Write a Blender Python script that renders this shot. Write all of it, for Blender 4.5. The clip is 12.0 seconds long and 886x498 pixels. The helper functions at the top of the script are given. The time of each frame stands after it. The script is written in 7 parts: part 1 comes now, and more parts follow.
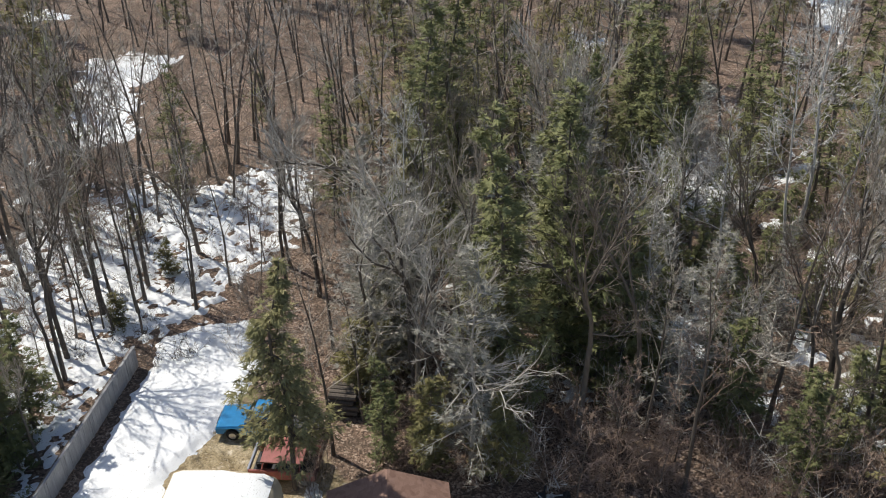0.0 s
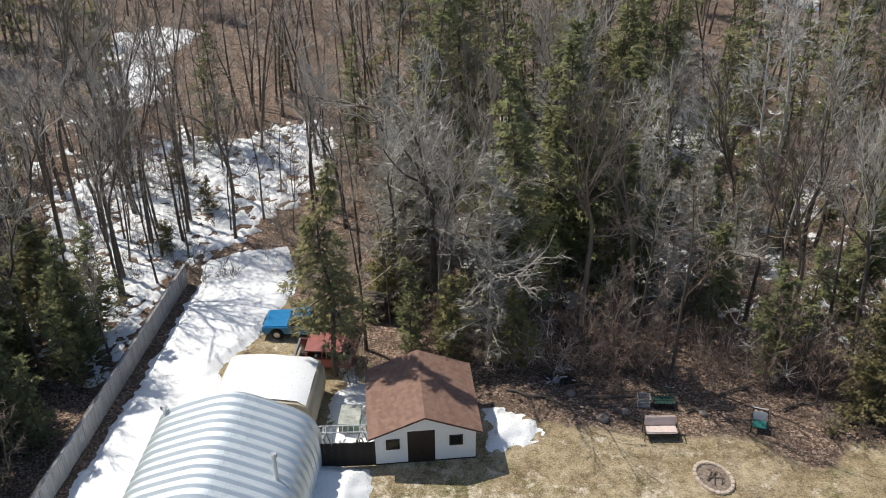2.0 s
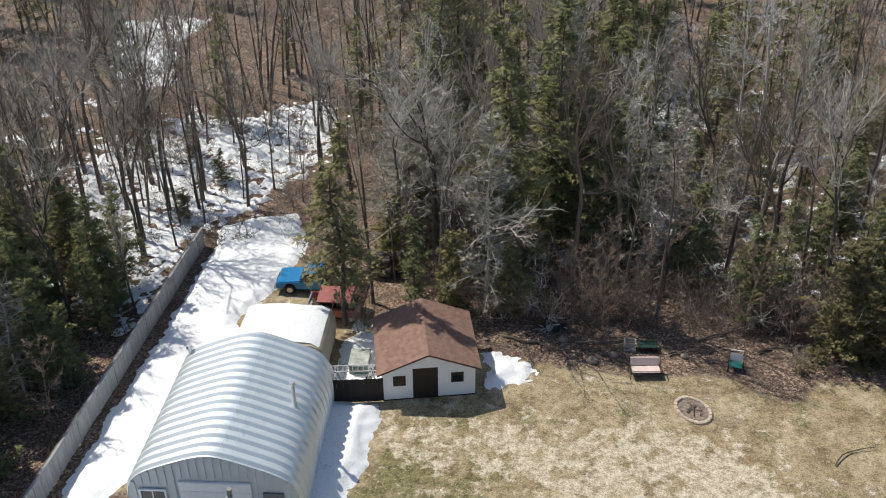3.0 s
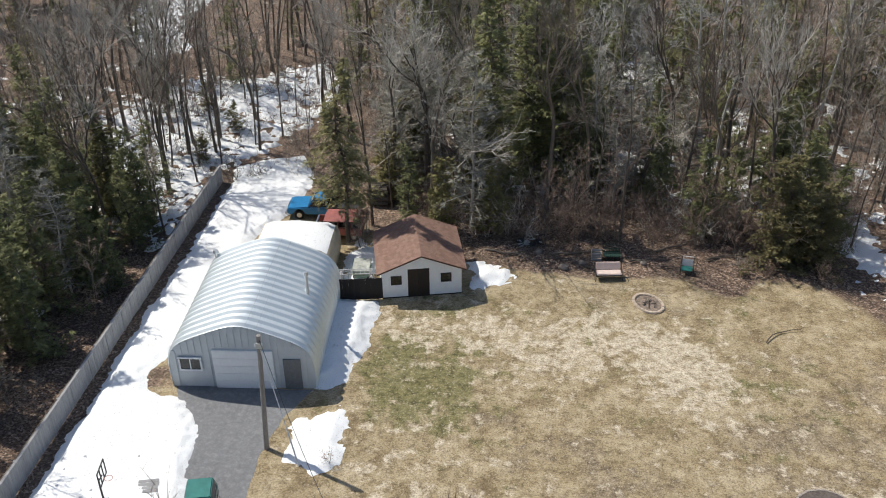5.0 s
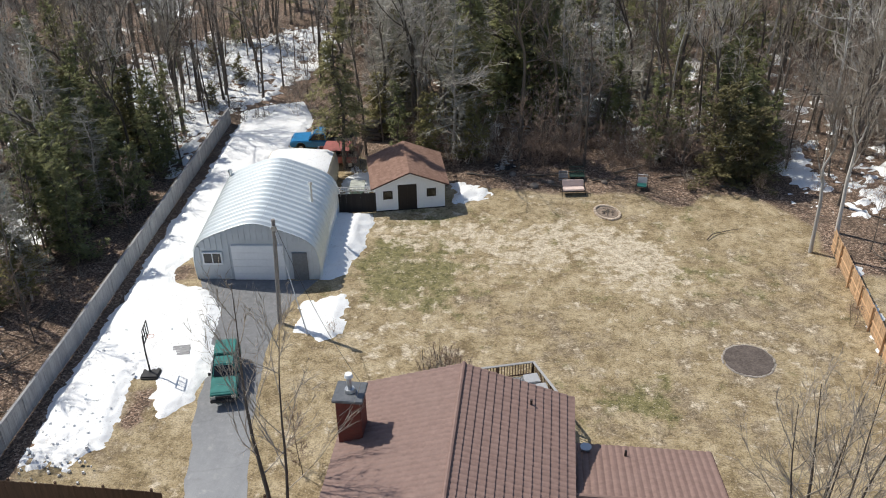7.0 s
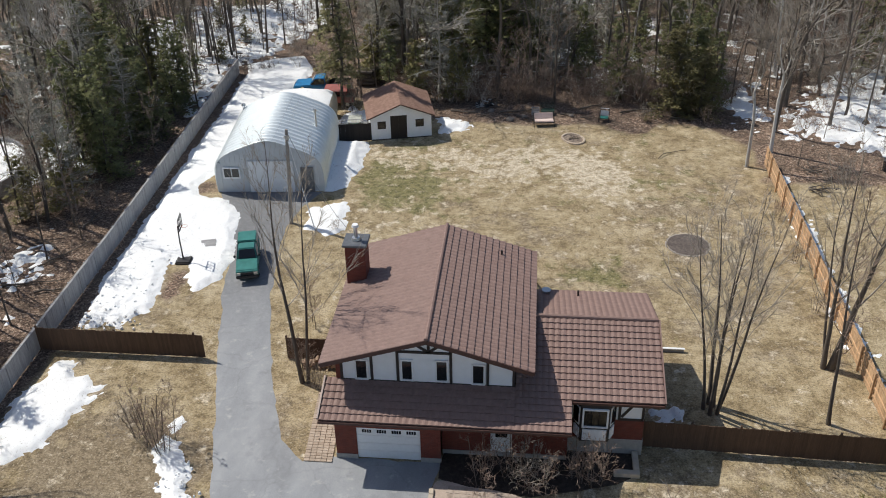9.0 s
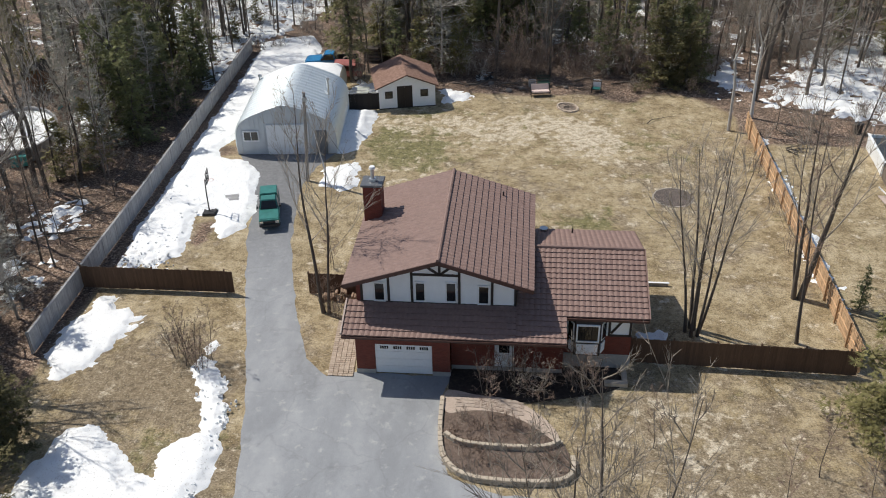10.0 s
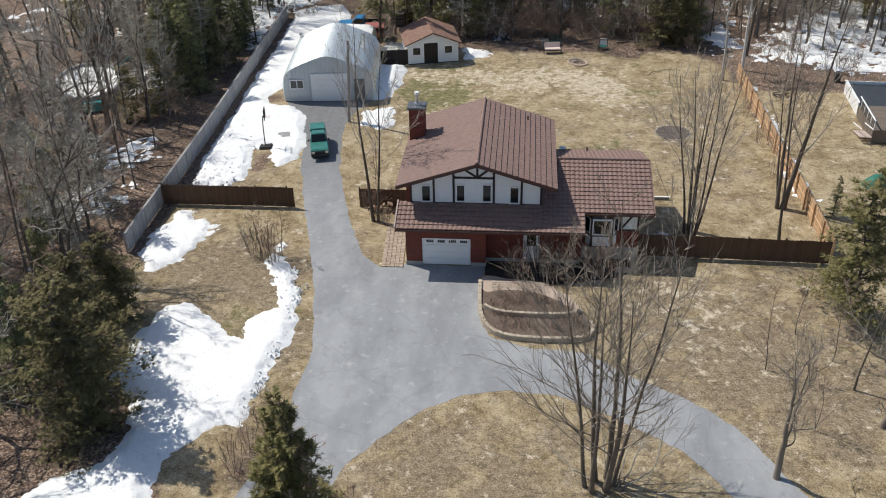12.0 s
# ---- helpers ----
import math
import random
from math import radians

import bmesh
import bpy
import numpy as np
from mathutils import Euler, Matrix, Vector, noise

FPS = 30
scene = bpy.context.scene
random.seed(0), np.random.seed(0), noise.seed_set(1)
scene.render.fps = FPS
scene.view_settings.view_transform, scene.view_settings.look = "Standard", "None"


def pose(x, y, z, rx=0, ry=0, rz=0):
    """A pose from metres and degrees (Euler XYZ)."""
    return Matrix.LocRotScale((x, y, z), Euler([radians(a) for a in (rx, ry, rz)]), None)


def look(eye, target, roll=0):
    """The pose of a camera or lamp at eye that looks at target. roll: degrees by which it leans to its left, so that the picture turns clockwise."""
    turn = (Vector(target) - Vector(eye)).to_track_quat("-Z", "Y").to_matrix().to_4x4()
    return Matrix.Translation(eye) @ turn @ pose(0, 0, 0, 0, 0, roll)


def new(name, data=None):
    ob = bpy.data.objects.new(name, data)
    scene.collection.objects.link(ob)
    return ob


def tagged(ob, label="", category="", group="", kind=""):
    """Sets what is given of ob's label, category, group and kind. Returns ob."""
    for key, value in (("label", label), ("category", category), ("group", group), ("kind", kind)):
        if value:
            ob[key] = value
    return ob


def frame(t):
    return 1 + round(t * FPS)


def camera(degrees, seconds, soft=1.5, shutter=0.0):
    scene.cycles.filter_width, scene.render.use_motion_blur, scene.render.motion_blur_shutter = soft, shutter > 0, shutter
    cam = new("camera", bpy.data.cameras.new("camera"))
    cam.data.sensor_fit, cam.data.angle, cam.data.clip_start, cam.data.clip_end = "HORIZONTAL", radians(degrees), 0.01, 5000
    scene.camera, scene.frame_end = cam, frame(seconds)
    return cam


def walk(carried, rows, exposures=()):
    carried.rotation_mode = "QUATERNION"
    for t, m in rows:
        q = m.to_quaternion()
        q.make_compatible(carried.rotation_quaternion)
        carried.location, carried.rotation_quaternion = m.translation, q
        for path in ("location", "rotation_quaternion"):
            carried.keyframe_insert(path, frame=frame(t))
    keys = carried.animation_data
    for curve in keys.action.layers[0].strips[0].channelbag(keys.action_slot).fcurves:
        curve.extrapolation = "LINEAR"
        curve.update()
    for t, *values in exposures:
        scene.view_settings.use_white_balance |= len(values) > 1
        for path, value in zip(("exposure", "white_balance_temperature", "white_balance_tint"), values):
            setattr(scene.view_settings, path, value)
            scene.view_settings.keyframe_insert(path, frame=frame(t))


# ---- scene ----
cam = camera(51.1, 12.0, soft=1.0)
PATH = [
    (0, (0.339, 5.862, 35.871), (0.073, 7.544, 34.821), -0.9),
    (0.5, (0.24, 3.715, 35.624), (-0.019, 5.4, 34.579), -0.8),
    (1, (0.027, 1.385, 35.574), (-0.222, 3.072, 34.529), -0.6),
    (1.5, (-0.061, -0.827, 35.409), (-0.309, 0.861, 34.365), -0.7),
    (2, (-0.168, -3.298, 35.29), (-0.411, -1.608, 34.249), -0.6),
    (2.5, (-0.069, -5.932, 35.234), (-0.308, -4.239, 34.195), -0.7),
    (3, (0.242, -8.554, 35.197), (0.006, -6.86, 34.16), -0.6),
    (3.2, (0.324, -9.468, 35.135), (0.091, -7.773, 34.099), -0.7),
    (4.8, (1.945, -17.702, 35.017), (1.709, -16.006, 33.984), -1.0),
    (5, (1.974, -18.626, 35.057), (1.746, -16.932, 34.019), -0.8),
    (5.5, (2.399, -21.22, 34.961), (2.177, -19.527, 33.92), -0.9),
    (6, (2.804, -23.762, 34.859), (2.587, -22.071, 33.813), -1.0),
    (6.5, (3.271, -26.496, 34.867), (3.059, -24.806, 33.819), -1.0),
    (7, (3.662, -29.371, 34.757), (3.455, -27.68, 33.711), -1.1),
    (7.2, (3.839, -30.526, 34.721), (3.635, -28.835, 33.673), -1.1),
    (8.8, (4.965, -40.274, 34.337), (4.78, -38.578, 33.292), -1.2),
    (9, (5.082, -41.574, 34.257), (4.899, -39.878, 33.213), -1.2),
    (9.5, (5.129, -45.045, 34.142), (4.952, -43.348, 33.099), -1.2),
    (10, (4.964, -48.457, 34.044), (4.791, -46.758, 33.003), -1.2),
    (10.5, (4.708, -51.675, 34.036), (4.537, -49.976, 32.994), -1.2),
    (11, (4.424, -54.712, 34.039), (4.252, -53.014, 32.996), -1.4),
    (11.5, (4.0, -57.993, 33.905), (3.83, -56.295, 32.861), -1.4),
    (12, (3.377, -60.1, 33.898), (3.209, -58.401, 32.857), -1.3),
]
walk(cam, [(t, look(eye, target, roll)) for t, eye, target, roll in PATH], [(0, 0.06), (5, 0.02), (7.2, 0.0), (9, -0.08), (12, -0.07)])
# ---- light ----
SUN = Vector((-0.70, 0.33, 1.0)).normalized()
world = bpy.data.worlds.new("sky")
scene.world = world
world.use_nodes = True
wn = world.node_tree.nodes
sky = wn.new("ShaderNodeTexSky")
sky.sky_type = "NISHITA"
sky.sun_disc = False
sky.sun_elevation = math.asin(SUN.z)
sky.sun_rotation = math.atan2(SUN.x, SUN.y)
wn["Background"].inputs[1].default_value = 0.1
world.node_tree.links.new(sky.outputs[0], wn["Background"].inputs[0])
sun_data = bpy.data.lights.new("sun", "SUN")
sun_data.energy, sun_data.angle, sun_data.color = 4.05, radians(0.53), (1.0, 0.945, 0.85)
sun = new("sun", sun_data)
sun.matrix_world = look(SUN * 100, (0, 0, 0))


# ---- materials ----
class Mat:
    """A node material: a principled shader with helpers for noise, ramps and bump."""

    def __init__(self, name, rough=0.8, metal=0.0):
        self.m = bpy.data.materials.new(name)
        self.m.use_nodes = True
        self.n, self.l = self.m.node_tree.nodes, self.m.node_tree.links
        self.b = self.n["Principled BSDF"]
        self.b.inputs["Roughness"].default_value = rough
        self.b.inputs["Metallic"].default_value = metal
        self.pos = self.n.new("ShaderNodeNewGeometry").outputs["Position"]
        self.obj = self.n.new("ShaderNodeTexCoord").outputs["Object"]

    def put(self, a, socket):
        if isinstance(a, bpy.types.NodeSocket):
            self.l.new(a, socket)
        elif isinstance(a, tuple) and len(a) == 3 and socket.type == "RGBA":
            socket.default_value = (*a, 1)
        else:
            socket.default_value = a

    def noise(self, scale, detail=4.0, rough=0.6, coord=None, stretch=None, distort=0.0):
        t = self.n.new("ShaderNodeTexNoise")
        c = coord or self.pos
        if stretch:
            mp = self.n.new("ShaderNodeMapping")
            mp.inputs["Scale"].default_value = stretch
            self.l.new(c, mp.inputs["Vector"])
            c = mp.outputs[0]
        self.l.new(c, t.inputs["Vector"])
        t.inputs["Scale"].default_value, t.inputs["Detail"].default_value = scale, detail
        t.inputs["Roughness"].default_value, t.inputs["Distortion"].default_value = rough, distort
        return t.outputs["Fac"]

    def cells(self, scale, coord=None):
        t = self.n.new("ShaderNodeTexVoronoi")
        self.l.new(coord or self.pos, t.inputs["Vector"])
        t.inputs["Scale"].default_value = scale
        return t.outputs["Color"]

    def random(self):
        return self.n.new("ShaderNodeObjectInfo").outputs["Random"]

    def island(self):
        return self.n.new("ShaderNodeNewGeometry").outputs["Random Per Island"]

    def attr(self, name):
        a = self.n.new("ShaderNodeAttribute")
        a.attribute_name = name
        return a.outputs["Fac"]

    def ramp(self, fac, *stops):
        r = self.n.new("ShaderNodeValToRGB")
        e = r.color_ramp.elements
        while len(e) < len(stops):
            e.new(0.5)
        for el, (p, c) in zip(e, stops):
            el.position, el.color = p, (*c, 1) if isinstance(c, tuple) else (c, c, c, 1)
        self.l.new(fac, r.inputs[0])
        return r.outputs[0]

    def mix(self, fac, a, b, mode="MIX"):
        x = self.n.new("ShaderNodeMix")
        x.data_type, x.blend_type = "RGBA", mode
        self.put(fac, x.inputs[0])
        self.put(a, x.inputs[6])
        self.put(b, x.inputs[7])
        return x.outputs[2]

    def math(self, op, a, b=0.0):
        x = self.n.new("ShaderNodeMath")
        x.operation = op
        self.put(a, x.inputs[0])
        self.put(b, x.inputs[1])
        return x.outputs[0]

    def bump(self, height, strength=0.3, distance=0.05):
        x = self.n.new("ShaderNodeBump")
        x.inputs["Strength"].default_value, x.inputs["Distance"].default_value = strength, distance
        self.l.new(height, x.inputs["Height"])
        self.l.new(x.outputs[0], self.b.inputs["Normal"])
        return self

    def color(self, c):
        self.put(c, self.b.inputs["Base Color"])
        return self


def simple(name, c, rough=0.7, metal=0.0, vary=0.25, scale=6.0, bump=0.0):
    """A plain surface with blotches at two scales."""
    m = Mat(name, rough, metal)
    dark = tuple(v * (1 - vary) for v in c)
    light = tuple(min(1.0, v * (1 + vary)) for v in c)
    col = m.ramp(m.noise(scale, 5), (0.3, dark), (0.7, light))
    col = m.mix(0.35, col, m.ramp(m.noise(scale * 0.17, 3), (0.3, dark), (0.7, light)))
    m.color(col)
    if bump:
        m.bump(m.noise(scale * 5, 3), bump, 0.02)
    return m.m


def wood_boards(name, c, vary=0.35, rough=0.85):
    """Weathered boards: each piece its own tone, grain along z."""
    m = Mat(name, rough)
    a, b = tuple(v * (1 - vary) for v in c), tuple(v * (1 + vary) for v in c)
    col = m.ramp(m.random(), (0.0, a), (1.0, b))
    grain = m.noise(14, 5, 0.7, m.pos, (1.0, 1.0, 0.12))
    col = m.mix(0.5, col, m.ramp(grain, (0.3, tuple(v * 0.55 for v in c)), (0.7, tuple(v * 1.35 for v in c))), "MIX")
    m.color(col).bump(grain, 0.3, 0.01)
    return m.m


def make_ground():
    m = Mat("ground", 0.95)
    forest, green = m.attr("forest"), m.attr("green")
    bleach, brown = m.attr("bleach"), m.attr("brown")
    fine, mid, clod = m.noise(9, 5, 0.75), m.noise(0.55, 7, 0.72), m.noise(2.2, 6, 0.75)

    def mask(attribute, scale, gain, lo, hi, full):
        n = m.math("MULTIPLY", m.math("SUBTRACT", m.noise(scale, 7, 0.7), 0.5), gain)
        return m.ramp(m.math("ADD", attribute, n), (lo, 0.0), (hi, full))
    lawn = m.ramp(mid, (0.38, (0.265, 0.198, 0.107)), (0.50, (0.425, 0.335, 0.196)), (0.62, (0.56, 0.46, 0.30)))
    lawn = m.mix(mask(brown, 0.45, 2.6, 0.30, 0.55, 0.8), lawn, m.ramp(clod, (0.38, (0.205, 0.155, 0.10)), (0.62, (0.35, 0.28, 0.19))))
    lawn = m.mix(mask(green, 0.5, 2.2, 0.30, 0.56, 0.85), lawn, m.ramp(clod, (0.38, (0.115, 0.115, 0.038)), (0.62, (0.26, 0.24, 0.095))))
    lawn = m.mix(mask(bleach, 0.9, 2.8, 0.25, 0.46, 0.95), lawn, m.ramp(clod, (0.38, (0.48, 0.39, 0.26)), (0.5, (0.66, 0.565, 0.42)), (0.62, (0.82, 0.735, 0.58))))
    lawn = m.mix(0.36, lawn, m.mix(1.0, lawn, m.ramp(clod, (0.36, 0.22), (0.5, 0.95), (0.64, 1.0)), "MULTIPLY"))
    lawn = m.mix(0.55, lawn, m.mix(1.0, lawn, m.ramp(fine, (0.38, 0.05), (0.54, 1.0), (0.62, 1.0)), "MULTIPLY"))
    speck = m.ramp(m.noise(7, 3, 0.6), (0.59, 0.0), (0.66, 0.6))
    lawn = m.mix(speck, lawn, (0.60, 0.52, 0.40))
    leaf = m.cells(10.0)
    sep = m.n.new("ShaderNodeSeparateColor")
    m.l.new(leaf, sep.inputs[0])
    litter = m.ramp(sep.outputs[0], (0.0, (0.05, 0.032, 0.023)), (0.45, (0.18, 0.118, 0.083)), (0.8, (0.37, 0.255, 0.185)), (1.0, (0.60, 0.475, 0.375)))
    litter = m.mix(m.ramp(m.noise(0.5, 5, 0.7), (0.35, 0.0), (0.65, 0.7)), litter, (0.075, 0.056, 0.04), "MIX")
    edge = m.ramp(m.math("ADD", forest, m.math("MULTIPLY", m.math("SUBTRACT", mid, 0.5), 0.9)), (0.4, 0.0), (0.6, 1.0))
    m.color(m.mix(edge, lawn, litter))
    m.bump(m.math("ADD", fine, mid), 0.6, 0.08)
    return m.m


def make_snow():
    m = Mat("snow", 0.55)
    grime = m.ramp(m.noise(1.1, 7, 0.8), (0.30, (0.66, 0.655, 0.64)), (0.38, (0.88, 0.895, 0.905)), (0.46, (0.93, 0.95, 0.955)))
    c = m.mix(m.ramp(m.noise(6, 4, 0.7), (0.27, 0.6), (0.34, 0.0)), grime, (0.33, 0.28, 0.23))
    c = m.mix(m.ramp(m.noise(15, 3), (0.32, 0.75), (0.38, 0.0)), c, (0.20, 0.16, 0.12))
    m.color(c)
    m.bump(m.math("ADD", m.noise(4, 6, 0.75), m.math("MULTIPLY", m.noise(16, 3, 0.7), 0.5)), 0.35, 0.1)
    return m.m


def make_asphalt():
    m = Mat("asphalt", 0.75)
    grit, worn = m.noise(40, 4, 0.8), m.noise(0.35, 5, 0.65, None, (1.0, 0.45, 1.0))
    c = m.ramp(worn, (0.38, (0.25, 0.266, 0.285)), (0.5, (0.31, 0.328, 0.348)), (0.63, (0.385, 0.402, 0.42)))
    c = m.mix(0.25, c, m.ramp(grit, (0.3, (0.06, 0.06, 0.065)), (0.7, (0.46, 0.46, 0.47))))
    spots = m.ramp(m.noise(1.3, 5, 0.7), (0.57, 0.0), (0.70, 0.7))
    c = m.mix(spots, c, (0.46, 0.46, 0.455))
    c = m.mix(m.ramp(m.noise(0.8, 6, 0.75), (0.30, 0.55), (0.44, 0.0)), c, (0.19, 0.20, 0.21))
    # a darker, mottled tone blends in along y, back to the workshop
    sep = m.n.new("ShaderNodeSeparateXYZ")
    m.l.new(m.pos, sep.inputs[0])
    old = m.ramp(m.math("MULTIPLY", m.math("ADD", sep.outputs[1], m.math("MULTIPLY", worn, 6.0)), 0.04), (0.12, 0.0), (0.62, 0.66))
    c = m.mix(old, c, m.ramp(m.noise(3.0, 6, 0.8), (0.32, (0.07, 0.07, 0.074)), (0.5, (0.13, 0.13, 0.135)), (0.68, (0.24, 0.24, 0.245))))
    # hairline cracks
    v = m.n.new("ShaderNodeTexVoronoi")
    v.feature = "DISTANCE_TO_EDGE"
    v.inputs["Scale"].default_value = 0.22
    warp = m.n.new("ShaderNodeVectorMath")
    warp.operation = "ADD"
    n3 = m.n.new("ShaderNodeTexNoise")
    n3.inputs["Scale"].default_value = 0.9
    n3.inputs["Detail"].default_value = 5
    m.l.new(m.pos, n3.inputs["Vector"])
    m.l.new(m.pos, warp.inputs[0])
    m.l.new(n3.outputs["Color"], warp.inputs[1])
    m.l.new(warp.outputs[0], v.inputs["Vector"])
    crack = m.ramp(v.outputs["Distance"], (0.0, 0.16), (0.014, 0.0))
    c = m.mix(crack, c, (0.09, 0.09, 0.092))
    m.color(c).bump(grit, 0.3, 0.01)
    return m.m


def make_tiles():
    """Stone-coated metal roof tiles, brown-red, weathered in patches."""
    m = Mat("roof_tiles", 0.72)
    c = m.ramp(m.noise(3.0, 5, 0.7), (0.3, (0.19, 0.119, 0.10)), (0.55, (0.27, 0.176, 0.15)), (0.75, (0.34, 0.23, 0.198)))
    c = m.mix(0.35, c, m.ramp(m.noise(45, 3, 0.8), (0.3, (0.09, 0.055, 0.047)), (0.7, (0.36, 0.24, 0.205))))
    c = m.mix(m.ramp(m.noise(0.6, 4, 0.6), (0.45, 0.0), (0.7, 0.35)), c, (0.25, 0.17, 0.145))
    m.color(c).bump(m.noise(60, 2), 0.25, 0.01)
    return m.m


def make_bricks():
    """Red brick face; courses and joints in relief."""
    m = Mat("red_brick", 0.85)
    b = m.n.new("ShaderNodeTexBrick")
    mp = m.n.new("ShaderNodeMapping")
    mp.inputs["Rotation"].default_value = (radians(90), 0, 0)
    m.l.new(m.pos, mp.inputs["Vector"])
    m.l.new(mp.outputs[0], b.inputs["Vector"])
    b.inputs["Scale"].default_value = 1.0
    b.inputs["Brick Width"].default_value, b.inputs["Row Height"].default_value = 0.22, 0.072
    b.inputs["Mortar Size"].default_value = 0.006
    b.inputs["Color1"].default_value = (0.215, 0.05, 0.032, 1)
    b.inputs["Color2"].default_value = (0.15, 0.035, 0.024, 1)
    b.inputs["Mortar"].default_value = (0.17, 0.08, 0.06, 1)
    m.color(m.mix(m.ramp(m.noise(1.5, 4), (0.4, 0.0), (0.7, 0.35)), b.outputs["Color"], (0.13, 0.035, 0.022)))
    return m.m


def bark(name, a, b, scale=9.0):
    m = Mat(name, 0.9)
    g = m.noise(scale, 5, 0.7, m.pos, (1.0, 1.0, 0.25))
    c = m.ramp(g, (0.3, a), (0.7, b))
    c = m.mix(0.4, c, m.ramp(m.random(), (0.0, tuple(v * 0.6 for v in a)), (1.0, tuple(min(1, v * 1.15) for v in b))))
    m.color(c).bump(g, 0.5, 0.03)
    return m.m


def foliage(name, *tones):
    """Needles and scale sprays; every clump its own tone."""
    m = Mat(name, 0.75)
    n = len(tones) - 1
    c = m.ramp(m.island(), *[(i / n, t) for i, t in enumerate(tones)])
    c = m.mix(0.4, c, m.ramp(m.random(), (0.0, tones[0]), (0.6, tones[2]), (1.0, tones[-1])))
    c = m.mix(m.ramp(m.noise(0.9, 4, 0.7), (0.42, 0.0), (0.7, 0.65)), c, tones[-1])
    dead = m.ramp(m.noise(0.55, 3, 0.6, m.pos), (0.60, 0.0), (0.72, 0.55))
    c = m.mix(dead, c, (0.16, 0.115, 0.06))
    m.color(c)
    m.b.inputs["Specular IOR Level"].default_value = 0.25
    return m.m


M = dict(
    ground=make_ground(), snow=make_snow(), asphalt=make_asphalt(), tiles=make_tiles(), brick=make_bricks(),
    stucco=simple("white_stucco", (0.90, 0.925, 0.945), 0.85, vary=0.04, scale=3, bump=0.1),
    white=simple("white_paint", (0.86, 0.88, 0.89), 0.5, vary=0.05),
    timber=simple("black_timber", (0.035, 0.028, 0.026), 0.7, vary=0.3),
    trim=simple("brown_trim", (0.085, 0.04, 0.032), 0.6, vary=0.2),
    concrete=simple("concrete", (0.40, 0.385, 0.36), 0.9, vary=0.2, scale=4, bump=0.2),
    greyfence=wood_boards("grey_fence_boards", (0.37, 0.37, 0.375), 0.22),
    palewood=wood_boards("pale_weathered_board", (0.52, 0.42, 0.37), 0.15),
    backrail=wood_boards("weathered_brown_rail", (0.20, 0.165, 0.135), 0.3),
    brownfence=wood_boards("dark_stained_boards", (0.112, 0.066, 0.041), 0.3),
    blackfence=wood_boards("blackened_boards", (0.03, 0.024, 0.02), 0.3),
    cedarfence=wood_boards("cedar_boards", (0.53, 0.35, 0.205), 0.45),
    steel=None, galv=simple("galvanised_steel", (0.55, 0.57, 0.59), 0.38, 0.85, vary=0.12, scale=1.2),
    galvgrey=simple("grey_end_wall_steel", (0.58, 0.62, 0.645), 0.5, vary=0.1, scale=1.5),
    shingle=None, darkdoor=simple("dark_brown_door", (0.02, 0.014, 0.012), 0.6),
    bark=bark("grey_brown_bark", (0.065, 0.052, 0.043), (0.20, 0.17, 0.14)),
    fawnbark=bark("fawn_grey_bark", (0.12, 0.098, 0.08), (0.30, 0.26, 0.215)),
    twig=bark("grey_twigs", (0.24, 0.2, 0.16), (0.50, 0.44, 0.365)),
    redtwig=bark("reddish_brush", (0.21, 0.145, 0.11), (0.43, 0.32, 0.25)),
    darktwig=bark("dark_twigs", (0.09, 0.072, 0.058), (0.23, 0.19, 0.155)),
    palebark=bark("pale_bark", (0.42, 0.40, 0.37), (0.72, 0.70, 0.66), 5),
    greytwig=bark("silver_twigs", (0.33, 0.305, 0.265), (0.60, 0.56, 0.50)),
    cedar=foliage("cedar_sprays", (0.082, 0.10, 0.04), (0.155, 0.175, 0.07), (0.21, 0.222, 0.094), (0.265, 0.26, 0.12)),
    gold=foliage("yellowed_cedar_sprays", (0.112, 0.112, 0.042), (0.18, 0.172, 0.065), (0.24, 0.218, 0.086), (0.30, 0.26, 0.12)),
    spruce=foliage("spruce_needles", (0.09, 0.10, 0.04), (0.17, 0.172, 0.07), (0.245, 0.232, 0.10), (0.32, 0.28, 0.14)),
    hedge=foliage("dark_cedar_sprays", (0.058, 0.056, 0.024), (0.105, 0.10, 0.042), (0.165, 0.15, 0.066), (0.24, 0.205, 0.10)),
    greyspruce=foliage("grey_needles", (0.16, 0.155, 0.115), (0.26, 0.25, 0.20), (0.36, 0.345, 0.295), (0.44, 0.425, 0.375)),
)
m = Mat("bare_steel", 0.45, 0.5)
m.color(m.mix(m.ramp(m.noise(0.8, 5, 0.7), (0.45, 0.0), (0.75, 0.5)), (0.80, 0.86, 0.875), (0.66, 0.72, 0.74)))
M["steel"] = m.m
m = Mat("asphalt_shingles", 0.9)
tab = m.n.new("ShaderNodeSeparateColor")
m.l.new(m.cells(4.0), tab.inputs[0])
c = m.ramp(tab.outputs[0], (0.0, (0.175, 0.096, 0.07)), (0.5, (0.245, 0.145, 0.108)), (1.0, (0.325, 0.205, 0.158)))
c = m.mix(0.3, c, m.ramp(m.random(), (0.0, (0.19, 0.105, 0.078)), (1.0, (0.30, 0.185, 0.14))))
m.color(m.mix(0.35, c, m.ramp(m.noise(50, 3, 0.8), (0.3, (0.11, 0.06, 0.045)), (0.7, (0.33, 0.21, 0.16)))))
M["shingle"] = m.m
m = Mat("window_glass", 0.06)
m.color((0.012, 0.014, 0.016))
m.b.inputs["Specular IOR Level"].default_value = 0.6
M["glass"] = m.m


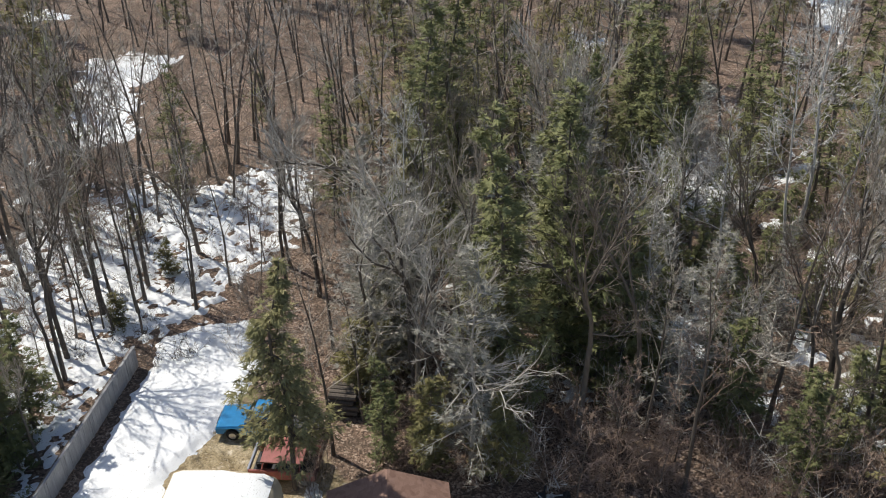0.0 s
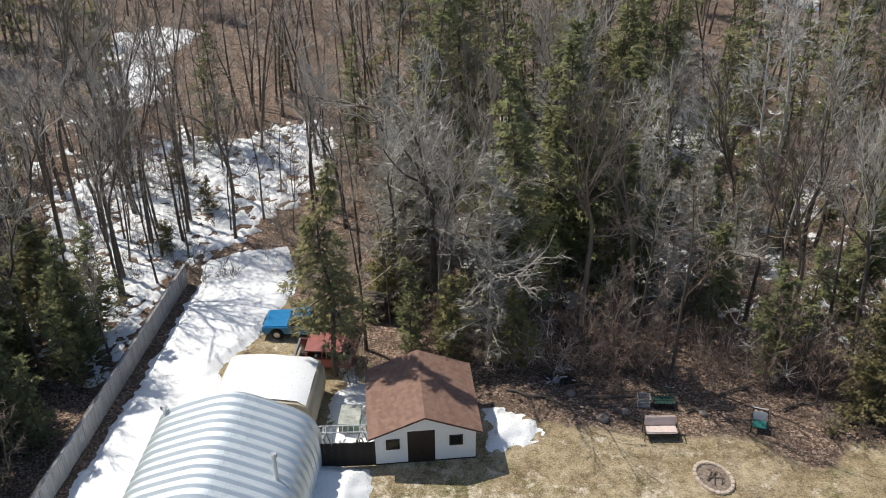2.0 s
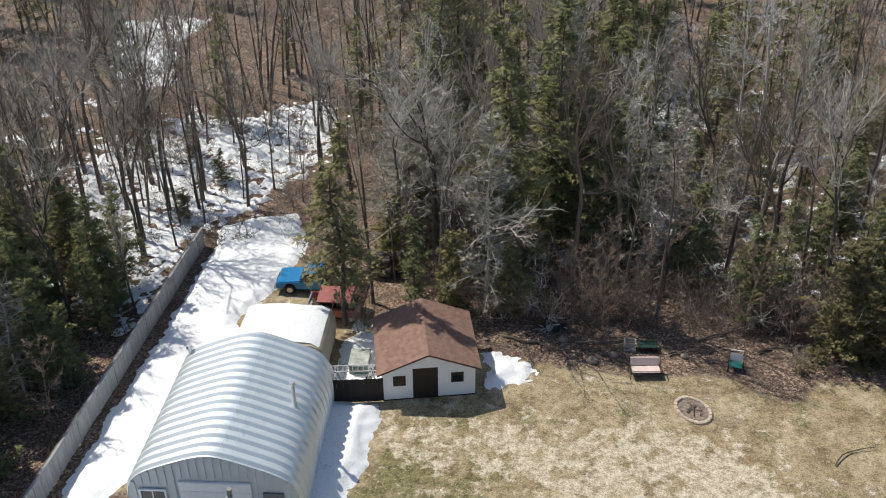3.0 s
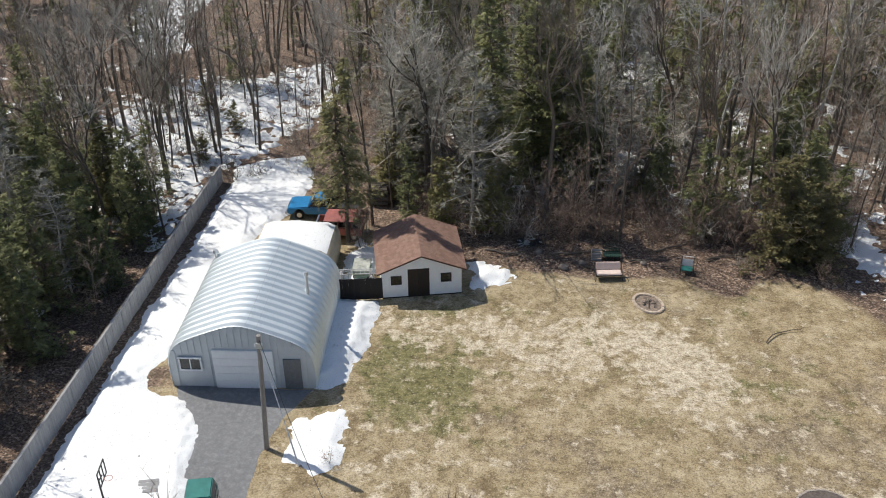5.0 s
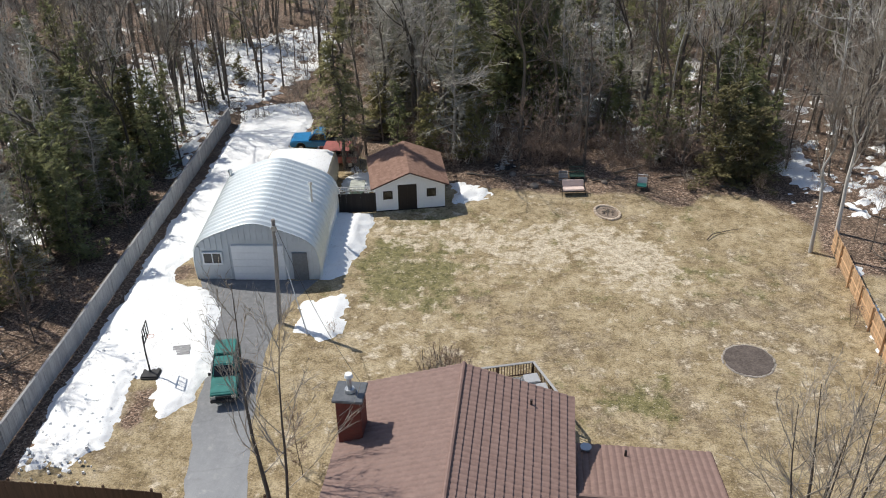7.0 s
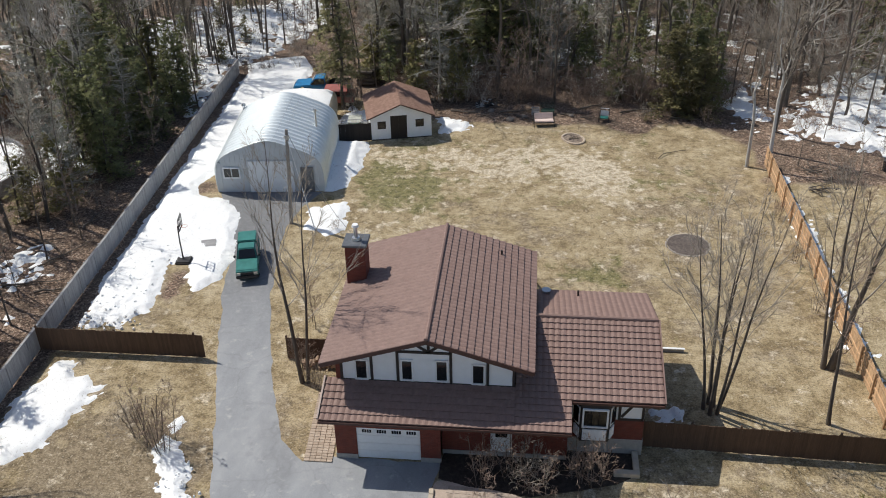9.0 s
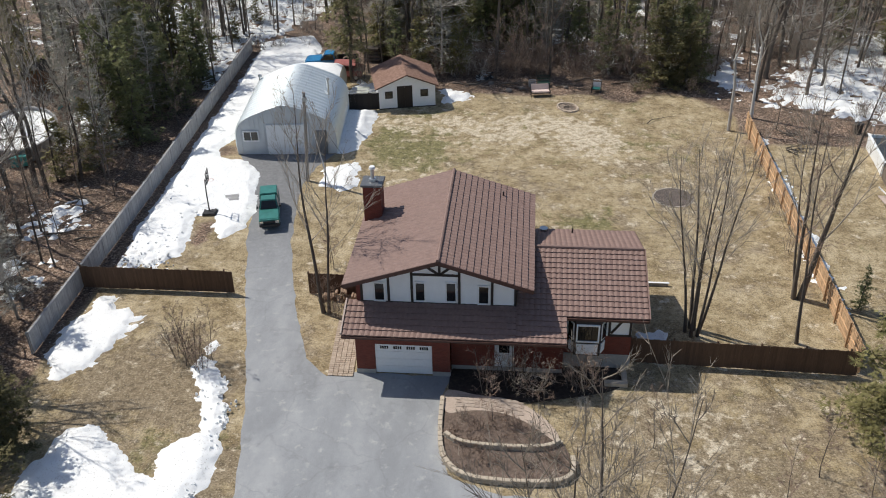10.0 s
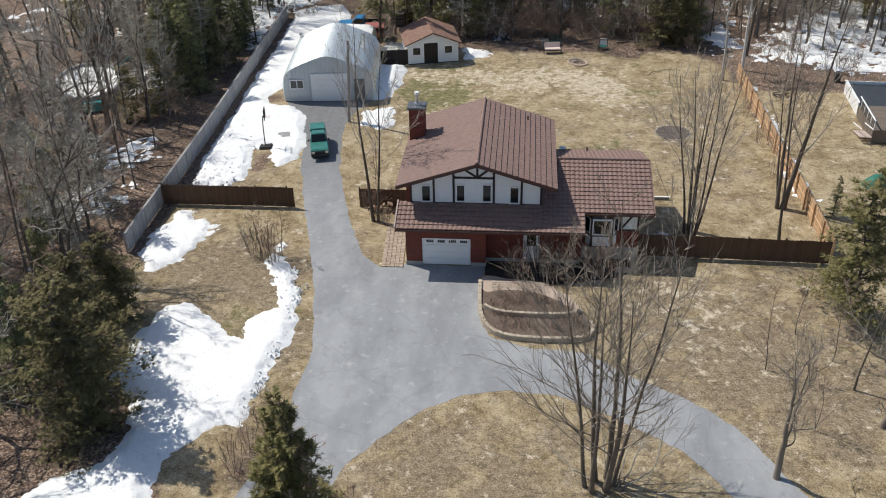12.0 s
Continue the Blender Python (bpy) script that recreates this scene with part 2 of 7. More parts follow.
# ---- building blocks ----
class Geo:
    """Vertices and faces gathered in plain lists."""

    def __init__(self):
        self.v, self.f = [], []

    def box(self, x0, y0, z0, x1, y1, z1):
        o = len(self.v)
        self.v += [(x0, y0, z0), (x1, y0, z0), (x1, y1, z0), (x0, y1, z0), (x0, y0, z1), (x1, y0, z1), (x1, y1, z1), (x0, y1, z1)]
        self.f += [tuple(o + i for i in q) for q in ((3, 2, 1, 0), (4, 5, 6, 7), (0, 1, 5, 4), (1, 2, 6, 5), (2, 3, 7, 6), (3, 0, 4, 7))]
        return self

    def beam(self, a, b, w, h, up=(0, 0, 1)):
        """A straight bar from a to b, w wide and h high."""
        a, b = Vector(a), Vector(b)
        d = (b - a).normalized()
        s = d.cross(Vector(up))
        s = (s if s.length > 1e-4 else Vector((1, 0, 0))).normalized()
        u = s.cross(d)
        o = len(self.v)
        for p in (a, b):
            self.v += [tuple(p + s * (w / 2 * i) + u * (h / 2 * j)) for i, j in ((-1, -1), (1, -1), (1, 1), (-1, 1))]
        self.f += [tuple(o + i for i in q) for q in ((0, 1, 2, 3), (7, 6, 5, 4), (0, 4, 5, 1), (1, 5, 6, 2), (2, 6, 7, 3), (3, 7, 4, 0))]
        return self

    def tube(self, pts, radii, n=6, cap=True):
        o, pts = len(self.v), [Vector(p) for p in pts]
        for i, (p, r) in enumerate(zip(pts, radii)):
            d = (pts[min(i + 1, len(pts) - 1)] - pts[max(i - 1, 0)]).normalized()
            s = d.cross(Vector((0.31, 0.95, 0.05)) if abs(d.z) > 0.7 else Vector((0, 0, 1))).normalized()
            u = d.cross(s)
            self.v += [tuple(p + (s * math.cos(k * math.tau / n) + u * math.sin(k * math.tau / n)) * r) for k in range(n)]
        for i in range(len(pts) - 1):
            for k in range(n):
                a, b = o + i * n + k, o + i * n + (k + 1) % n
                self.f.append((a, b, b + n, a + n))
        if cap:
            self.f += [tuple(o + k for k in reversed(range(n))), tuple(o + (len(pts) - 1) * n + k for k in range(n))]
        return self

    def prism(self, poly, z0, z1):
        """A plan outline raised from z0 to z1."""
        o, n = len(self.v), len(poly)
        self.v += [(x, y, z0) for x, y in poly] + [(x, y, z1) for x, y in poly]
        self.f += [tuple(o + n + i for i in range(n)), tuple(o + n - 1 - i for i in range(n))]
        self.f += [(o + i, o + (i + 1) % n, o + n + (i + 1) % n, o + n + i) for i in range(n)]
        return self

    def front(self, poly, y0, y1):
        """An outline in x and z, from y0 back to y1."""
        o, n = len(self.v), len(poly)
        self.v += [(x, y0, z) for x, z in poly] + [(x, y1, z) for x, z in poly]
        self.f += [tuple(o + i for i in range(n)), tuple(o + 2 * n - 1 - i for i in range(n))]
        self.f += [(o + i, o + n + i, o + n + (i + 1) % n, o + (i + 1) % n) for i in range(n)]
        return self

    def grid(self, pts, nx):
        """Rows of nx points each, joined into a sheet."""
        o = len(self.v)
        self.v += pts
        for j in range(len(pts) // nx - 1):
            for i in range(nx - 1):
                a = o + j * nx + i
                self.f.append((a, a + 1, a + nx + 1, a + nx))
        return self

    def mesh(self, name, mat, smooth=False):
        me = bpy.data.meshes.new(name)
        me.from_pydata(self.v, [], self.f)
        me.materials.append(mat)
        if smooth:
            me.polygons.foreach_set("use_smooth", [True] * len(me.polygons))
        me.update()
        return me


def thing(name, m, label, category, group="", kind=""):
    ob = new(name)
    ob.matrix_basis = m
    return tagged(ob, label, category, group, kind)


def part(name, geo, mat, parent, label="", smooth=False, m=None):
    """A mesh, or one that is shared, as ONE object under a thing or part."""
    ob = new(name, geo.mesh(name, mat, smooth) if isinstance(geo, Geo) else geo)
    ob.parent = parent
    if m is not None:
        ob.matrix_basis = m
    return tagged(ob, label)


def bevelled(x0, y0, z0, x1, y1, z1, r=0.03, mat=None, name="block"):
    """A box with rounded edges, as mesh data."""
    bm = bmesh.new()
    bmesh.ops.create_cube(bm, size=1)
    for v in bm.verts:
        v.co = Vector(((x0 + x1) / 2 + v.co.x * (x1 - x0), (y0 + y1) / 2 + v.co.y * (y1 - y0), (z0 + z1) / 2 + v.co.z * (z1 - z0)))
    bmesh.ops.bevel(bm, geom=bm.edges[:], offset=r, segments=2, affect="EDGES")
    me = bpy.data.meshes.new(name)
    bm.to_mesh(me)
    bm.free()
    me.materials.append(mat)
    return me


def fbm(x, y, s, seed=0.0):
    return noise.fractal(Vector((x * s + seed, y * s - seed, seed * 0.37)), 0.7, 2.1, 4)


def edge_distance(px, py, poly):
    """Signed distance from points to a plan outline, inside positive."""
    px, py = np.asarray(px, float), np.asarray(py, float)
    best, inside = np.full(px.shape, 1e9), np.zeros(px.shape, bool)
    for (x0, y0), (x1, y1) in zip(poly, poly[1:] + poly[:1]):
        dx, dy = x1 - x0, y1 - y0
        t = np.clip(((px - x0) * dx + (py - y0) * dy) / (dx * dx + dy * dy), 0, 1)
        best = np.minimum(best, np.hypot(px - x0 - t * dx, py - y0 - t * dy))
        cross = ((y0 > py) != (y1 > py)) & (px < (x1 - x0) * (py - y0) / ((y1 - y0) or 1e-9) + x0)
        inside ^= cross
    return np.where(inside, best, -best)


LAWN = [(-22.9, 48), (-14, 44), (-9, 38), (-3, 36.6), (1, 36.2), (6, 36), (16, 37), (20.5, 36.4), (23.6, 32), (24.5, 28), (24.5, -2), (30, -10), (30, -75), (-12, -75), (-14, -29), (-21, -17), (-23.4, -9), (-23.2, 1), (-22.9, 2)]
EAST = [(24.8, 26), (60, 24), (60, -75), (28, -75), (28, -4), (24.8, -3)]


def height(x, y):
    """The lie of the land: flat by the house, gently uneven in the woods."""
    d = max(0.0, math.hypot(max(0, abs(x) - 25), max(0, y - 40, -35 - y)))
    k = min(1.0, d / 15)
    return k * (0.55 * noise.noise(Vector((x * 0.07, y * 0.07, 1.0))) + 0.15 * noise.noise(Vector((x * 0.3, y * 0.3, 4.0)))) + (1 - k) * 0.003 * noise.noise(Vector((x * 0.5, y * 0.5, 2.0)))


# ---- ground ----
def build_ground():
    far = [130.0, 220.0, 450.0, 1000.0, 2500.0]
    xs = np.array([-v for v in reversed(far)] + list(np.arange(-88, 88.1, 1.2)) + far)
    ys = np.array([-v for v in reversed(far)] + list(np.arange(-78, 146.1, 1.2)) + [v + 60 for v in far])
    gx, gy = np.meshgrid(xs, ys)
    d = np.maximum(edge_distance(gx, gy, LAWN), edge_distance(gx, gy, EAST))
    g = Geo().grid([(float(x), float(y), height(float(x), float(y))) for x, y in zip(gx.ravel(), gy.ravel())], len(xs))
    ob = tagged(new("ground", g.mesh("ground", M["ground"], True)), "matted straw lawn running into brown leaf litter", "ground", kind="structure")
    forest = np.clip(0.5 - d / 2.6, 0, 1).ravel()
    def blots(spots, base):
        """Loose patches of another grass: centre, reach, strength."""
        v = np.full(gx.shape, base)
        for x, y, r, s in spots:
            v = v + s * np.exp(-((gx - x) ** 2 + (gy - y) ** 2) / (r * r))
        return np.clip(v, 0, 1).ravel()
    forest = np.clip(forest + blots([(14.4, 35.6, 1.4, 0.8), (13.4, 36.4, 1.5, 0.8), (23.3, 29, 0.9, 0.45), (23.4, 26, 0.9, 0.5), (23.5, 22, 0.9, 0.45), (-18.7, 9.2, 1.2, 0.8), (-18.5, 7.4, 1.0, 0.8), (-20.4, 22.3, 1.3, 0.9), (-10.9, -23.6, 1.0, 0.7), (-10.4, -25.6, 1.1, 0.7), (-10.6, -27.6, 1.2, 0.6), (-11.6, -21.0, 0.7, 0.5)], 0.0), 0, 1)
    green = blots([(9.5, 11.8, 2.6, 0.5), (-7.0, 25.8, 2.6, 0.5), (-4.6, 22.6, 3.0, 0.35), (16, 25.9, 4, 0.2), (4.9, 31, 3.5, 0.25), (-5, 31, 4, 0.35), (-1.5, 21, 4, 0.2), (8, 22.5, 4, 0.2), (14, 33, 5, 0.2), (-14, -15, 3, 0.4), (6, -8.9, 2, 0.3), (-2, 25, 4, 0.15), (-7, 21, 3, 0.3), (3, 12.5, 3, 0.2), (16, 22, 4, 0.15)], 0.05)
    bleach = blots([(2.4, 26.8, 2.8, 0.4), (10.6, 26, 2.8, 0.5), (-1.7, 28.9, 2.6, 0.4), (5.6, 29.5, 3, 0.35), (-6.5, 28.5, 2.2, 0.4), (12, 22, 3, 0.2), (-4.8, 16, 4, 0.2), (9, 28.5, 2.5, 0.35), (18, 16, 4, 0.15), (13, -9.5, 3, 0.2), (15, -14, 4, 0.12)], 0.05)
    brown = blots([(-0.7, 20.5, 2, 0.35), (4, 17.6, 3.5, 0.35), (12.9, 20.7, 3, 0.25), (20, 24, 6, 0.35), (8, 34, 5, 0.3), (-9, 11, 3, 0.3), (-18, -8, 5, 0.4), (-10.6, -16, 2.5, 0.5), (-13, -9, 2.5, 0.4), (0, -28, 6, 0.25), (20, -20, 6, 0.35), (18, 8, 6, 0.35), (17, 17, 5, 0.3), (10, 9, 4, 0.25), (6, 14, 5, 0.2), (-8, -4, 2, 0.4), (-18, 6, 2.5, 0.4), (0, -31, 14, 0.4), (18, -16, 10, 0.4), (-16, -10, 8, 0.35), (13, -11, 7, 0.3)], 0.03)
    for key, values in (("forest", forest), ("green", green), ("bleach", bleach), ("brown", brown)):
        a = ob.data.attributes.new(key, "FLOAT", "POINT")
        a.data.foreach_set("value", values.astype(np.float32))


def snow_patch(outline, label, thick=0.22, rough=0.5, cell=0.25, seed=1.0, slope=0.35, pits=None):
    """A sheet of old snow, thick in the middle and ragged at its rim; pits: how deep it is trodden at a place."""
    xs = np.arange(min(p[0] for p in outline) - 1.5, max(p[0] for p in outline) + 1.5, cell)
    ys = np.arange(min(p[1] for p in outline) - 1.5, max(p[1] for p in outline) + 1.5, cell)
    gx, gy = np.meshgrid(xs, ys)
    d = edge_distance(gx, gy, outline)
    g, keep = Geo(), {}
    scale = 1.15 if rough > 1 else 0.55
    z = np.full(gx.shape, -1.0)
    for j in range(len(ys)):
        for i in range(len(xs)):
            if d[j, i] > -1.6:
                x, y = float(xs[i]), float(ys[j])
                n = fbm(x, y, scale, seed)
                n2 = fbm(x, y, 2.3, seed + 5)
                z[j, i] = min(thick, (d[j, i] + rough * 1.3 * n + (0.3 if rough > 0.32 else 0.14) * n2) * slope + 0.02) + rough * (0.24 if rough > 1 else 0.13) * n + (0.09 if rough > 1 else 0.025) * n2
                if pits:
                    z[j, i] -= pits(x, y)
    for j in range(len(ys) - 1):
        for i in range(len(xs) - 1):
            q = [(j, i), (j, i + 1), (j + 1, i + 1), (j + 1, i)]
            if max(z[k] for k in q) > 0.0:
                for k in q:
                    if k not in keep:
                        keep[k] = len(g.v)
                        x, y = float(xs[k[1]]), float(ys[k[0]])
                        g.v.append((x, y, height(x, y) + max(-0.12, float(z[k]))))
                g.f.append(tuple(keep[k] for k in q))
    return tagged(new("snow_patch", g.mesh("snow_patch", M["snow"], True)), label, "snow", kind="structure")


STEPS = [(-17.75 + 0.11 * (k % 2) + 0.06 * k, 34.4 + 0.5 * k) for k in range(10)]


def trodden(x, y):
    """Holes trodden and melted into the south end of the strip, and footprints behind the workshop."""
    low = min(1.0, max(0.0, (7.2 - y) / 3.5))
    pit = low * 0.55 * max(0.0, fbm(x, y, 1.9, 31.0) - 0.02)
    if y > 34:
        pit += sum(0.3 for a, b in STEPS if math.hypot(x - a, y - b) < 0.17)
    return pit


DRIVE = [(-19.3, 21.6), (-18.6, 19.4), (-16.9, 17.0), (-15.9, 13), (-14.9, 7.1), (-12.4, -2.1), (-10.7, -8.1), (-9.5, -13.3), (-8.9, -16.8), (-9.0, -19.9), (-9.8, -26.7), (-11.5, -34), (-17, -58), (-20, -75), (-14, -75), (-11.5, -58), (-8.6, -42), (-6.6, -33),
         (-5.5, -26.6), (-4.1, -24.5), (-2.0, -21.9), (0.4, -20.3), (2.9, -19.7), (6.0, -20.2), (9.0, -21.9), (11.8, -23.8), (14.0, -27.1), (17, -33), (22, -42), (30, -58), (39, -75), (45, -75), (36, -58), (26.5, -42), (20.6, -32), (17.5, -26.8), (16.6, -24.9),
         (14.9, -21.9), (12.3, -19.6), (9.3, -17.8), (7.6, -16.0), (3.8, -15.7), (1.5, -14.6), (0.8, -12), (0.7, -8.9), (1.0, -6.9), (-4.4, -6.9), (-6.2, -7.3), (-7.7, -5.8), (-9.6, -0.2), (-11.7, 7.3), (-12.9, 16), (-12.2, 19.8), (-11.3, 22.0)]


def build_drive():
    outline = []
    for (x0, y0), (x1, y1) in zip(DRIVE, DRIVE[1:] + DRIVE[:1]):
        n = max(1, int(math.hypot(x1 - x0, y1 - y0) / 0.5))
        for i in range(n):
            x, y = x0 + (x1 - x0) * i / n, y0 + (y1 - y0) * i / n
            outline.append((x + 0.16 * fbm(x, y, 0.8, 3.0), y + 0.16 * fbm(x, y, 0.8, 7.0)))
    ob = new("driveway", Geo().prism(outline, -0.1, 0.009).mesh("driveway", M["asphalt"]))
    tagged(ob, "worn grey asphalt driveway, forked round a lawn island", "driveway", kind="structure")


build_ground()
build_drive()
SNOWY = [
    ([(-24.35, 46), (-24.9, 50.2), (-23.2, 52.0), (-20, 52.8), (-17.6, 48), (-18.3, 43), (-20.0, 38), (-17.0, 37), (-16.5, 33.5), (-20.2, 32.5), (-20.7, 24.8), (-21.6, 22.4), (-20.8, 20.7), (-18.4, 20.2), (-17.0, 18.2), (-15.7, 13.0), (-15.5, 9.2), (-16.0, 8.6), (-17.0, 7.4), (-18.0, 9.3), (-18.4, 11.2), (-20.0, 10.8), (-19.5, 8.2), (-18.9, 5.4), (-20.4, 3.2), (-23.0, 3.0), (-23.45, 8.0), (-23.6, 14), (-23.85, 22), (-24.1, 30), (-24.15, 38)], "deep old snow lying between fence and workshop", 0.24, 0.12, 0.15),
    ([(-11.9, 18.8), (-9.2, 20.6), (-8.5, 19.2), (-8.4, 16.3), (-9.6, 15.6), (-11.6, 15.9)], "small melting snow patch on the lawn", 0.2, 0.3, 0.2),
    ([(-15.0, 31.6), (-9.1, 31.3), (-8.9, 27), (-9.6, 23.0), (-10.7, 22.0), (-14.0, 23.0)], "snow slid off the workshop roof onto the lawn", 0.5, 0.15, 0.2),
    ([(-3.6, 37.0), (-2.5, 37.2), (-0.3, 35.6), (-2.2, 33.9), (-3.3, 33.6)], "snow bank beside the garden shed", 0.35, 0.35, 0.2),
    ([(-12, 39), (-9.4, 38), (-10.3, 32.4), (-12.3, 32.2)], "trodden snow behind the dark fence", 0.15, 0.6, 0.25),
    ([(-23.3, -7.0), (-23.1, -2.6), (-22.8, -0.1), (-21.8, -0.2), (-21.0, -1.5), (-18.5, -2.0), (-19.4, -3.6), (-19.8, -5.8), (-20.6, -7.8), (-22.2, -8.8)], "melting snow below the dark fence", 0.2, 0.35, 0.2),
    ([(-19.4, -12.8), (-18.2, -12.1), (-16.1, -13.9), (-14.5, -15.6), (-13.2, -16.0), (-13.6, -14.3), (-12.7, -13.0), (-12.0, -12.4), (-13.0, -9.8), (-14.2, -7.0), (-14.0, -6.0), (-12.9, -6.7), (-11.5, -9.0), (-10.8, -11.7), (-10.6, -14.7), (-10.8, -17.6), (-11.0, -20.2), (-11.3, -22.2), (-11.5, -23.6), (-12.8, -23.6), (-13.4, -24.6), (-14.5, -25.9), (-14.8, -27.5), (-14.6, -29.6), (-16.0, -31.5), (-22.6, -31.0), (-21.1, -29.9), (-19.7, -27.9), (-17.8, -26.7), (-17.5, -24.3), (-18.3, -21.6), (-19.8, -20.2), (-20.8, -18.2), (-20.2, -17.1)], "ploughed snow bank along the driveway", 0.3, 0.2, 0.16),
    ([(-14.1, -5.2), (-13.7, -4.2), (-13.2, -4.9), (-13.6, -5.8)], "last scrap of snow on the lawn", 0.12, 0.2, 0.2),
    ([(-39.8, 56.2), (-41.0, 62.9), (-36.9, 68.1), (-34.7, 70.4), (-29.7, 68.5), (-27.2, 74.0), (-23.8, 76.0), (-20.8, 71.6), (-20.4, 64.2), (-21.5, 60.8), (-23.4, 56.5), (-24.6, 52.3), (-26.6, 50.7), (-26.9, 47.5), (-27.5, 44.7), (-30.5, 45.6), (-33.2, 47.8), (-36.0, 48.7)], "patchy snow under the bare trees", 0.10, 1.06, 0.22),
    ([(-26.8, 36), (-26.4, 41), (-26.8, 45.5), (-30.5, 44), (-34, 43.5), (-33, 39.5), (-28.5, 39)], "scraps of snow beyond the grey fence", 0.06, 1.1, 0.25),
    ([(-54.4, 98.1), (-50.2, 100.4), (-44.0, 100.2), (-44.2, 97.4), (-45.3, 91.4), (-42.6, 85.7), (-40.6, 79.8), (-43.6, 76.5), (-47.4, 79.9), (-51.2, 90.9)], "far patchy snow among bare trees", 0.12, 0.8, 0.4),
    ([(-70.7, 113.5), (-67.2, 115.5), (-63.4, 111.3), (-66.8, 109.3)], "distant snow scraps at the edge of the woods", 0.1, 0.6, 0.4),
    ([(9.2, 81.2), (11.9, 83.0), (15.4, 77.1), (14.6, 73.6), (10.9, 70.6), (8.0, 71.4), (4.4, 73.9), (4.0, 78.2), (6.7, 76.6)], "patchy snow deep in the woods", 0.1, 0.8, 0.3),
    ([(-0.9, 114), (3.5, 111.4), (2.5, 105.8), (0.2, 104.8)], "distant snow scraps in the woods", 0.1, 0.7, 0.4),
    ([(17.0, 79.6), (20.8, 80.6), (19.8, 77.2), (17.4, 76.5)], "snow scraps among far trunks", 0.08, 0.8, 0.3),
    ([(17.6, 66.2), (20.3, 66.8), (19.6, 62.0), (17.4, 61.0)], "snow scraps among conifers", 0.08, 0.9, 0.3),
    ([(7.3, 57), (10.2, 58.6), (11.8, 54.9), (10.6, 51.8), (8.0, 53.0)], "thin snow under the brush", 0.06, 1.1, 0.3),
    ([(29.2, 130), (33.4, 130), (30, 115.6), (28, 118.6)], "far snow strip between bare trees", 0.1, 0.6, 0.5),
    ([(20, 44), (23, 50), (19, 55), (16, 50)], "patchy snow among brush", 0.06, 1.2, 0.4),
    ([(28, 35), (36, 31.5), (50, 31), (56, 48), (42, 55), (33, 47)], "patchy snow on the neighbouring plot", 0.12, 1.05, 0.3),
    ([(-36, 22), (-31.5, 26), (-34, 33), (-38, 33)], "snow beside the pool", 0.14, 1.0, 0.35),
    ([(24.8, 37), (26.5, 40), (25, 45), (22.5, 42)], "thin snow at the corner of the woods", 0.08, 0.95, 0.3),
    ([(12.0, -3.9), (13.9, -4.1), (13.6, -2.4), (12.2, -2.2)], "snow left in the shade of the wing", 0.12, 0.5, 0.2),
    ([(24.55, 1), (25.2, 1), (25.4, 14), (25.3, 27), (24.5, 27), (24.5, 14)], "strip of snow along the cedar fence", 0.25, 0.35, 0.2),
    ([(-31.5, 7), (-28.6, 8.4), (-29.4, 11.6), (-32, 11)], "scraps of snow on leaf litter", 0.05, 1.2, 0.3),
    ([(-33, -2), (-28, 0), (-29, 3), (-33, 2)], "scraps of snow among fallen wood", 0.03, 1.2, 0.3),
]
for k, (outline, label, thick, rough, cell) in enumerate(SNOWY):
    snow_patch(outline, label, thick, rough, cell, 3.7 * k + 1, 0.5 if thick == 0.5 else 0.35, trodden if k == 0 else None)


def snow_scraps(x0, y0, x1, y1, much, label, seed, cell=0.3):
    """Thin islands of old snow left on the forest floor."""
    xs, ys = np.arange(x0, x1, cell), np.arange(y0, y1, cell)
    g, keep = Geo(), {}
    z = np.array([[0.22 * (fbm(x, y, 0.42, seed) + 0.5 * fbm(x, y, 1.6, seed + 3) - much) for x in xs] for y in ys])
    for j in range(len(ys) - 1):
        for i in range(len(xs) - 1):
            q = [(j, i), (j, i + 1), (j + 1, i + 1), (j + 1, i)]
            if max(z[k] for k in q) > 0.0:
                for k in q:
                    if k not in keep:
                        keep[k] = len(g.v)
                        x, y = float(xs[k[1]]), float(ys[k[0]])
                        g.v.append((x, y, height(x, y) + max(-0.1, min(0.14, float(z[k])))))
                g.f.append(tuple(keep[k] for k in q))
    return tagged(new("snow_patch", g.mesh("snow_patch", M["snow"], True)), label, "snow", kind="structure")


snow_scraps(-9, 47, 30, 86, 0.52, "scattered scraps of snow on the forest floor", 3.0)
snow_scraps(-60, 38, -27, 74, 0.42, "scraps of snow among the bare trunks", 8.0)
snow_scraps(22, 34, 46, 60, 0.40, "scraps of snow in the corner woods", 5.0)
snow_scraps(-50, -12, -30, 16, 0.88, "last scraps of snow on leaf litter", 17.0)


# ---- house ----
def course_mesh(length, depth, name="roof_course", wave=0.32, lift=0.06):
    """One course of pressed roof tiles: u along the eave, v down the slope."""
    n = max(2, int(length / wave * 4))
    g = Geo()
    pts = []
    for v, w in ((0, 0.0), (depth * 0.5, lift * 0.5), (depth, lift), (depth, -0.01)):
        for i in range(n + 1):
            u = length * i / n
            pts.append((u, v, w + 0.042 * abs(math.sin(math.pi * u / wave)) * (1 if w > -0.005 else 0)))
    return g.grid(pts, n + 1).mesh(name, M["tiles"])


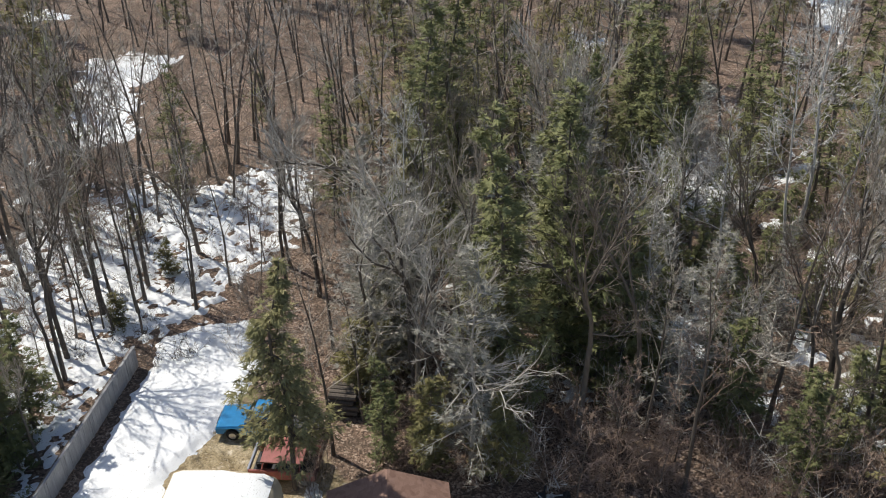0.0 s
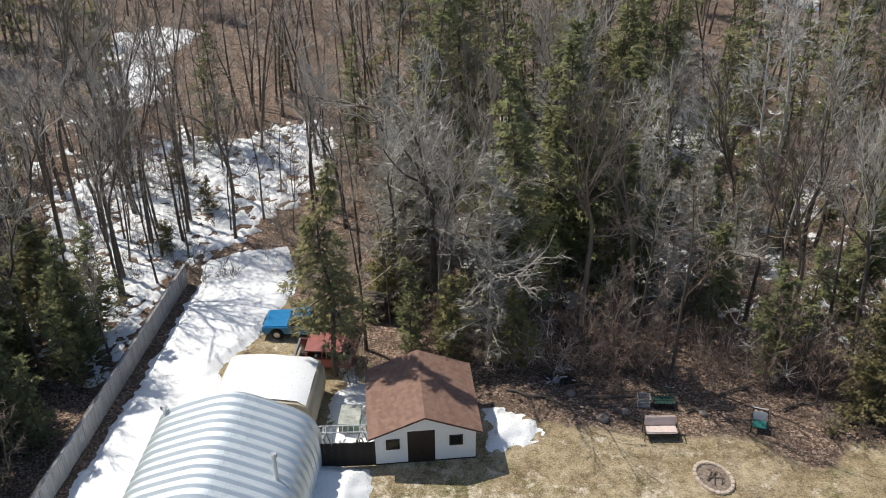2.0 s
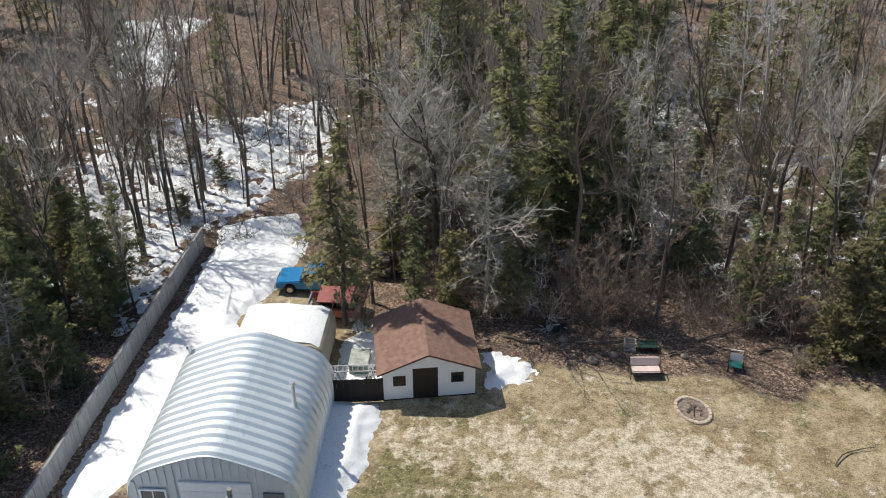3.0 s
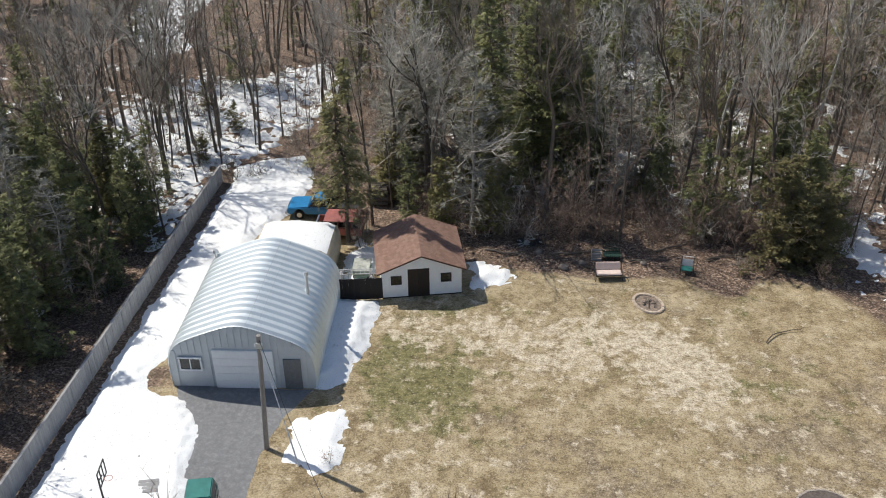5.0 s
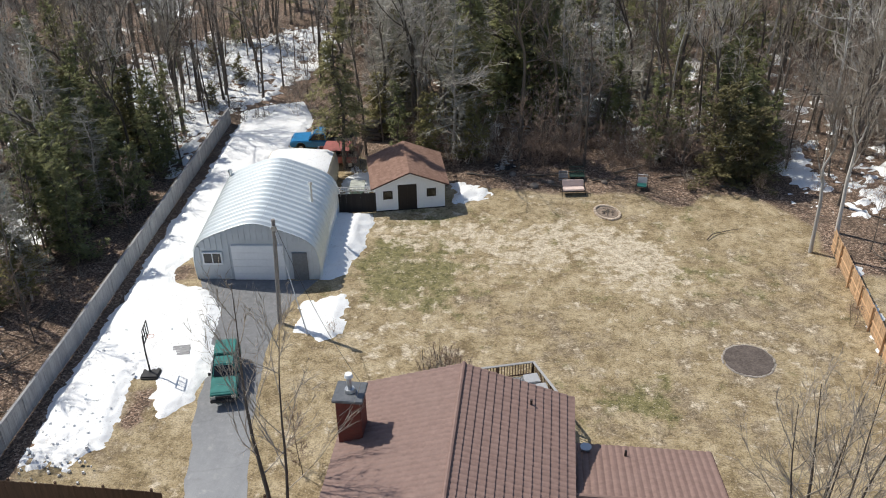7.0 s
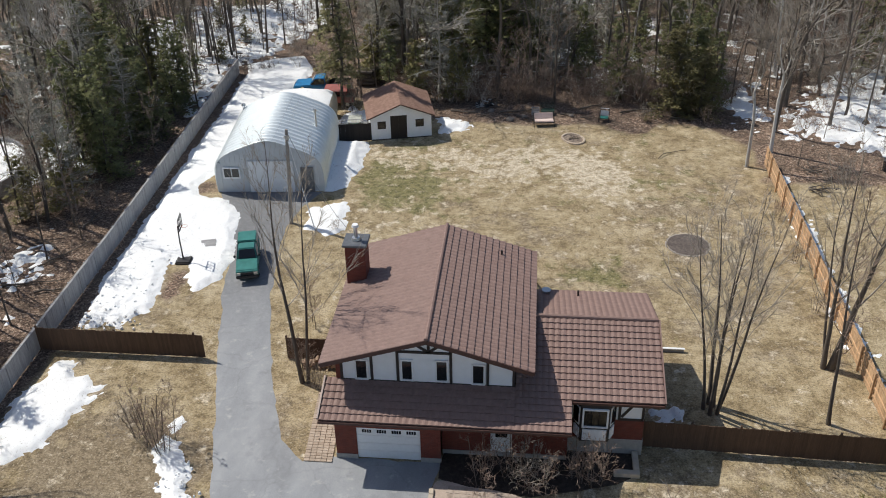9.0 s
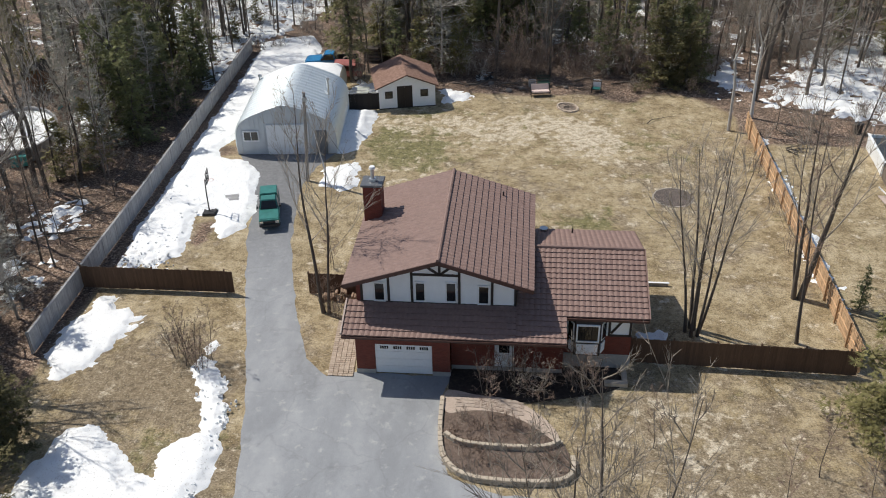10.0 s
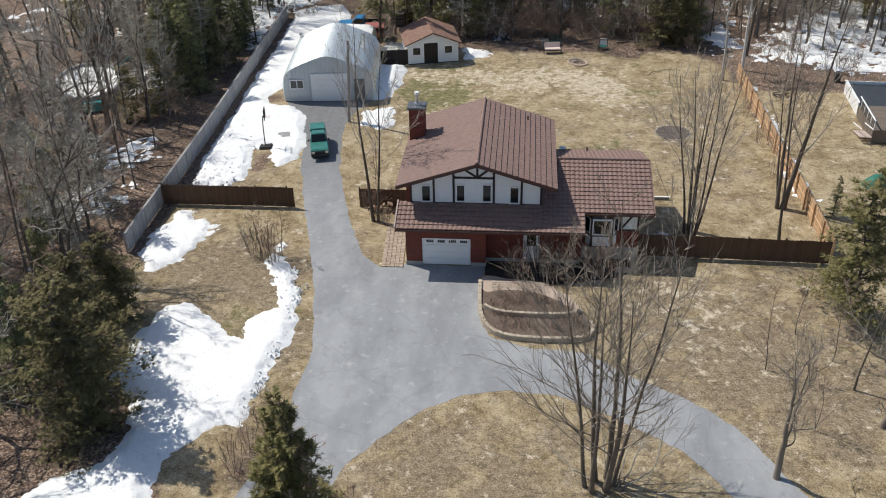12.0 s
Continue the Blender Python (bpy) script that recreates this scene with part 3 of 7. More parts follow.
def slope(parent, corner, along, down, length, run, label="", exposure=0.4):
    """A roof slope: a deck under overlapping tile courses. corner: the top left end; along, down: unit ways in the slope."""
    u, v = Vector(along).normalized(), Vector(down).normalized()
    w = u.cross(v)
    if w.z < 0:
        w = -w
    frame_m = Matrix((u, v, w)).transposed().to_4x4()
    frame_m.translation = Vector(corner)
    deck = part("roof_deck", Geo().box(0, 0, -0.16, length, run, -0.02), M["trim"], parent, label, m=frame_m)
    n = round(run / exposure)
    me = course_mesh(length, run / n + 0.03)
    for i in range(n):
        part("roof_course", me, None, deck, m=Matrix.Translation((0, run / n * i, 0)))
    return deck


RIDGE_X, RIDGE_Z, EAVE_L, EAVE_R = 0.38, 7.45, -4.95, 5.57
PITCH = 0.32


def window_unit(parent, x0, z0, x1, z1, y, mull=0, name="window"):
    """A white framed window on a wall that faces -y."""
    g = Geo()
    t = 0.09
    for b in ((x0, z0, x1, z0 + t), (x0, z1 - t, x1, z1), (x0, z0 + t, x0 + t, z1 - t), (x1 - t, z0 + t, x1, z1 - t)):
        g.box(b[0], y - 0.07, b[1], b[2], y + 0.03, b[3])
    w = part(name, g, M["white"], parent, "white window frame")
    part("pane", Geo().box(x0 + t, y - 0.012, z0 + t, x1 - t, y + 0.02, z1 - t), M["glass"], w, "dark reflecting pane")
    for i in range(mull):
        xm = x0 + (x1 - x0) * (i + 1) / (mull + 1)
        part("mullion", Geo().box(xm - 0.03, y - 0.06, z0 + t, xm + 0.03, y - 0.014, z1 - t), M["white"], w)
    return w


def build_house():
    h = thing("house", pose(0, 0, 0), "two-storey brick house with white half-timbered gable and red-brown roof", "house")
    # brick storey: garage, recessed entrance, wing
    part("garage_wall", Geo().box(-4.4, -6.9, 0.3, -3.3, -6.65, 3.35).box(-0.02, -6.9, 0.3, 1.0, -6.65, 3.35).box(-3.3, -6.9, 2.12, -0.02, -6.65, 3.35), M["brick"], h, "red brick garage front")
    part("foundation", Geo().box(-4.43, -6.93, -0.2, -3.3, -6.6, 0.3).box(-0.02, -6.93, -0.2, 1.03, -6.6, 0.3).box(-4.43, -6.6, -0.2, -4.1, 4.0, 0.3).box(1.03, -6.23, -0.2, 7.4, -5.9, 0.3).box(7.3, -5.53, -0.2, 11.25, -5.2, 1.0).box(11.0, -5.2, -0.2, 11.25, 3.2, 1.0), M["concrete"], h, "grey concrete footing")
    part("side_wall", Geo().box(-4.4, -6.65, 0.3, -4.15, -5.5, 3.35).box(-4.4, -5.5, 0.3, -4.15, 4.0, 5.55), M["brick"], h)
    part("entrance_wall", Geo().box(1.0, -6.2, 0.3, 3.5, -5.95, 3.1).box(4.6, -6.2, 0.3, 7.4, -5.95, 3.1).box(3.5, -6.2, 2.4, 4.6, -5.95, 3.1), M["brick"], h, "brick wall in the shade of the eave")
    part("wing_wall", Geo().box(7.4, -5.5, 1.0, 11.2, -5.25, 2.3).box(10.95, -5.25, 1.0, 11.2, 2.9, 3.9), M["brick"], h)
    part("wing_stucco", Geo().box(7.4, -5.5, 2.3, 11.2, -5.25, 3.9), M["stucco"], h, "white stucco panel")
    part("rear_wall", Geo().box(-4.15, 3.75, 0.0, 4.65, 4.0, 3.6).box(4.65, 2.9, 0.0, 11.2, 3.15, 3.9), M["stucco"], h)
    # upper gable
    def eave_z(x):
        return RIDGE_Z - 0.14 - PITCH * abs(x - RIDGE_X)
    wl, wr = -4.15, 4.65
    part("gable_wall", Geo().front([(wl, 3.6), (wr, 3.6), (wr, eave_z(wr)), (RIDGE_X, eave_z(RIDGE_X)), (wl, eave_z(wl))], -5.5, -5.25), M["stucco"], h, "white stucco gable")
    part("gable_wall", Geo().front([(wl, 3.6), (wr, 3.6), (wr, eave_z(wr)), (RIDGE_X, eave_z(RIDGE_X)), (wl, eave_z(wl))], 3.76, 4.0), M["stucco"], h)
    part("upper_side_wall", Geo().box(4.4, -5.25, 3.6, 4.65, 3.75, eave_z(wr) - 0.02), M["stucco"], h)
    bars = []
    for x in (-4.1, -2.55, -1.22, 1.46, 3.3, 4.6):
        bars.append(((x, 4.02), (x, eave_z(x) - 0.1)))
    bars += [((-1.22, 6.02), (1.46, 6.02)), ((wl, 4.08), (wr, 4.08)), ((0.36, 6.02), (0.36, 7.1)), ((0.3, 6.08), (-0.75, 6.8)), ((0.42, 6.08), (1.3, 6.8))]
    for (xa, za), (xb, zb) in bars:
        part("timber", Geo().beam((xa, -5.52, za), (xb, -5.52, zb), 0.14, 0.06, (0, 1, 0)), M["timber"], h)
    for x0, x1, z0, z1 in ((-3.42, -2.72, 4.15, 5.45), (-1.08, -0.42, 4.2, 5.55), (0.66, 1.34, 4.22, 5.6), (2.48, 3.18, 4.15, 5.45)):
        window_unit(h, x0, z0, x1, z1, -5.51)
    # roofs
    s = math.hypot(1, PITCH)
    slope(h, (RIDGE_X, -6.43, RIDGE_Z), (0, 1, 0), (-1, 0, -PITCH), 11.07, (RIDGE_X - EAVE_L) * s, "red-brown tiled roof slope")
    slope(h, (RIDGE_X, -6.43, RIDGE_Z), (0, 1, 0), (1, 0, -PITCH), 11.07, (EAVE_R - RIDGE_X) * s, "red-brown tiled roof slope")
    k = 0.333
    s2 = math.hypot(1, k)
    slope(h, (4.7, -1.3, 5.5), (1, 0, 0), (0, -1, -k), 7.3, 4.75 * s2)
    slope(h, (4.7, -1.3, 5.5), (1, 0, 0), (0, 1, -k), 7.3, 4.8 * s2)
    slope(h, (-4.95, -5.45, 4.12), (1, 0, 0), (0, -1, -k), 9.65, 2.35 * s2)
    slope(h, (4.7, -6.05, 3.915), (1, 0, 0), (0, -1, -k), 2.78, 1.75 * s2)
    for a, b in (((RIDGE_X, -6.45, RIDGE_Z + 0.05), (RIDGE_X, 4.66, RIDGE_Z + 0.05)), ((4.8, -1.3, 5.55), (12.0, -1.3, 5.55))):
        part("ridge_cap", Geo().tube([a, b], [0.11, 0.11], 8), M["tiles"], h)
    for sx in (-1, 1):
        x = EAVE_L if sx < 0 else EAVE_R
        z = RIDGE_Z - PITCH * abs(x - RIDGE_X)
        part("bargeboard", Geo().beam((RIDGE_X, -6.46, RIDGE_Z - 0.08), (x, -6.46, z - 0.08), 0.05, 0.24), M["trim"], h, "brown bargeboard")
        part("gutter", Geo().box(x - 0.06, -6.4, z - 0.2, x + 0.06, 4.6, z - 0.07), M["trim"], h, "brown gutter")
    part("gutter", Geo().box(-4.95, -7.92, 3.16, 7.48, -7.8, 3.3), M["trim"], h, "brown gutter")
    part("gutter", Geo().box(7.5, -6.2, 3.74, 12.0, -6.08, 3.88), M["trim"], h)
    part("bargeboard", Geo().beam((12.02, -1.3, 5.42), (12.02, -6.1, 3.82), 0.05, 0.24), M["trim"], h)
    part("bargeboard", Geo().beam((12.02, -1.3, 5.42), (12.02, 3.5, 3.82), 0.05, 0.24), M["trim"], h)
    part("verge_trim", Geo().beam((-4.99, -5.45, 4.17), (-4.99, -7.8, 3.39), 0.09, 0.16), M["palewood"], h, "pale weathered verge board")
    part("verge_trim", Geo().beam((12.06, -1.3, 5.56), (12.06, -6.1, 3.96), 0.07, 0.1), M["tiles"], h)
    part("soffit", Geo().box(-4.9, -7.8, 3.1, 7.45, -5.5, 3.16), M["trim"], h)
    # garage door
    d = part("garage_door", Geo().box(-3.3, -6.82, 0.05, -0.02, -6.74, 2.12), M["white"], h, "white sectional garage door")
    for i in range(4):
        z = 0.05 + i * 0.5175
        part("door_panel", Geo().box(-3.27, -6.85, z + 0.012, -0.05, -6.82, z + 0.505), M["white"], d)
    for i in range(4):
        for j in range(4):
            x = -3.0 + i * 0.76 + j * 0.125
            part("lite", Geo().box(x, -6.86, 1.78, x + 0.1, -6.85, 1.98), M["glass"], d)
    # bay window
    b = part("bay_window", Geo().prism([(7.65, -5.5), (8.0, -6.15), (9.4, -6.15), (9.75, -5.5)], 1.35, 3.75), M["timber"], h, "black and white bay window")
    part("bay_panel", Geo().box(8.1, -6.2, 1.45, 9.3, -6.15, 2.15), M["stucco"], b)
    window_unit(b, 8.05, 2.3, 9.35, 3.5, -6.17, name="bay_sash")
    for sx, (xa, xb) in ((-1, (7.72, 7.95)), (1, (9.68, 9.45))):
        part("side_sash", Geo().beam((xa, -5.63, 2.9), (xb, -6.05, 2.9), 0.1, 1.15), M["white"], b)
        part("side_pane", Geo().beam((xa + sx * 0.05, -5.68, 2.9), (xb + sx * 0.05, -6.0, 2.9), 0.06, 0.95), M["glass"], b)
        part("side_panel", Geo().beam((xa, -5.65, 1.8), (xb, -6.05, 1.8), 0.1, 0.65), M["stucco"], b)
    for xa, za, xb, zb in ((9.95, 2.3, 9.95, 4.0), (11.12, 2.3, 11.12, 4.0), (9.95, 2.35, 11.15, 2.35), (10.05, 2.5, 11.0, 3.9)):
        part("timber", Geo().beam((xa, -5.52, za), (xb, -5.52, zb), 0.13, 0.06, (0, 1, 0)), M["timber"], h)
    fd = part("front_door", Geo().box(3.5, -6.15, 0.3, 4.6, -6.05, 2.4), M["white"], h, "white entrance door")
    part("door_glass", Geo().box(3.75, -6.17, 1.3, 4.35, -6.15, 2.2), M["glass"], fd)
    # chimney
    c = part("chimney", bevelled(-4.85, 0.6, 4.5, -3.75, 1.75, 8.2, 0.02, M["brick"]), None, h, "red brick chimney")
    part("chimney_cap", bevelled(-4.98, 0.48, 8.2, -3.62, 1.88, 8.34, 0.03, simple("dark_slate_cap", (0.13, 0.14, 0.155), 0.5, 0.3)), None, c, "grey metal chimney cap")
    part("flue", Geo().tube([(-4.3, 1.2, 8.36), (-4.3, 1.2, 8.5), (-4.3, 1.2, 8.5), (-4.3, 1.2, 9.15)], [0.26, 0.22, 0.11, 0.11], 12), M["galv"], c)
    part("flue_cap", Geo().tube([(-4.3, 1.2, 9.15), (-4.3, 1.2, 9.3)], [0.2, 0.16], 12), M["white"], c)
    part("vent_pipe", Geo().tube([(3.6, 3.2, 6.3), (3.6, 3.2, 6.75)], [0.06, 0.06], 8), M["timber"], h)
    part("vent_pipe", Geo().tube([(8.0, 2.6, 4.2), (8.0, 2.6, 4.6)], [0.06, 0.06], 8), M["timber"], h)
    part("roof_vent", Geo().tube([(6.2, 2.9, 4.0), (6.2, 2.9, 4.35), (6.2, 2.9, 4.4)], [0.2, 0.2, 0.27], 12), M["galv"], h)
    return h


build_house()


# ---- workshop ----
ARCH = [(4.2, 0.0), (4.27, 0.9), (4.25, 1.7), (4.14, 2.3), (3.9, 2.8), (3.5, 3.18), (2.9, 3.5), (2.1, 3.83), (1.2, 4.18), (0.5, 4.4), (0.0, 4.45)]
ARCH = ARCH + [(-x, z) for x, z in reversed(ARCH[:-1])]
CURVE = ARCH
for _ in range(2):
    # corners cut twice, so that the vault runs round
    cut = [(a[0] * w + b[0] * (1 - w), a[1] * w + b[1] * (1 - w)) for a, b in zip(CURVE, CURVE[1:]) for w in (0.75, 0.25)]
    CURVE = [CURVE[0]] + cut + [CURVE[-1]]
SHOP = pose(-15.3, 21.75, 0, 0, 0, 4.5)


def build_workshop():
    w = thing("workshop", SHOP, "arched corrugated steel workshop with a white overhead door", "workshop")
    steps = [(0.0, 0.0), (0.10, 0.0), (0.25, 0.13), (0.37, 0.13), (0.52, 0.0), (0.62, 0.0)]
    pts = []
    for y, o in steps:
        for i, (x, z) in enumerate(CURVE):
            a, b = Vector(CURVE[max(0, i - 1)]), Vector(CURVE[min(len(CURVE) - 1, i + 1)])
            t = (b - a).normalized()
            pts.append((x + t.y * o, y, z + abs(t.x) * o))
    me = Geo().grid(pts, len(CURVE)).mesh("arch_panel", M["steel"])
    n = 16
    for i in range(n):
        part("arch_panel", me, None, w, m=Matrix.Translation((0, 0.62 * i, 0)))
    L = 0.62 * n
    part("front_wall", Geo().front(CURVE, 0.10, 0.16), M["galvgrey"], w, "ribbed steel end wall")
    part("back_wall", Geo().front(CURVE, L - 0.14, L - 0.06), M["galv"], w)
    for x in np.arange(-3.9, 4.0, 0.4):
        if -1.6 < x < 1.95 or 2.35 < x < 3.5:
            z0 = 2.95
        else:
            z0 = 0.05
        if -3.75 < x < -2.2:
            z0 = 2.4
        zt = float(np.interp(abs(x), [p[0] for p in reversed(ARCH[:11])], [p[1] for p in reversed(ARCH[:11])])) - 0.1
        if abs(x) > 3.85:
            zt = 2.6
        if zt > z0:
            part("rib", Geo().box(x - 0.1, 0.03, z0, x + 0.1, 0.1, zt), M["galvgrey"], w)
    d = part("overhead_door", Geo().box(-1.62, -0.03, 0.03, 1.9, 0.09, 2.75), M["white"], w, "white overhead door")
    for i in range(5):
        part("door_panel", Geo().box(-1.58, -0.05, 0.05 + i * 0.54, 1.86, -0.03, 0.56 + i * 0.54), M["white"], d)
    part("side_door", Geo().box(2.45, -0.02, 0.03, 3.45, 0.09, 2.15), simple("grey_door", (0.16, 0.17, 0.18), 0.5), w, "dark grey side door")
    window_unit(w, -3.65, 1.25, -2.3, 2.2, 0.02, 1)
    part("roof_cable", Geo().tube([(0.55, 0.1, 4.5), (0.75, L - 0.1, 4.46)], [0.009, 0.009], 5), M["galv"], w)
    part("roof_cable", Geo().tube([(1.15, 0.1, 4.32), (1.3, L - 0.1, 4.27)], [0.008, 0.008], 5), M["galv"], w)
    part("stovepipe", Geo().tube([(3.15, 5.0, 3.2), (3.15, 5.0, 4.75)], [0.09, 0.09], 10).tube([(3.15, 5.0, 4.75), (3.15, 5.0, 4.95)], [0.16, 0.13], 10), M["galv"], w)
    part("roof_vent", Geo().tube([(-3.75, 9.6, 2.8), (-3.75, 9.6, 3.4)], [0.1, 0.1], 10).tube([(-3.75, 9.6, 3.4), (-3.75, 9.6, 3.58)], [0.2, 0.14], 10), M["galv"], w)
    return w


build_workshop()


# ---- shed ----
def build_shed():
    s = thing("garden_shed", pose(-8.95, 31.75, 0, 0, 0, 13.5), "white garden shed with brown shingle roof and dark double door", "shed")
    W, D, E, P = 5.35, 5.0, 2.15, 3.25
    part("front_wall", Geo().front([(0, 0.1), (1.75, 0.1), (1.75, 2.2), (3.2, 2.2), (3.2, 0.1), (W, 0.1), (W, E), (W / 2, P), (0, E)], 0, 0.1), M["white"], s)
    part("back_wall", Geo().front([(0, 0.1), (W, 0.1), (W, E), (W / 2, P), (0, E)], D - 0.1, D), M["white"], s)
    for x in (0, W - 0.1):
        part("side_wall", Geo().box(x, 0.1, 0.1, x + 0.1, D - 0.1, E), M["white"], s)
    part("gable_vent", Geo().front([(W / 2 - 0.22, P - 0.12), (W / 2, P + 0.02), (W / 2 + 0.22, P - 0.12), (W / 2, P - 0.06)], -0.05, -0.005), M["darkdoor"], s)
    part("floor_frame", Geo().box(0.02, 0.02, 0, W - 0.02, D - 0.02, 0.1), M["darkdoor"], s)
    for x0, x1 in ((1.76, 2.47), (2.48, 3.19)):
        part("door", Geo().box(x0, 0.02, 0.1, x1, 0.07, 2.19), M["darkdoor"], s, "dark brown shed door")
    for x0 in (0.62, 3.95):
        part("window", Geo().box(x0, -0.03, 1.05, x0 + 0.72, 0.0, 1.75), M["darkdoor"], s, "dark shuttered window")
        part("pane", Geo().box(x0 + 0.08, -0.04, 1.13, x0 + 0.64, -0.03, 1.67), M["glass"], s)
    k = (P - E) / (W / 2)
    s2 = math.hypot(1, k)
    run = (W / 2 + 0.3) * s2
    me = Geo().grid([(u, v, w) for v, w in ((0, 0.0), (0.17, 0.012), (0.17, 0.0)) for u in (0.0, 0.5, 0.98)], 3).mesh("shingle", M["shingle"])
    for sx in (-1, 1):
        u, v = Vector((0, 1, 0)), Vector((sx, 0, -k)).normalized()
        w = u.cross(v)
        w = w if w.z > 0 else -w
        fm = Matrix((u, v, w)).transposed().to_4x4()
        fm.translation = Vector((W / 2, -0.35, P + 0.12))
        deck = part("roof_deck", Geo().box(0, 0, -0.1, D + 0.7, run, -0.01), M["trim"], s, "brown shingle roof", m=fm)
        n = int(run / 0.15)
        for i in range(n):
            for j in range(6 + i % 2):
                off = 0.48 * (i % 2)
                u0 = j * 0.96 - off
                if u0 < -0.01:
                    u0 = 0.0
                if u0 + 0.98 > D + 0.72:
                    u0 = D + 0.7 - 0.98
                part("shingle", me, None, deck, m=Matrix.Translation((u0, run / n * i, 0.002 * (j % 2))))
    return s


build_shed()


# ---- fences ----
def fence(name, a, b, top, board, mat, label, side=1, gap=0.0, post=2.44, cap=False):
    """A board fence from a to b: rails, posts and single boards."""
    a, b = Vector((*a, 0)), Vector((*b, 0))
    d = b - a
    L = d.length
    f = thing(name, Matrix.Translation(a) @ Matrix.Rotation(math.atan2(d.y, d.x), 4, "Z"), label, "fence")
    n = int(L / (board + gap))
    me = Geo().box(0.0015, -0.012, 0.06, L / n + 0.012, 0.012, top).mesh("board", mat)
    rng = random.Random(int(L * 100))
    for i in range(n):
        part("board", me, None, f, m=pose(L / n * i, rng.uniform(-0.004, 0.004), rng.uniform(-0.03, 0.02), rng.uniform(-0.6, 0.6), rng.uniform(-0.5, 0.5), 0))
    for z in (0.35, top / 2, top - 0.25):
        part("rail", Geo().box(0, side * 0.013, z - 0.045, L, side * 0.06, z + 0.045), mat, f)
    if cap:
        part("cap_rail", Geo().box(0, -0.07, top + 0.02, L, 0.07, top + 0.06), mat, f)
    me = Geo().box(-0.05, side * 0.06, -0.3, 0.05, side * 0.16, top + 0.06).mesh("post", mat)
    for i in range(int(L / post) + 1):
        part("post", me, None, f, m=pose(min(L, i * post), 0, 0))
    return f


for a, b in (((-24.2, -6.5), (-24.35, 13.0)), ((-24.35, 13.0), (-25.3, 47.3))):
    f = fence("board_fence", a, b, 1.56, 0.18, M["greyfence"], "long weathered grey board fence beside the woods", side=1, cap=True)
    run = math.hypot(b[0] - a[0], b[1] - a[1])
    part("back_rail", Geo().box(0, 0.16, 1.36, run, 0.30, 1.42), M["backrail"], f, "brown rail on the woods side")
    me = Geo().box(-0.035, -0.05, 0.0, 0.035, -0.013, 1.6).mesh("batten", M["greyfence"])
    for k in range(int(run / 2.44)):
        part("batten", me, None, f, m=pose(1.22 + k * 2.44, 0, 0))
fence("board_fence", (-24.2, 0.7), (-13.9, 0.7), 1.7, 0.14, M["brownfence"], "dark stained board fence across the side yard")
fence("board_fence", (-8.9, 0.95), (-4.5, 0.95), 1.6, 0.14, M["brownfence"], "short dark stained board fence beside the house")
fence("board_fence", (11.3, -4.9), (24.0, -5.3), 1.75, 0.14, M["brownfence"], "dark stained board fence beside the wing")
fence("board_fence", (24.3, -5.0), (24.1, 29.0), 1.75, 0.15, M["cedarfence"], "new orange cedar board fence", side=1)
fence("board_fence", (-12.2, 31.1), (-8.9, 31.75), 1.7, 0.14, M["blackfence"], "blackened board fence between workshop and shed")


# ---- trees ----
def sway(rng, d, amount):
    return (d + Vector((rng.uniform(-1, 1), rng.uniform(-1, 1), rng.uniform(-1, 1))) * amount).normalized()


def limb(g, rng, p, d, length, r, segs, sides, bend, lift):
    """A tapered, bent limb; returns its points and ways."""
    pts, ways, radii = [Vector(p)], [d], [r]
    for i in range(segs):
        d = sway(rng, d + Vector((0, 0, lift)), bend)
        pts.append(pts[-1] + d * (length / segs))
        ways.append(d)
        radii.append(r * (1 - 0.85 * (i + 1) / segs))
    g.tube(pts, radii, sides, cap=False)
    return pts, ways


def twig(g, p, q, r):
    """A twig, a few millimetres thick at its end: one tapered blade, turned by chance."""
    d = q - p
    a = d.cross(Vector((math.sin(p.x * 91 + q.z * 57), math.cos(p.y * 73), math.sin(q.x * 37)))).normalized() * (r * 1.25)
    o = len(g.v)
    g.v += [tuple(p + a), tuple(p - a), tuple(q)]
    g.f.append((o, o + 1, o + 2))


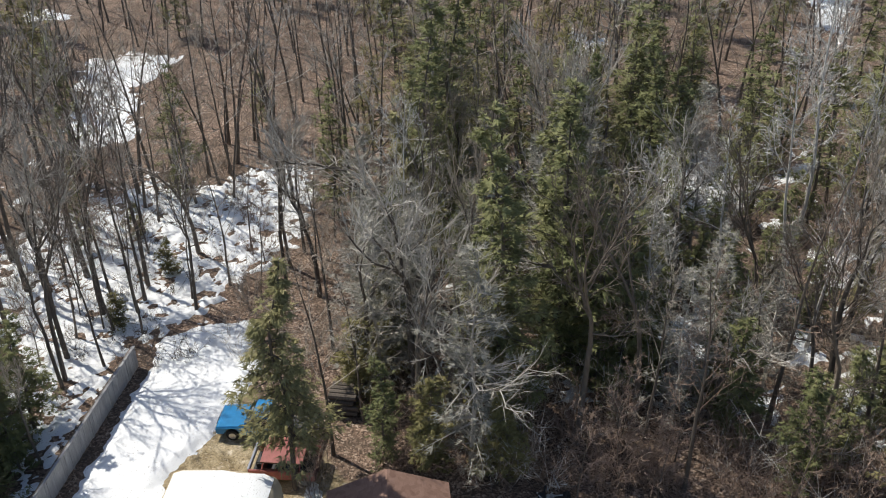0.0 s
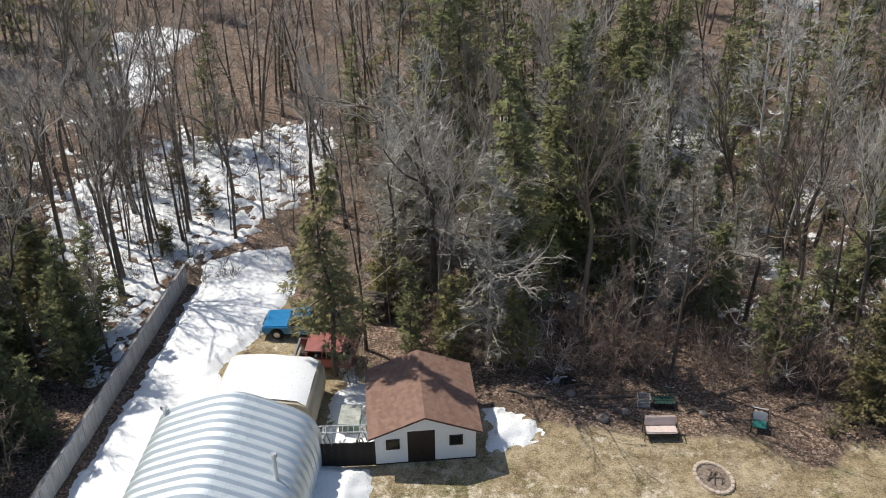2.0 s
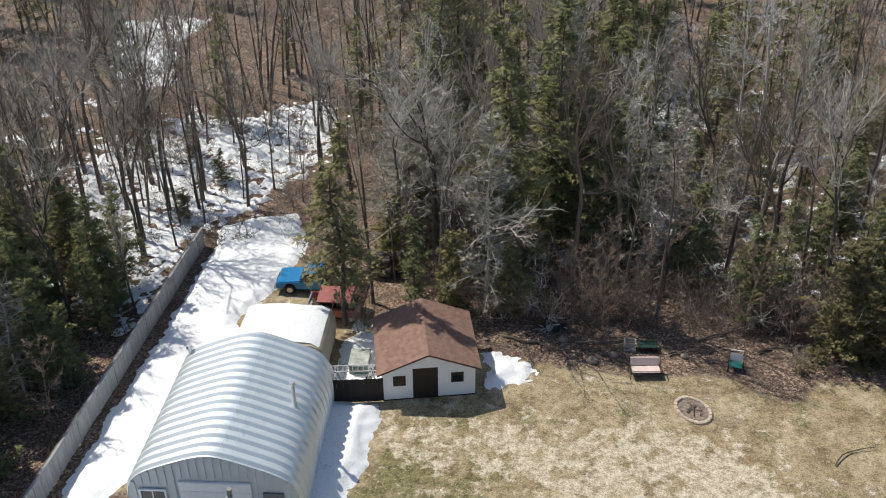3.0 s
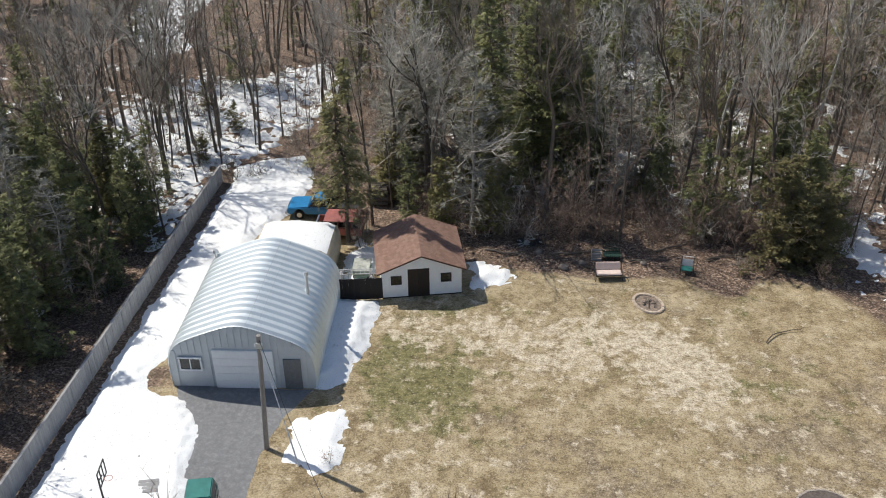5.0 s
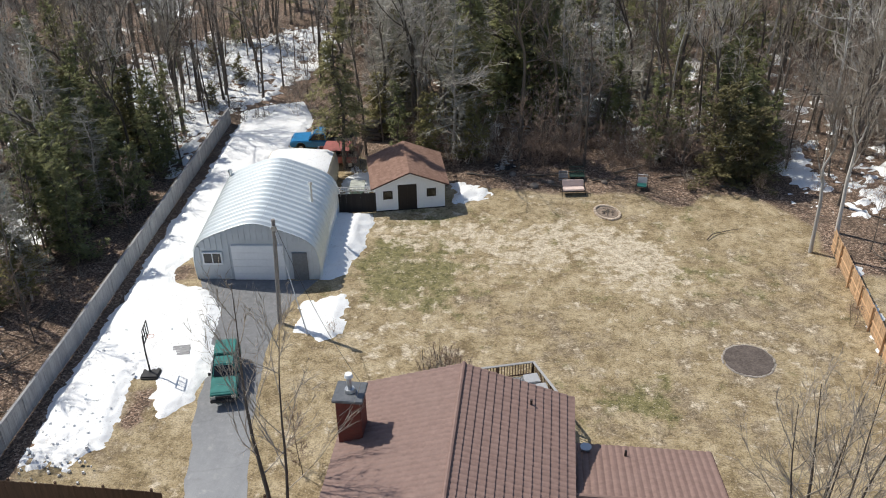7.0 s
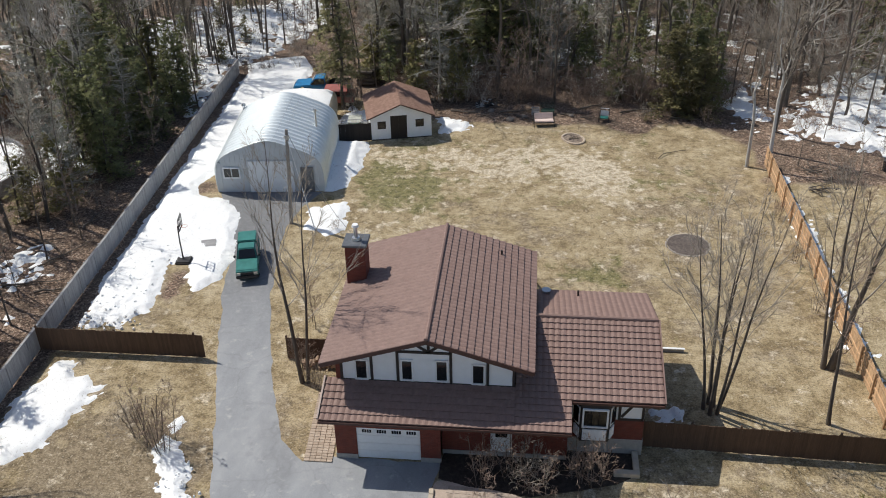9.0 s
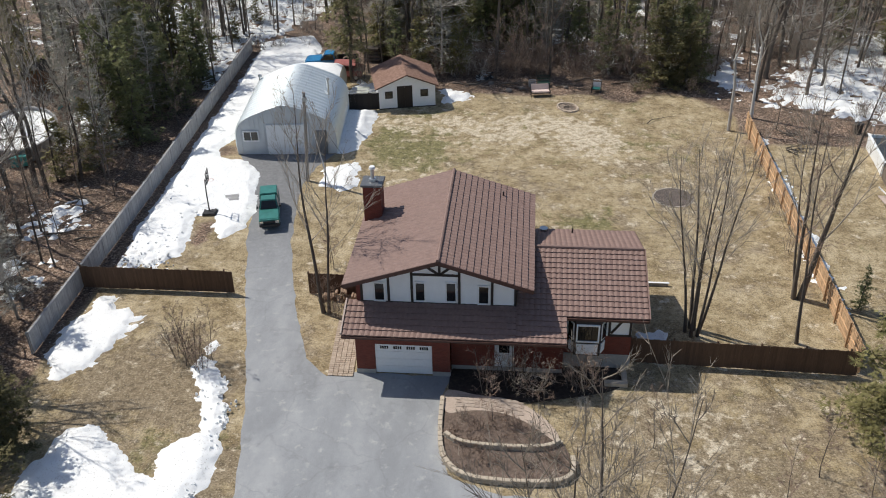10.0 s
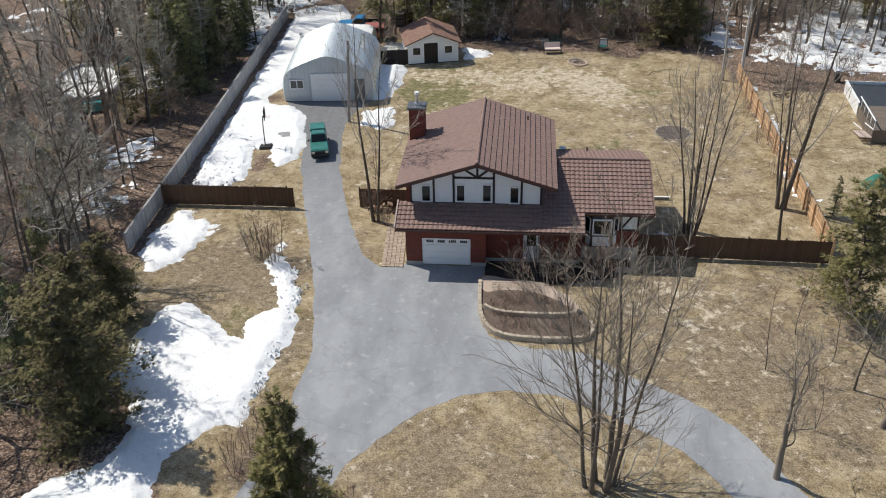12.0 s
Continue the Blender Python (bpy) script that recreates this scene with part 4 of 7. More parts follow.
def bare_tree_meshes(seed, h, r, spread, clear=0.35, limbs=16, subs=6, twigs=8, lift=0.18, stems=1, lean=0.1, thick=1.0, fan=(0.1, 0.3), bend=0.26, base=0.22, wave=0.06, up=(-0.05, 0.75), mats=("bark", "twig"), leaders=(), stray=1.0):
    """Trunk and branches of a leafless tree, as two meshes; leaders give each stem its own lean, height and girth."""
    rng = random.Random(seed)
    trunk, crown = Geo(), Geo()
    for s in range(stems):
        a = s * math.tau / stems + rng.uniform(-0.4, 0.4)
        tilt = lean if stems == 1 else rng.uniform(*fan)
        d = Vector((math.cos(a) * tilt * (1 if stems > 1 else rng.uniform(-1, 1)), math.sin(a) * tilt, 1)).normalized()
        p0 = Vector((math.cos(a), math.sin(a), 0)) * (base * rng.uniform(0.4, 1.3) * (stems > 1))
        p0.z = -0.2
        hh, rr = h * (rng.uniform(0.75, 1.0) if stems > 1 else 1), r * (rng.uniform(0.6, 1.0) if stems > 1 else 1)
        if leaders:
            lx, ly, hh, rr = leaders[s]
            d = Vector((lx * 1.15, ly * 1.15, 1)).normalized()
            p0 = Vector((base if lx > 0 else -base, 0, -0.2))
        pts, ways, radii = [p0], [d], [rr * 1.25]
        n = 10
        for i in range(n):
            d = sway(rng, d + Vector((0, 0, 0.06)), wave)
            pts.append(pts[-1] + d * (hh / n))
            ways.append(d)
            radii.append(max(0.012, rr * (1 - 0.93 * (i + 1) / n)))
        trunk.tube(pts, radii, 6, cap=False)
        for k in range(limbs):
            f = clear + (0.985 - clear) * (k + rng.random()) / limbs
            i = min(n - 1, int(f * n))
            p = pts[i].lerp(pts[i + 1], f * n - i)
            az = k * 2.4 + rng.uniform(-0.5, 0.5)
            ld = Vector((math.cos(az), math.sin(az), rng.uniform(*up) + 0.6 * f)).normalized()
            ll = spread * (1.15 - 0.8 * (f - clear) / (1 - clear)) * rng.uniform(0.6, 1.3)
            lr = max(0.022, radii[i] * 0.38) * thick
            lp, lw = limb(crown, rng, p, ld, ll, lr, 4, 3, bend, lift)
            for j in range(subs):
                g = rng.uniform(0.15, 1.0)
                q = min(3, int(g * 4))
                sp = lp[q].lerp(lp[q + 1], g * 4 - q)
                sd = sway(rng, lw[q + 1], 0.75 * stray)
                sl = ll * rng.uniform(0.28, 0.55) * (1.15 - 0.4 * g)
                tp, tw = limb(crown, rng, sp, sd, sl, max(0.013, lr * 0.4) * thick, 2, 3, bend + 0.1, lift)
                for _ in range(twigs):
                    e = rng.choice((0, 1, 1, 2))
                    t0 = tp[e].lerp(tp[min(2, e + 1)], rng.random())
                    t1 = t0 + sway(rng, tw[e], 0.85 * stray) * sl * rng.uniform(0.25, 0.75)
                    twig(crown, t0, t1, 0.015 * thick * stray)
                    m = t0.lerp(t1, rng.uniform(0.3, 0.8))
                    twig(crown, m, m + sway(rng, (t1 - t0).normalized(), 1.0 * stray) * sl * rng.uniform(0.15, 0.4), 0.011 * thick * stray)
    return trunk.mesh("trunk", M[mats[0]], True), crown.mesh("crown", M[mats[1]], True)


def forked_tree_meshes(seed, h, r, stems=1, fan=(0.05, 0.2), base=0.4, depth=5, spread=0.42, lift=0.12, wander=0.13, shoots=2, twigs=4, first=1.25, mats=("bark", "twig"), fine=0.0055):
    """A leafless tree whose stems fork again and again into fine twigs; trunk and crown as two meshes."""
    rng = random.Random(seed)
    trunk, crown = Geo(), Geo()
    share = sum(0.8 ** k for k in range(depth + 1)) + first - 1

    def grow(p, d, length, rad, level):
        pts, radii = [p], [rad]
        n = 4 if level > 1 else 3
        for i in range(n):
            d = sway(rng, d + Vector((0, 0, lift)), wander)
            pts.append(pts[-1] + d * (length / n))
            radii.append(rad * (1 - 0.3 * (i + 1) / n))
        (trunk if rad > 0.045 else crown).tube(pts, radii, 7 if rad > 0.06 else 4 if rad > 0.02 else 3, cap=False)
        if level == 0:
            for _ in range(twigs):
                k = rng.randrange(1, n + 1)
                q = pts[k] + sway(rng, d, 0.6) * length * rng.uniform(0.35, 0.9)
                twig(crown, pts[k], q, fine)
            return
        for c in range(2 if rng.random() < 0.75 else 3):
            e = sway(rng, d, spread)
            grow(pts[-1], e, length * rng.uniform(0.66, 0.92), rad * (0.66 if c == 0 else rng.uniform(0.45, 0.6)), level - 1)
        for _ in range(shoots if level < depth else 1):
            k = rng.randrange(1, n)
            e = sway(rng, d + Vector((0, 0, 0.1)), spread * 2.0)
            grow(pts[k], e, length * rng.uniform(0.4, 0.75), rad * rng.uniform(0.3, 0.42), max(0, level - 2))

    for s in range(stems):
        a = s * math.tau / stems + rng.uniform(-0.5, 0.5)
        tilt = rng.uniform(*fan)
        d = Vector((math.cos(a) * tilt, math.sin(a) * tilt, 1)).normalized()
        p = Vector((math.cos(a), math.sin(a), 0)) * (base * rng.uniform(0.3, 1.2) * (stems > 1))
        p.z = -0.2
        k = rng.uniform(0.75, 1.0) if stems > 1 else 1.0
        L = h * k / share
        q = p + d * L * (first - 1)
        rs = r * rng.uniform(0.7, 1.0) if stems > 1 else r
        trunk.tube([p, p.lerp(q, 0.5), q], [rs * 1.3, rs * 1.08, rs], 7, cap=False)
        grow(q, d, L, rs, depth)
    return trunk.mesh("trunk", M[mats[0]], True), crown.mesh("crown", M[mats[1]], True)


def conifer_meshes(seed, h, r, width, sprays=18, rows=26, droop=0.15, base=0.06, mats=("bark", "cedar"), size=0.3, power=0.8, bare=0.0, fingers=3, leaders=1):
    """Trunk with dead wood, and a crown of many small feathered sprays with gaps."""
    rng = random.Random(seed)
    trunk, crown = Geo(), Geo()
    bow = [Vector((0.4 * math.sin(i * 1.3 + seed) * i / 8, 0.35 * math.cos(i + seed) * i / 8, -0.2 + (h + 0.1) * i / 8)) for i in range(9)]
    turns = [(k - (fingers - 1) / 2) * 1.3 / max(1, fingers - 1) for k in range(fingers)]
    for l in range(leaders):
        off = Vector((0.55 * l, 0.2 * l, 0))
        top = 1.0 - 0.14 * l
        pts = [Vector((p.x, p.y, p.z * top)) + off * min(1.0, i / 3) for i, p in enumerate(bow)]
        trunk.tube(pts, [max(0.012, r * (1 - 0.95 * i / 8)) for i in range(9)], 6, cap=False)
        for k in range(rows):
            f = base + (0.99 - base) * (k + rng.random()) / rows
            for b in range(5 if f < 0.75 else 4):
                az = rng.uniform(0, math.tau)
                lobe = 0.72 + 0.28 * math.sin(az * 2 + seed + f * 5) + 0.2 * math.sin(az * 3 - f * 9)
                reach = width * min(1.0, (1.03 - f) * 1.5) ** power * rng.uniform(0.45, 1.2) * lobe + 0.12
                q = int(f * 8)
                p = pts[min(q, 7)].lerp(pts[min(q + 1, 8)], f * 8 - q)
                out = Vector((math.cos(az), math.sin(az), rng.uniform(-0.05, 0.55) - droop)).normalized()
                tip = p + out * reach + Vector((0, 0, -droop * reach * 0.4))
                twig(trunk, p, tip, 0.024 + 0.006 * reach)
                side = out.cross(Vector((0, 0, 1))).normalized()
                m = max(3, int(sprays * (0.3 + reach / width)))
                for s in range(m):
                    t = rng.uniform(0.06, 1.0) ** 0.65
                    root = p.lerp(tip, t)
                    c = root + side * rng.uniform(-1, 1) * reach * 0.33 * (1.15 - t * 0.8) + Vector((0, 0, rng.uniform(-0.16, 0.14)))
                    if rng.random() < bare:
                        twig(crown, root, c + sway(rng, out, 0.7) * size * 2.4, 0.013)
                        twig(crown, c, c + sway(rng, out, 0.9) * size * 1.6, 0.01)
                        continue
                    d = sway(rng, out * 0.6 + side * rng.uniform(-0.7, 0.7) + Vector((0, 0, 0.2 - droop)), 0.45)
                    w = d.cross(sway(rng, Vector((0, 0, 1)), 0.7)).normalized()
                    for turn in turns:
                        L = size * rng.uniform(0.7, 1.5) * (1.25 - 0.5 * abs(turn))
                        way = d + w * turn
                        e = c + way * L + Vector((0, 0, -0.14 * L))
                        k2 = (w - d * turn) * (L * 0.115)
                        base_p = c + way * L * rng.uniform(0.0, 0.3)
                        o = len(crown.v)
                        crown.v += [tuple(base_p + k2 - d * L * 0.15), tuple(e), tuple(base_p - k2 - d * L * 0.15)]
                        crown.f.append((o, o + 1, o + 2))
    return trunk.mesh("trunk", M[mats[0]], True), crown.mesh("crown", M[mats[1]])


def brush_mesh(seed, h, stems, mat, spread=0.8):
    """Thin arching stems with side twigs."""
    rng = random.Random(seed)
    g = Geo()
    for s in range(stems):
        a = rng.uniform(0, math.tau)
        p = Vector((math.cos(a), math.sin(a), 0)) * rng.uniform(0, spread * 0.5)
        d = sway(rng, Vector((math.cos(a) * 0.5, math.sin(a) * 0.5, 1)), 0.45)
        L = h * rng.uniform(0.4, 1.1)
        pts, ways = limb(g, rng, p, d, L, 0.015, 3, 3, 0.35, -0.03)
        for _ in range(9):
            i = rng.choice((1, 1, 2, 2, 3))
            e = pts[i] + sway(rng, ways[i], 1.3) * L * rng.uniform(0.18, 0.45)
            twig(g, pts[i], e, 0.011)
            m = pts[i].lerp(e, 0.5)
            twig(g, m, m + sway(rng, ways[i], 1.3) * L * rng.uniform(0.1, 0.25), 0.008)
    return g


TREES = {
    "maple": [bare_tree_meshes(11 + i, 15 + i, 0.13 + 0.01 * i, 3.2, 0.33, 16, 6, 4, mats=("bark", ("twig", "redtwig")[i])) for i in range(2)]
    + [forked_tree_meshes(21 + i, 16, 0.14, 1, (0.0, 0.1), 0.1, 4, 0.5, 0.1, 0.13, 3, 7, 2.4, ("bark", ("darktwig", "greytwig", "twig")[i]), 0.012) for i in range(3)],
    "slim": [bare_tree_meshes(31 + i, 12 + 1.5 * i, 0.085, 2.1, 0.34, 13, 5, 4, wave=0.075, mats=("bark", ("twig", "greytwig", "darktwig")[i])) for i in range(3)],
    "oak": [forked_tree_meshes(41 + i, 15, 0.19, 1, (0.0, 0.12), 0.1, 4, 0.6, 0.06, 0.2, 3, 7, 1.9, ("bark", "greytwig"), 0.012) for i in range(3)],
    "tangle": [forked_tree_meshes(47 + i, 10, 0.14, 1, (0.0, 0.25), 0.1, 4, 0.7, 0.04, 0.26, 3, 7, 1.3, ("bark", "greytwig" if i else "twig"), 0.01) for i in range(3)],
    "ash": [forked_tree_meshes(58 + i, 14, 0.14, 1, (0.0, 0.05), 0.1, 4, 0.42, 0.12, 0.1, 3, 7, 2.8, ("palebark", "twig"), 0.011) for i in range(2)],
    "birch": [bare_tree_meshes(51 + i, 17, 0.14, 3.0, 0.42, 17, 6, 6, bend=0.32, thick=1.2, wave=0.07, mats=("palebark", "palebark")) for i in range(2)],
    "clump": [bare_tree_meshes(61 + i, 13, 0.13, 3.8, 0.3, 10, 5, 4, 0.15, 6, base=0.4, fan=(0.03, 0.2), wave=0.05, up=(0.5, 1.3), bend=0.14, stray=0.6, thick=1.15) for i in range(2)],
    "pair": [bare_tree_meshes(66, 15, 0.13, 4.6, 0.3, 11, 6, 4, 0.16, 2, base=0.16, wave=0.05, up=(0.5, 1.3), thick=1.15, bend=0.14, stray=0.6, leaders=((-0.12, 0.0, 15.0, 0.14), (0.01, 0.02, 14.0, 0.11)))],
    "bigtwin": [bare_tree_meshes(68, 15.5, 0.19, 4.2, 0.28, 12, 6, 4, 0.16, 3, base=0.2, wave=0.07, up=(0.5, 1.3), thick=1.15, bend=0.14, stray=0.6, leaders=((0.075, 0.0, 15.5, 0.21), (-0.08, 0.0, 14.0, 0.15), (-0.03, 0.06, 12.0, 0.10)))],
    "spread": [bare_tree_meshes(63, 13.5, 0.15, 4.2, 0.2, 15, 6, 5, 0.14, 6, base=0.45, fan=(0.03, 0.2), wave=0.055, up=(0.3, 1.1), bend=0.14, stray=0.6, mats=("bark", "twig"))],
    "arching": [forked_tree_meshes(64, 6.5, 0.05, 7, (0.6, 1.2), 0.3, 3, 0.5, 0.0, 0.2, 2, 4, 1.5, ("fawnbark", "greytwig"))],
    "hedge": [conifer_meshes(141 + i, 10, 0.2, 3.3, 46, 44, 0.1, 0.01, ("bark", "hedge"), 0.2, 0.55, fingers=4) for i in range(2)],
    "crab": [forked_tree_meshes(76 + i, 9, 0.15, 1, (0.0, 0.1), 0.1, 5, 0.62, 0.1, 0.22, 2, 4, 1.2, ("fawnbark", "twig")) for i in range(2)],
    "sapling": [bare_tree_meshes(71 + i, 7, 0.045, 1.8, 0.12, 13, 5, 6, 0.12, wave=0.1, mats=("bark", "redtwig")) for i in range(2)],
    "cedar": [conifer_meshes(81 + i, 9 + i, 0.13, 1.75 + 0.2 * i, 18, 30, 0.12, size=0.24, power=0.7) for i in range(3)],
    "gold": [conifer_meshes(86 + i, 7, 0.1, 2.1, 24, 25, 0.1, mats=("bark", "gold"), size=0.22, power=0.6) for i in range(2)],
    "twintop": [conifer_meshes(85, 8, 0.12, 1.7, 40, 30, 0.05, 0.02, ("bark", "gold"), 0.2, 0.85, leaders=2)],
    "broad": [conifer_meshes(89, 11, 0.16, 3.4, 44, 36, 0.1, mats=("bark", "gold"), size=0.22, power=0.8)],
    "spruce": [conifer_meshes(91 + i, 13, 0.16, 2.4, 22, 38, 0.3, 0.24, ("bark", "spruce"), 0.24, 0.9, 0.15) for i in range(2)],
    "hemlock": [conifer_meshes(95 + i, 18, 0.2, 2.5, 20, 46, 0.1, 0.08, ("bark", "cedar"), 0.28, 0.7, 0.1) for i in range(2)],
    "grey": [conifer_meshes(98 + i, 14, 0.14, 3.0, 22, 32, 0.0, 0.1, ("greytwig", "greyspruce"), 0.24, 0.7, 0.8) for i in range(2)],
    "greytrunk": [bare_tree_meshes(45, 18, 0.2, 3.2, 0.45, 18, 7, 7, lean=0.02, mats=("greytwig", "twig"))],
    "far": [bare_tree_meshes(121 + i, 15 + i, 0.14, 3.5, 0.28, 10, 4, 3, thick=1.5, wave=0.08, bend=0.32, mats=("bark", ("twig", "greytwig", "redtwig")[i])) for i in range(3)],
    "fargold": [conifer_meshes(135, 13, 0.16, 2.8, 13, 24, 0.1, 0.1, ("bark", "gold"), 0.4, 0.7, fingers=2)],
    "farfir": [conifer_meshes(131 + i, 14, 0.16, 2.6, 13, 24, 0.1, 0.08, ("bark", "cedar"), 0.4, 0.7, fingers=2) for i in range(2)],
}
LABELS = {
    "ash": ("leafless tree with a smooth pale grey trunk", "tree"),
    "fargold": ("olive conifer far back in the woods", "conifer"),
    "tangle": ("crooked leafless tree with tangled grey limbs", "tree"), "arching": ("low pale shoots arching from the base of a leafless tree", "tree"), "twintop": ("dense yellow-green conifer with two pointed tops beside the driveway", "conifer"),
    "maple": ("leafless tree with a slender dark trunk on leaf litter", "tree"), "slim": ("thin leafless sapling trunk with a small crown", "tree"),
    "oak": ("spreading leafless tree with silvery limbs", "tree"), "birch": ("leafless birch with a pale trunk", "tree"),
    "clump": ("leafless tree with several slim stems from one base", "tree"), "sapling": ("young leafless reddish sapling", "tree"),
    "cedar": ("green cedar with ragged foliage", "conifer"), "gold": ("small yellow-green cedar with soft sprays", "conifer"), "spruce": ("dark green spruce with drooping branches", "conifer"),
    "hedge": ("massive dark green cedar beside melting snow", "conifer"), "crab": ("low branching leafless tree on the front lawn", "tree"), "pair": ("leafless tree with two slim leaning stems", "tree"), "bigtwin": ("large leafless tree with thick forked trunks beside the fence", "tree"), "spread": ("wide leafless tree with many stems on the lawn", "tree"), "broad": ("broad olive green cedar beside the lawn", "conifer"),
    "greytrunk": ("tall leafless tree with a pale grey trunk", "tree"),
    "far": ("leafless tree far back in the woods", "tree"), "farfir": ("green conifer far back in the woods", "conifer"),
    "hemlock": ("tall dark green conifer among bare trees", "conifer"), "grey": ("sparse half-dead conifer with grey twigs", "conifer"),
}
FULL = {"ash": 14, "fargold": 13, "tangle": 9, "arching": 4, "twintop": 8, "maple": 16, "slim": 13, "oak": 17, "birch": 17, "clump": 12, "sapling": 7, "cedar": 10, "gold": 7, "spruce": 13, "hemlock": 18, "grey": 14, "far": 16, "greytrunk": 18, "pair": 14, "crab": 8, "hedge": 10, "bigtwin": 15, "spread": 12, "broad": 11, "farfir": 14}


def plant(kind, x, y, tall=None, rng=random, group="woodland trees", wide=1.0, lean=2.0, turn=None):
    """A tree of a kind, scaled to its height."""
    i = rng.randrange(len(TREES[kind]))
    trunk, crown = TREES[kind][i]
    s = (tall or FULL[kind] * rng.uniform(0.75, 1.15)) / FULL[kind]
    m = pose(x, y, height(x, y), rng.uniform(-lean, lean), rng.uniform(-lean, lean), rng.uniform(0, 360) if turn is None else turn) @ Matrix.Diagonal((s * wide, s * wide, s, 1))
    label, category = LABELS[kind]
    t = thing("conifer" if category == "conifer" else "bare_tree", m, label, category, group)
    part("trunk", trunk, None, t)
    part("crown", crown, None, t)
    return t


rng = random.Random(5)
KEY = [
    ("spruce", -12.8, 38.8, 14.5), ("cedar", -8.6, 41.6, 6.3), ("gold", -6.2, 41.3, 6.0), ("grey", -3.9, 41.5, 14), ("gold", -2.2, 41.1, 5.6), ("hemlock", 0.2, 49.5, 19), ("cedar", 2.3, 49.0, 13.5),
    ("hemlock", 5.6, 66, 16), ("birch", 14.8, 60.3, 17.5), ("maple", 7.0, 41.1, 14), ("cedar", 12.8, 42.4, 8), ("hedge", 17.9, 39.2, 8.4), ("hedge", 20.2, 39.0, 6.4), ("cedar", -29, 30.9, 7.6), ("cedar", -27.9, 38.1, 7.6),
    ("hemlock", -0.8, 52.5, 18), ("cedar", 3.8, 48.5, 11), ("gold", -3.6, 45.0, 10), ("hemlock", 6.6, 63, 15), ("cedar", 16, 57, 7), ("cedar", 18, 48, 9), ("cedar", 15, 44, 8), ("cedar", 20, 43, 8.5), ("cedar", 21.5, 40.5, 7.5), ("grey", -8.5, 50, 13), ("grey", -10, 47, 12), ("spruce", -9.5, 56, 14),
    ("maple", -24.0, 53.5, 12), ("maple", -22.9, 57, 12), ("maple", -29.0, 44.8, 12), ("maple", -11.5, 41.5, 14), ("cedar", -28.7, 22.9, 8), ("ash", 22.6, 28.6, 12), ("ash", 25.1, 31.5, 13), ("spread", 7.5, -26.7, 14.5), ("twintop", -6.6, -31.4, 9.0), ("arching", 8.3, -26.9, 4.0), ("sapling", -5.9, -31.2, 7.6), ("sapling", -5.2, -32.0, 7.0), ("sapling", -6.9, -30.6, 8.2), ("cedar", 26.1, 1.5, 3.0),
    ("crab", 16.3, -25.6, 9), ("clump", 15.4, -1.6, 13.2), ("bigtwin", 22.5, 2.4, 15), ("pair", -7.4, -1.1, 14.2), ("grey", -27, -3, 9), ("grey", -30, -6, 10), ("grey", -26.6, -8.5, 8), ("grey", -31, 1.5, 10), ("cedar", -28, -11, 7), ("cedar", -31, -3, 8), ("oak", -27, -6, 11), ("oak", -29, -0.5, 11), ("oak", -26, -11.5, 12), ("maple", -28.5, 3.5, 10), ("greytrunk", -8.3, 65.5, 19), ("greytrunk", -7.4, 65.9, 18), ("oak", 8.6, 46.4, 13), ("maple", -13.8, 50.5, 14), ("maple", -19.3, 59.7, 13), ("slim", -24.8, 54.8, 11), ("slim", -32.2, 52.4, 12), ("slim", -29.3, 50.8, 10), ("birch", 17.5, 70, 18), ("gold", -9.7, 49.0, 8), ("gold", -11.1, 46.0, 6), ("gold", 2.9, 53, 12), ("hedge", -19.4, -24.2, 10), ("hedge", -21.8, -14.6, 6.4), ("hedge", -21.4, -19.5, 8), ("cedar", -24, -22, 11),
    ("broad", 23.6, -11.4, 10.5), ("sapling", -14.6, -7.0, 4.8), ("crab", 22.6, -21.5, 8), ("slim", 25.5, -15, 9), ("slim", 24.5, -18, 8), ("slim", 22, -18.5, 10), ("sapling", 20, -13.5, 5), ("sapling", 21.5, -16, 5.5), ("crab", 25, -25, 9), ("sapling", 19.0, -22, 4), ("sapling", -13.2, -6.4, 4.2), ("sapling", 17.5, -17.0, 5.5), ("maple", 21.4, -2.4, 14), ("sapling", 12.0, -12.0, 4), ("sapling", 3.6, -10.8, 3.2), ("sapling", 6.4, -9.2, 3.6), ("sapling", -7.9, 4.0, 4.4), ("sapling", -8.3, 4.8, 3.8),
]
tip = TREES["greytrunk"][0][0].vertices[-1].co
upright = 180 - math.degrees(math.atan2(tip.y, tip.x))
for kind, x, y, tall in KEY:
    plant(kind, x, y, tall, rng, turn=upright if kind == "greytrunk" else 0 if kind in ("pair", "bigtwin") else None, lean=0.3 if kind in ("greytrunk", "pair", "bigtwin") else 2.0, group="garden trees" if y < 37 and abs(x) < 24 else "woodland trees", wide=1.15 if kind == "grey" else 1.0)


deep = []


POOL, GLADE = (-46, 15, -34, 32), (-53, 72, -31, 100)
OPEN = [(4, 65, 16, 80), (16, 57, 21, 66)]


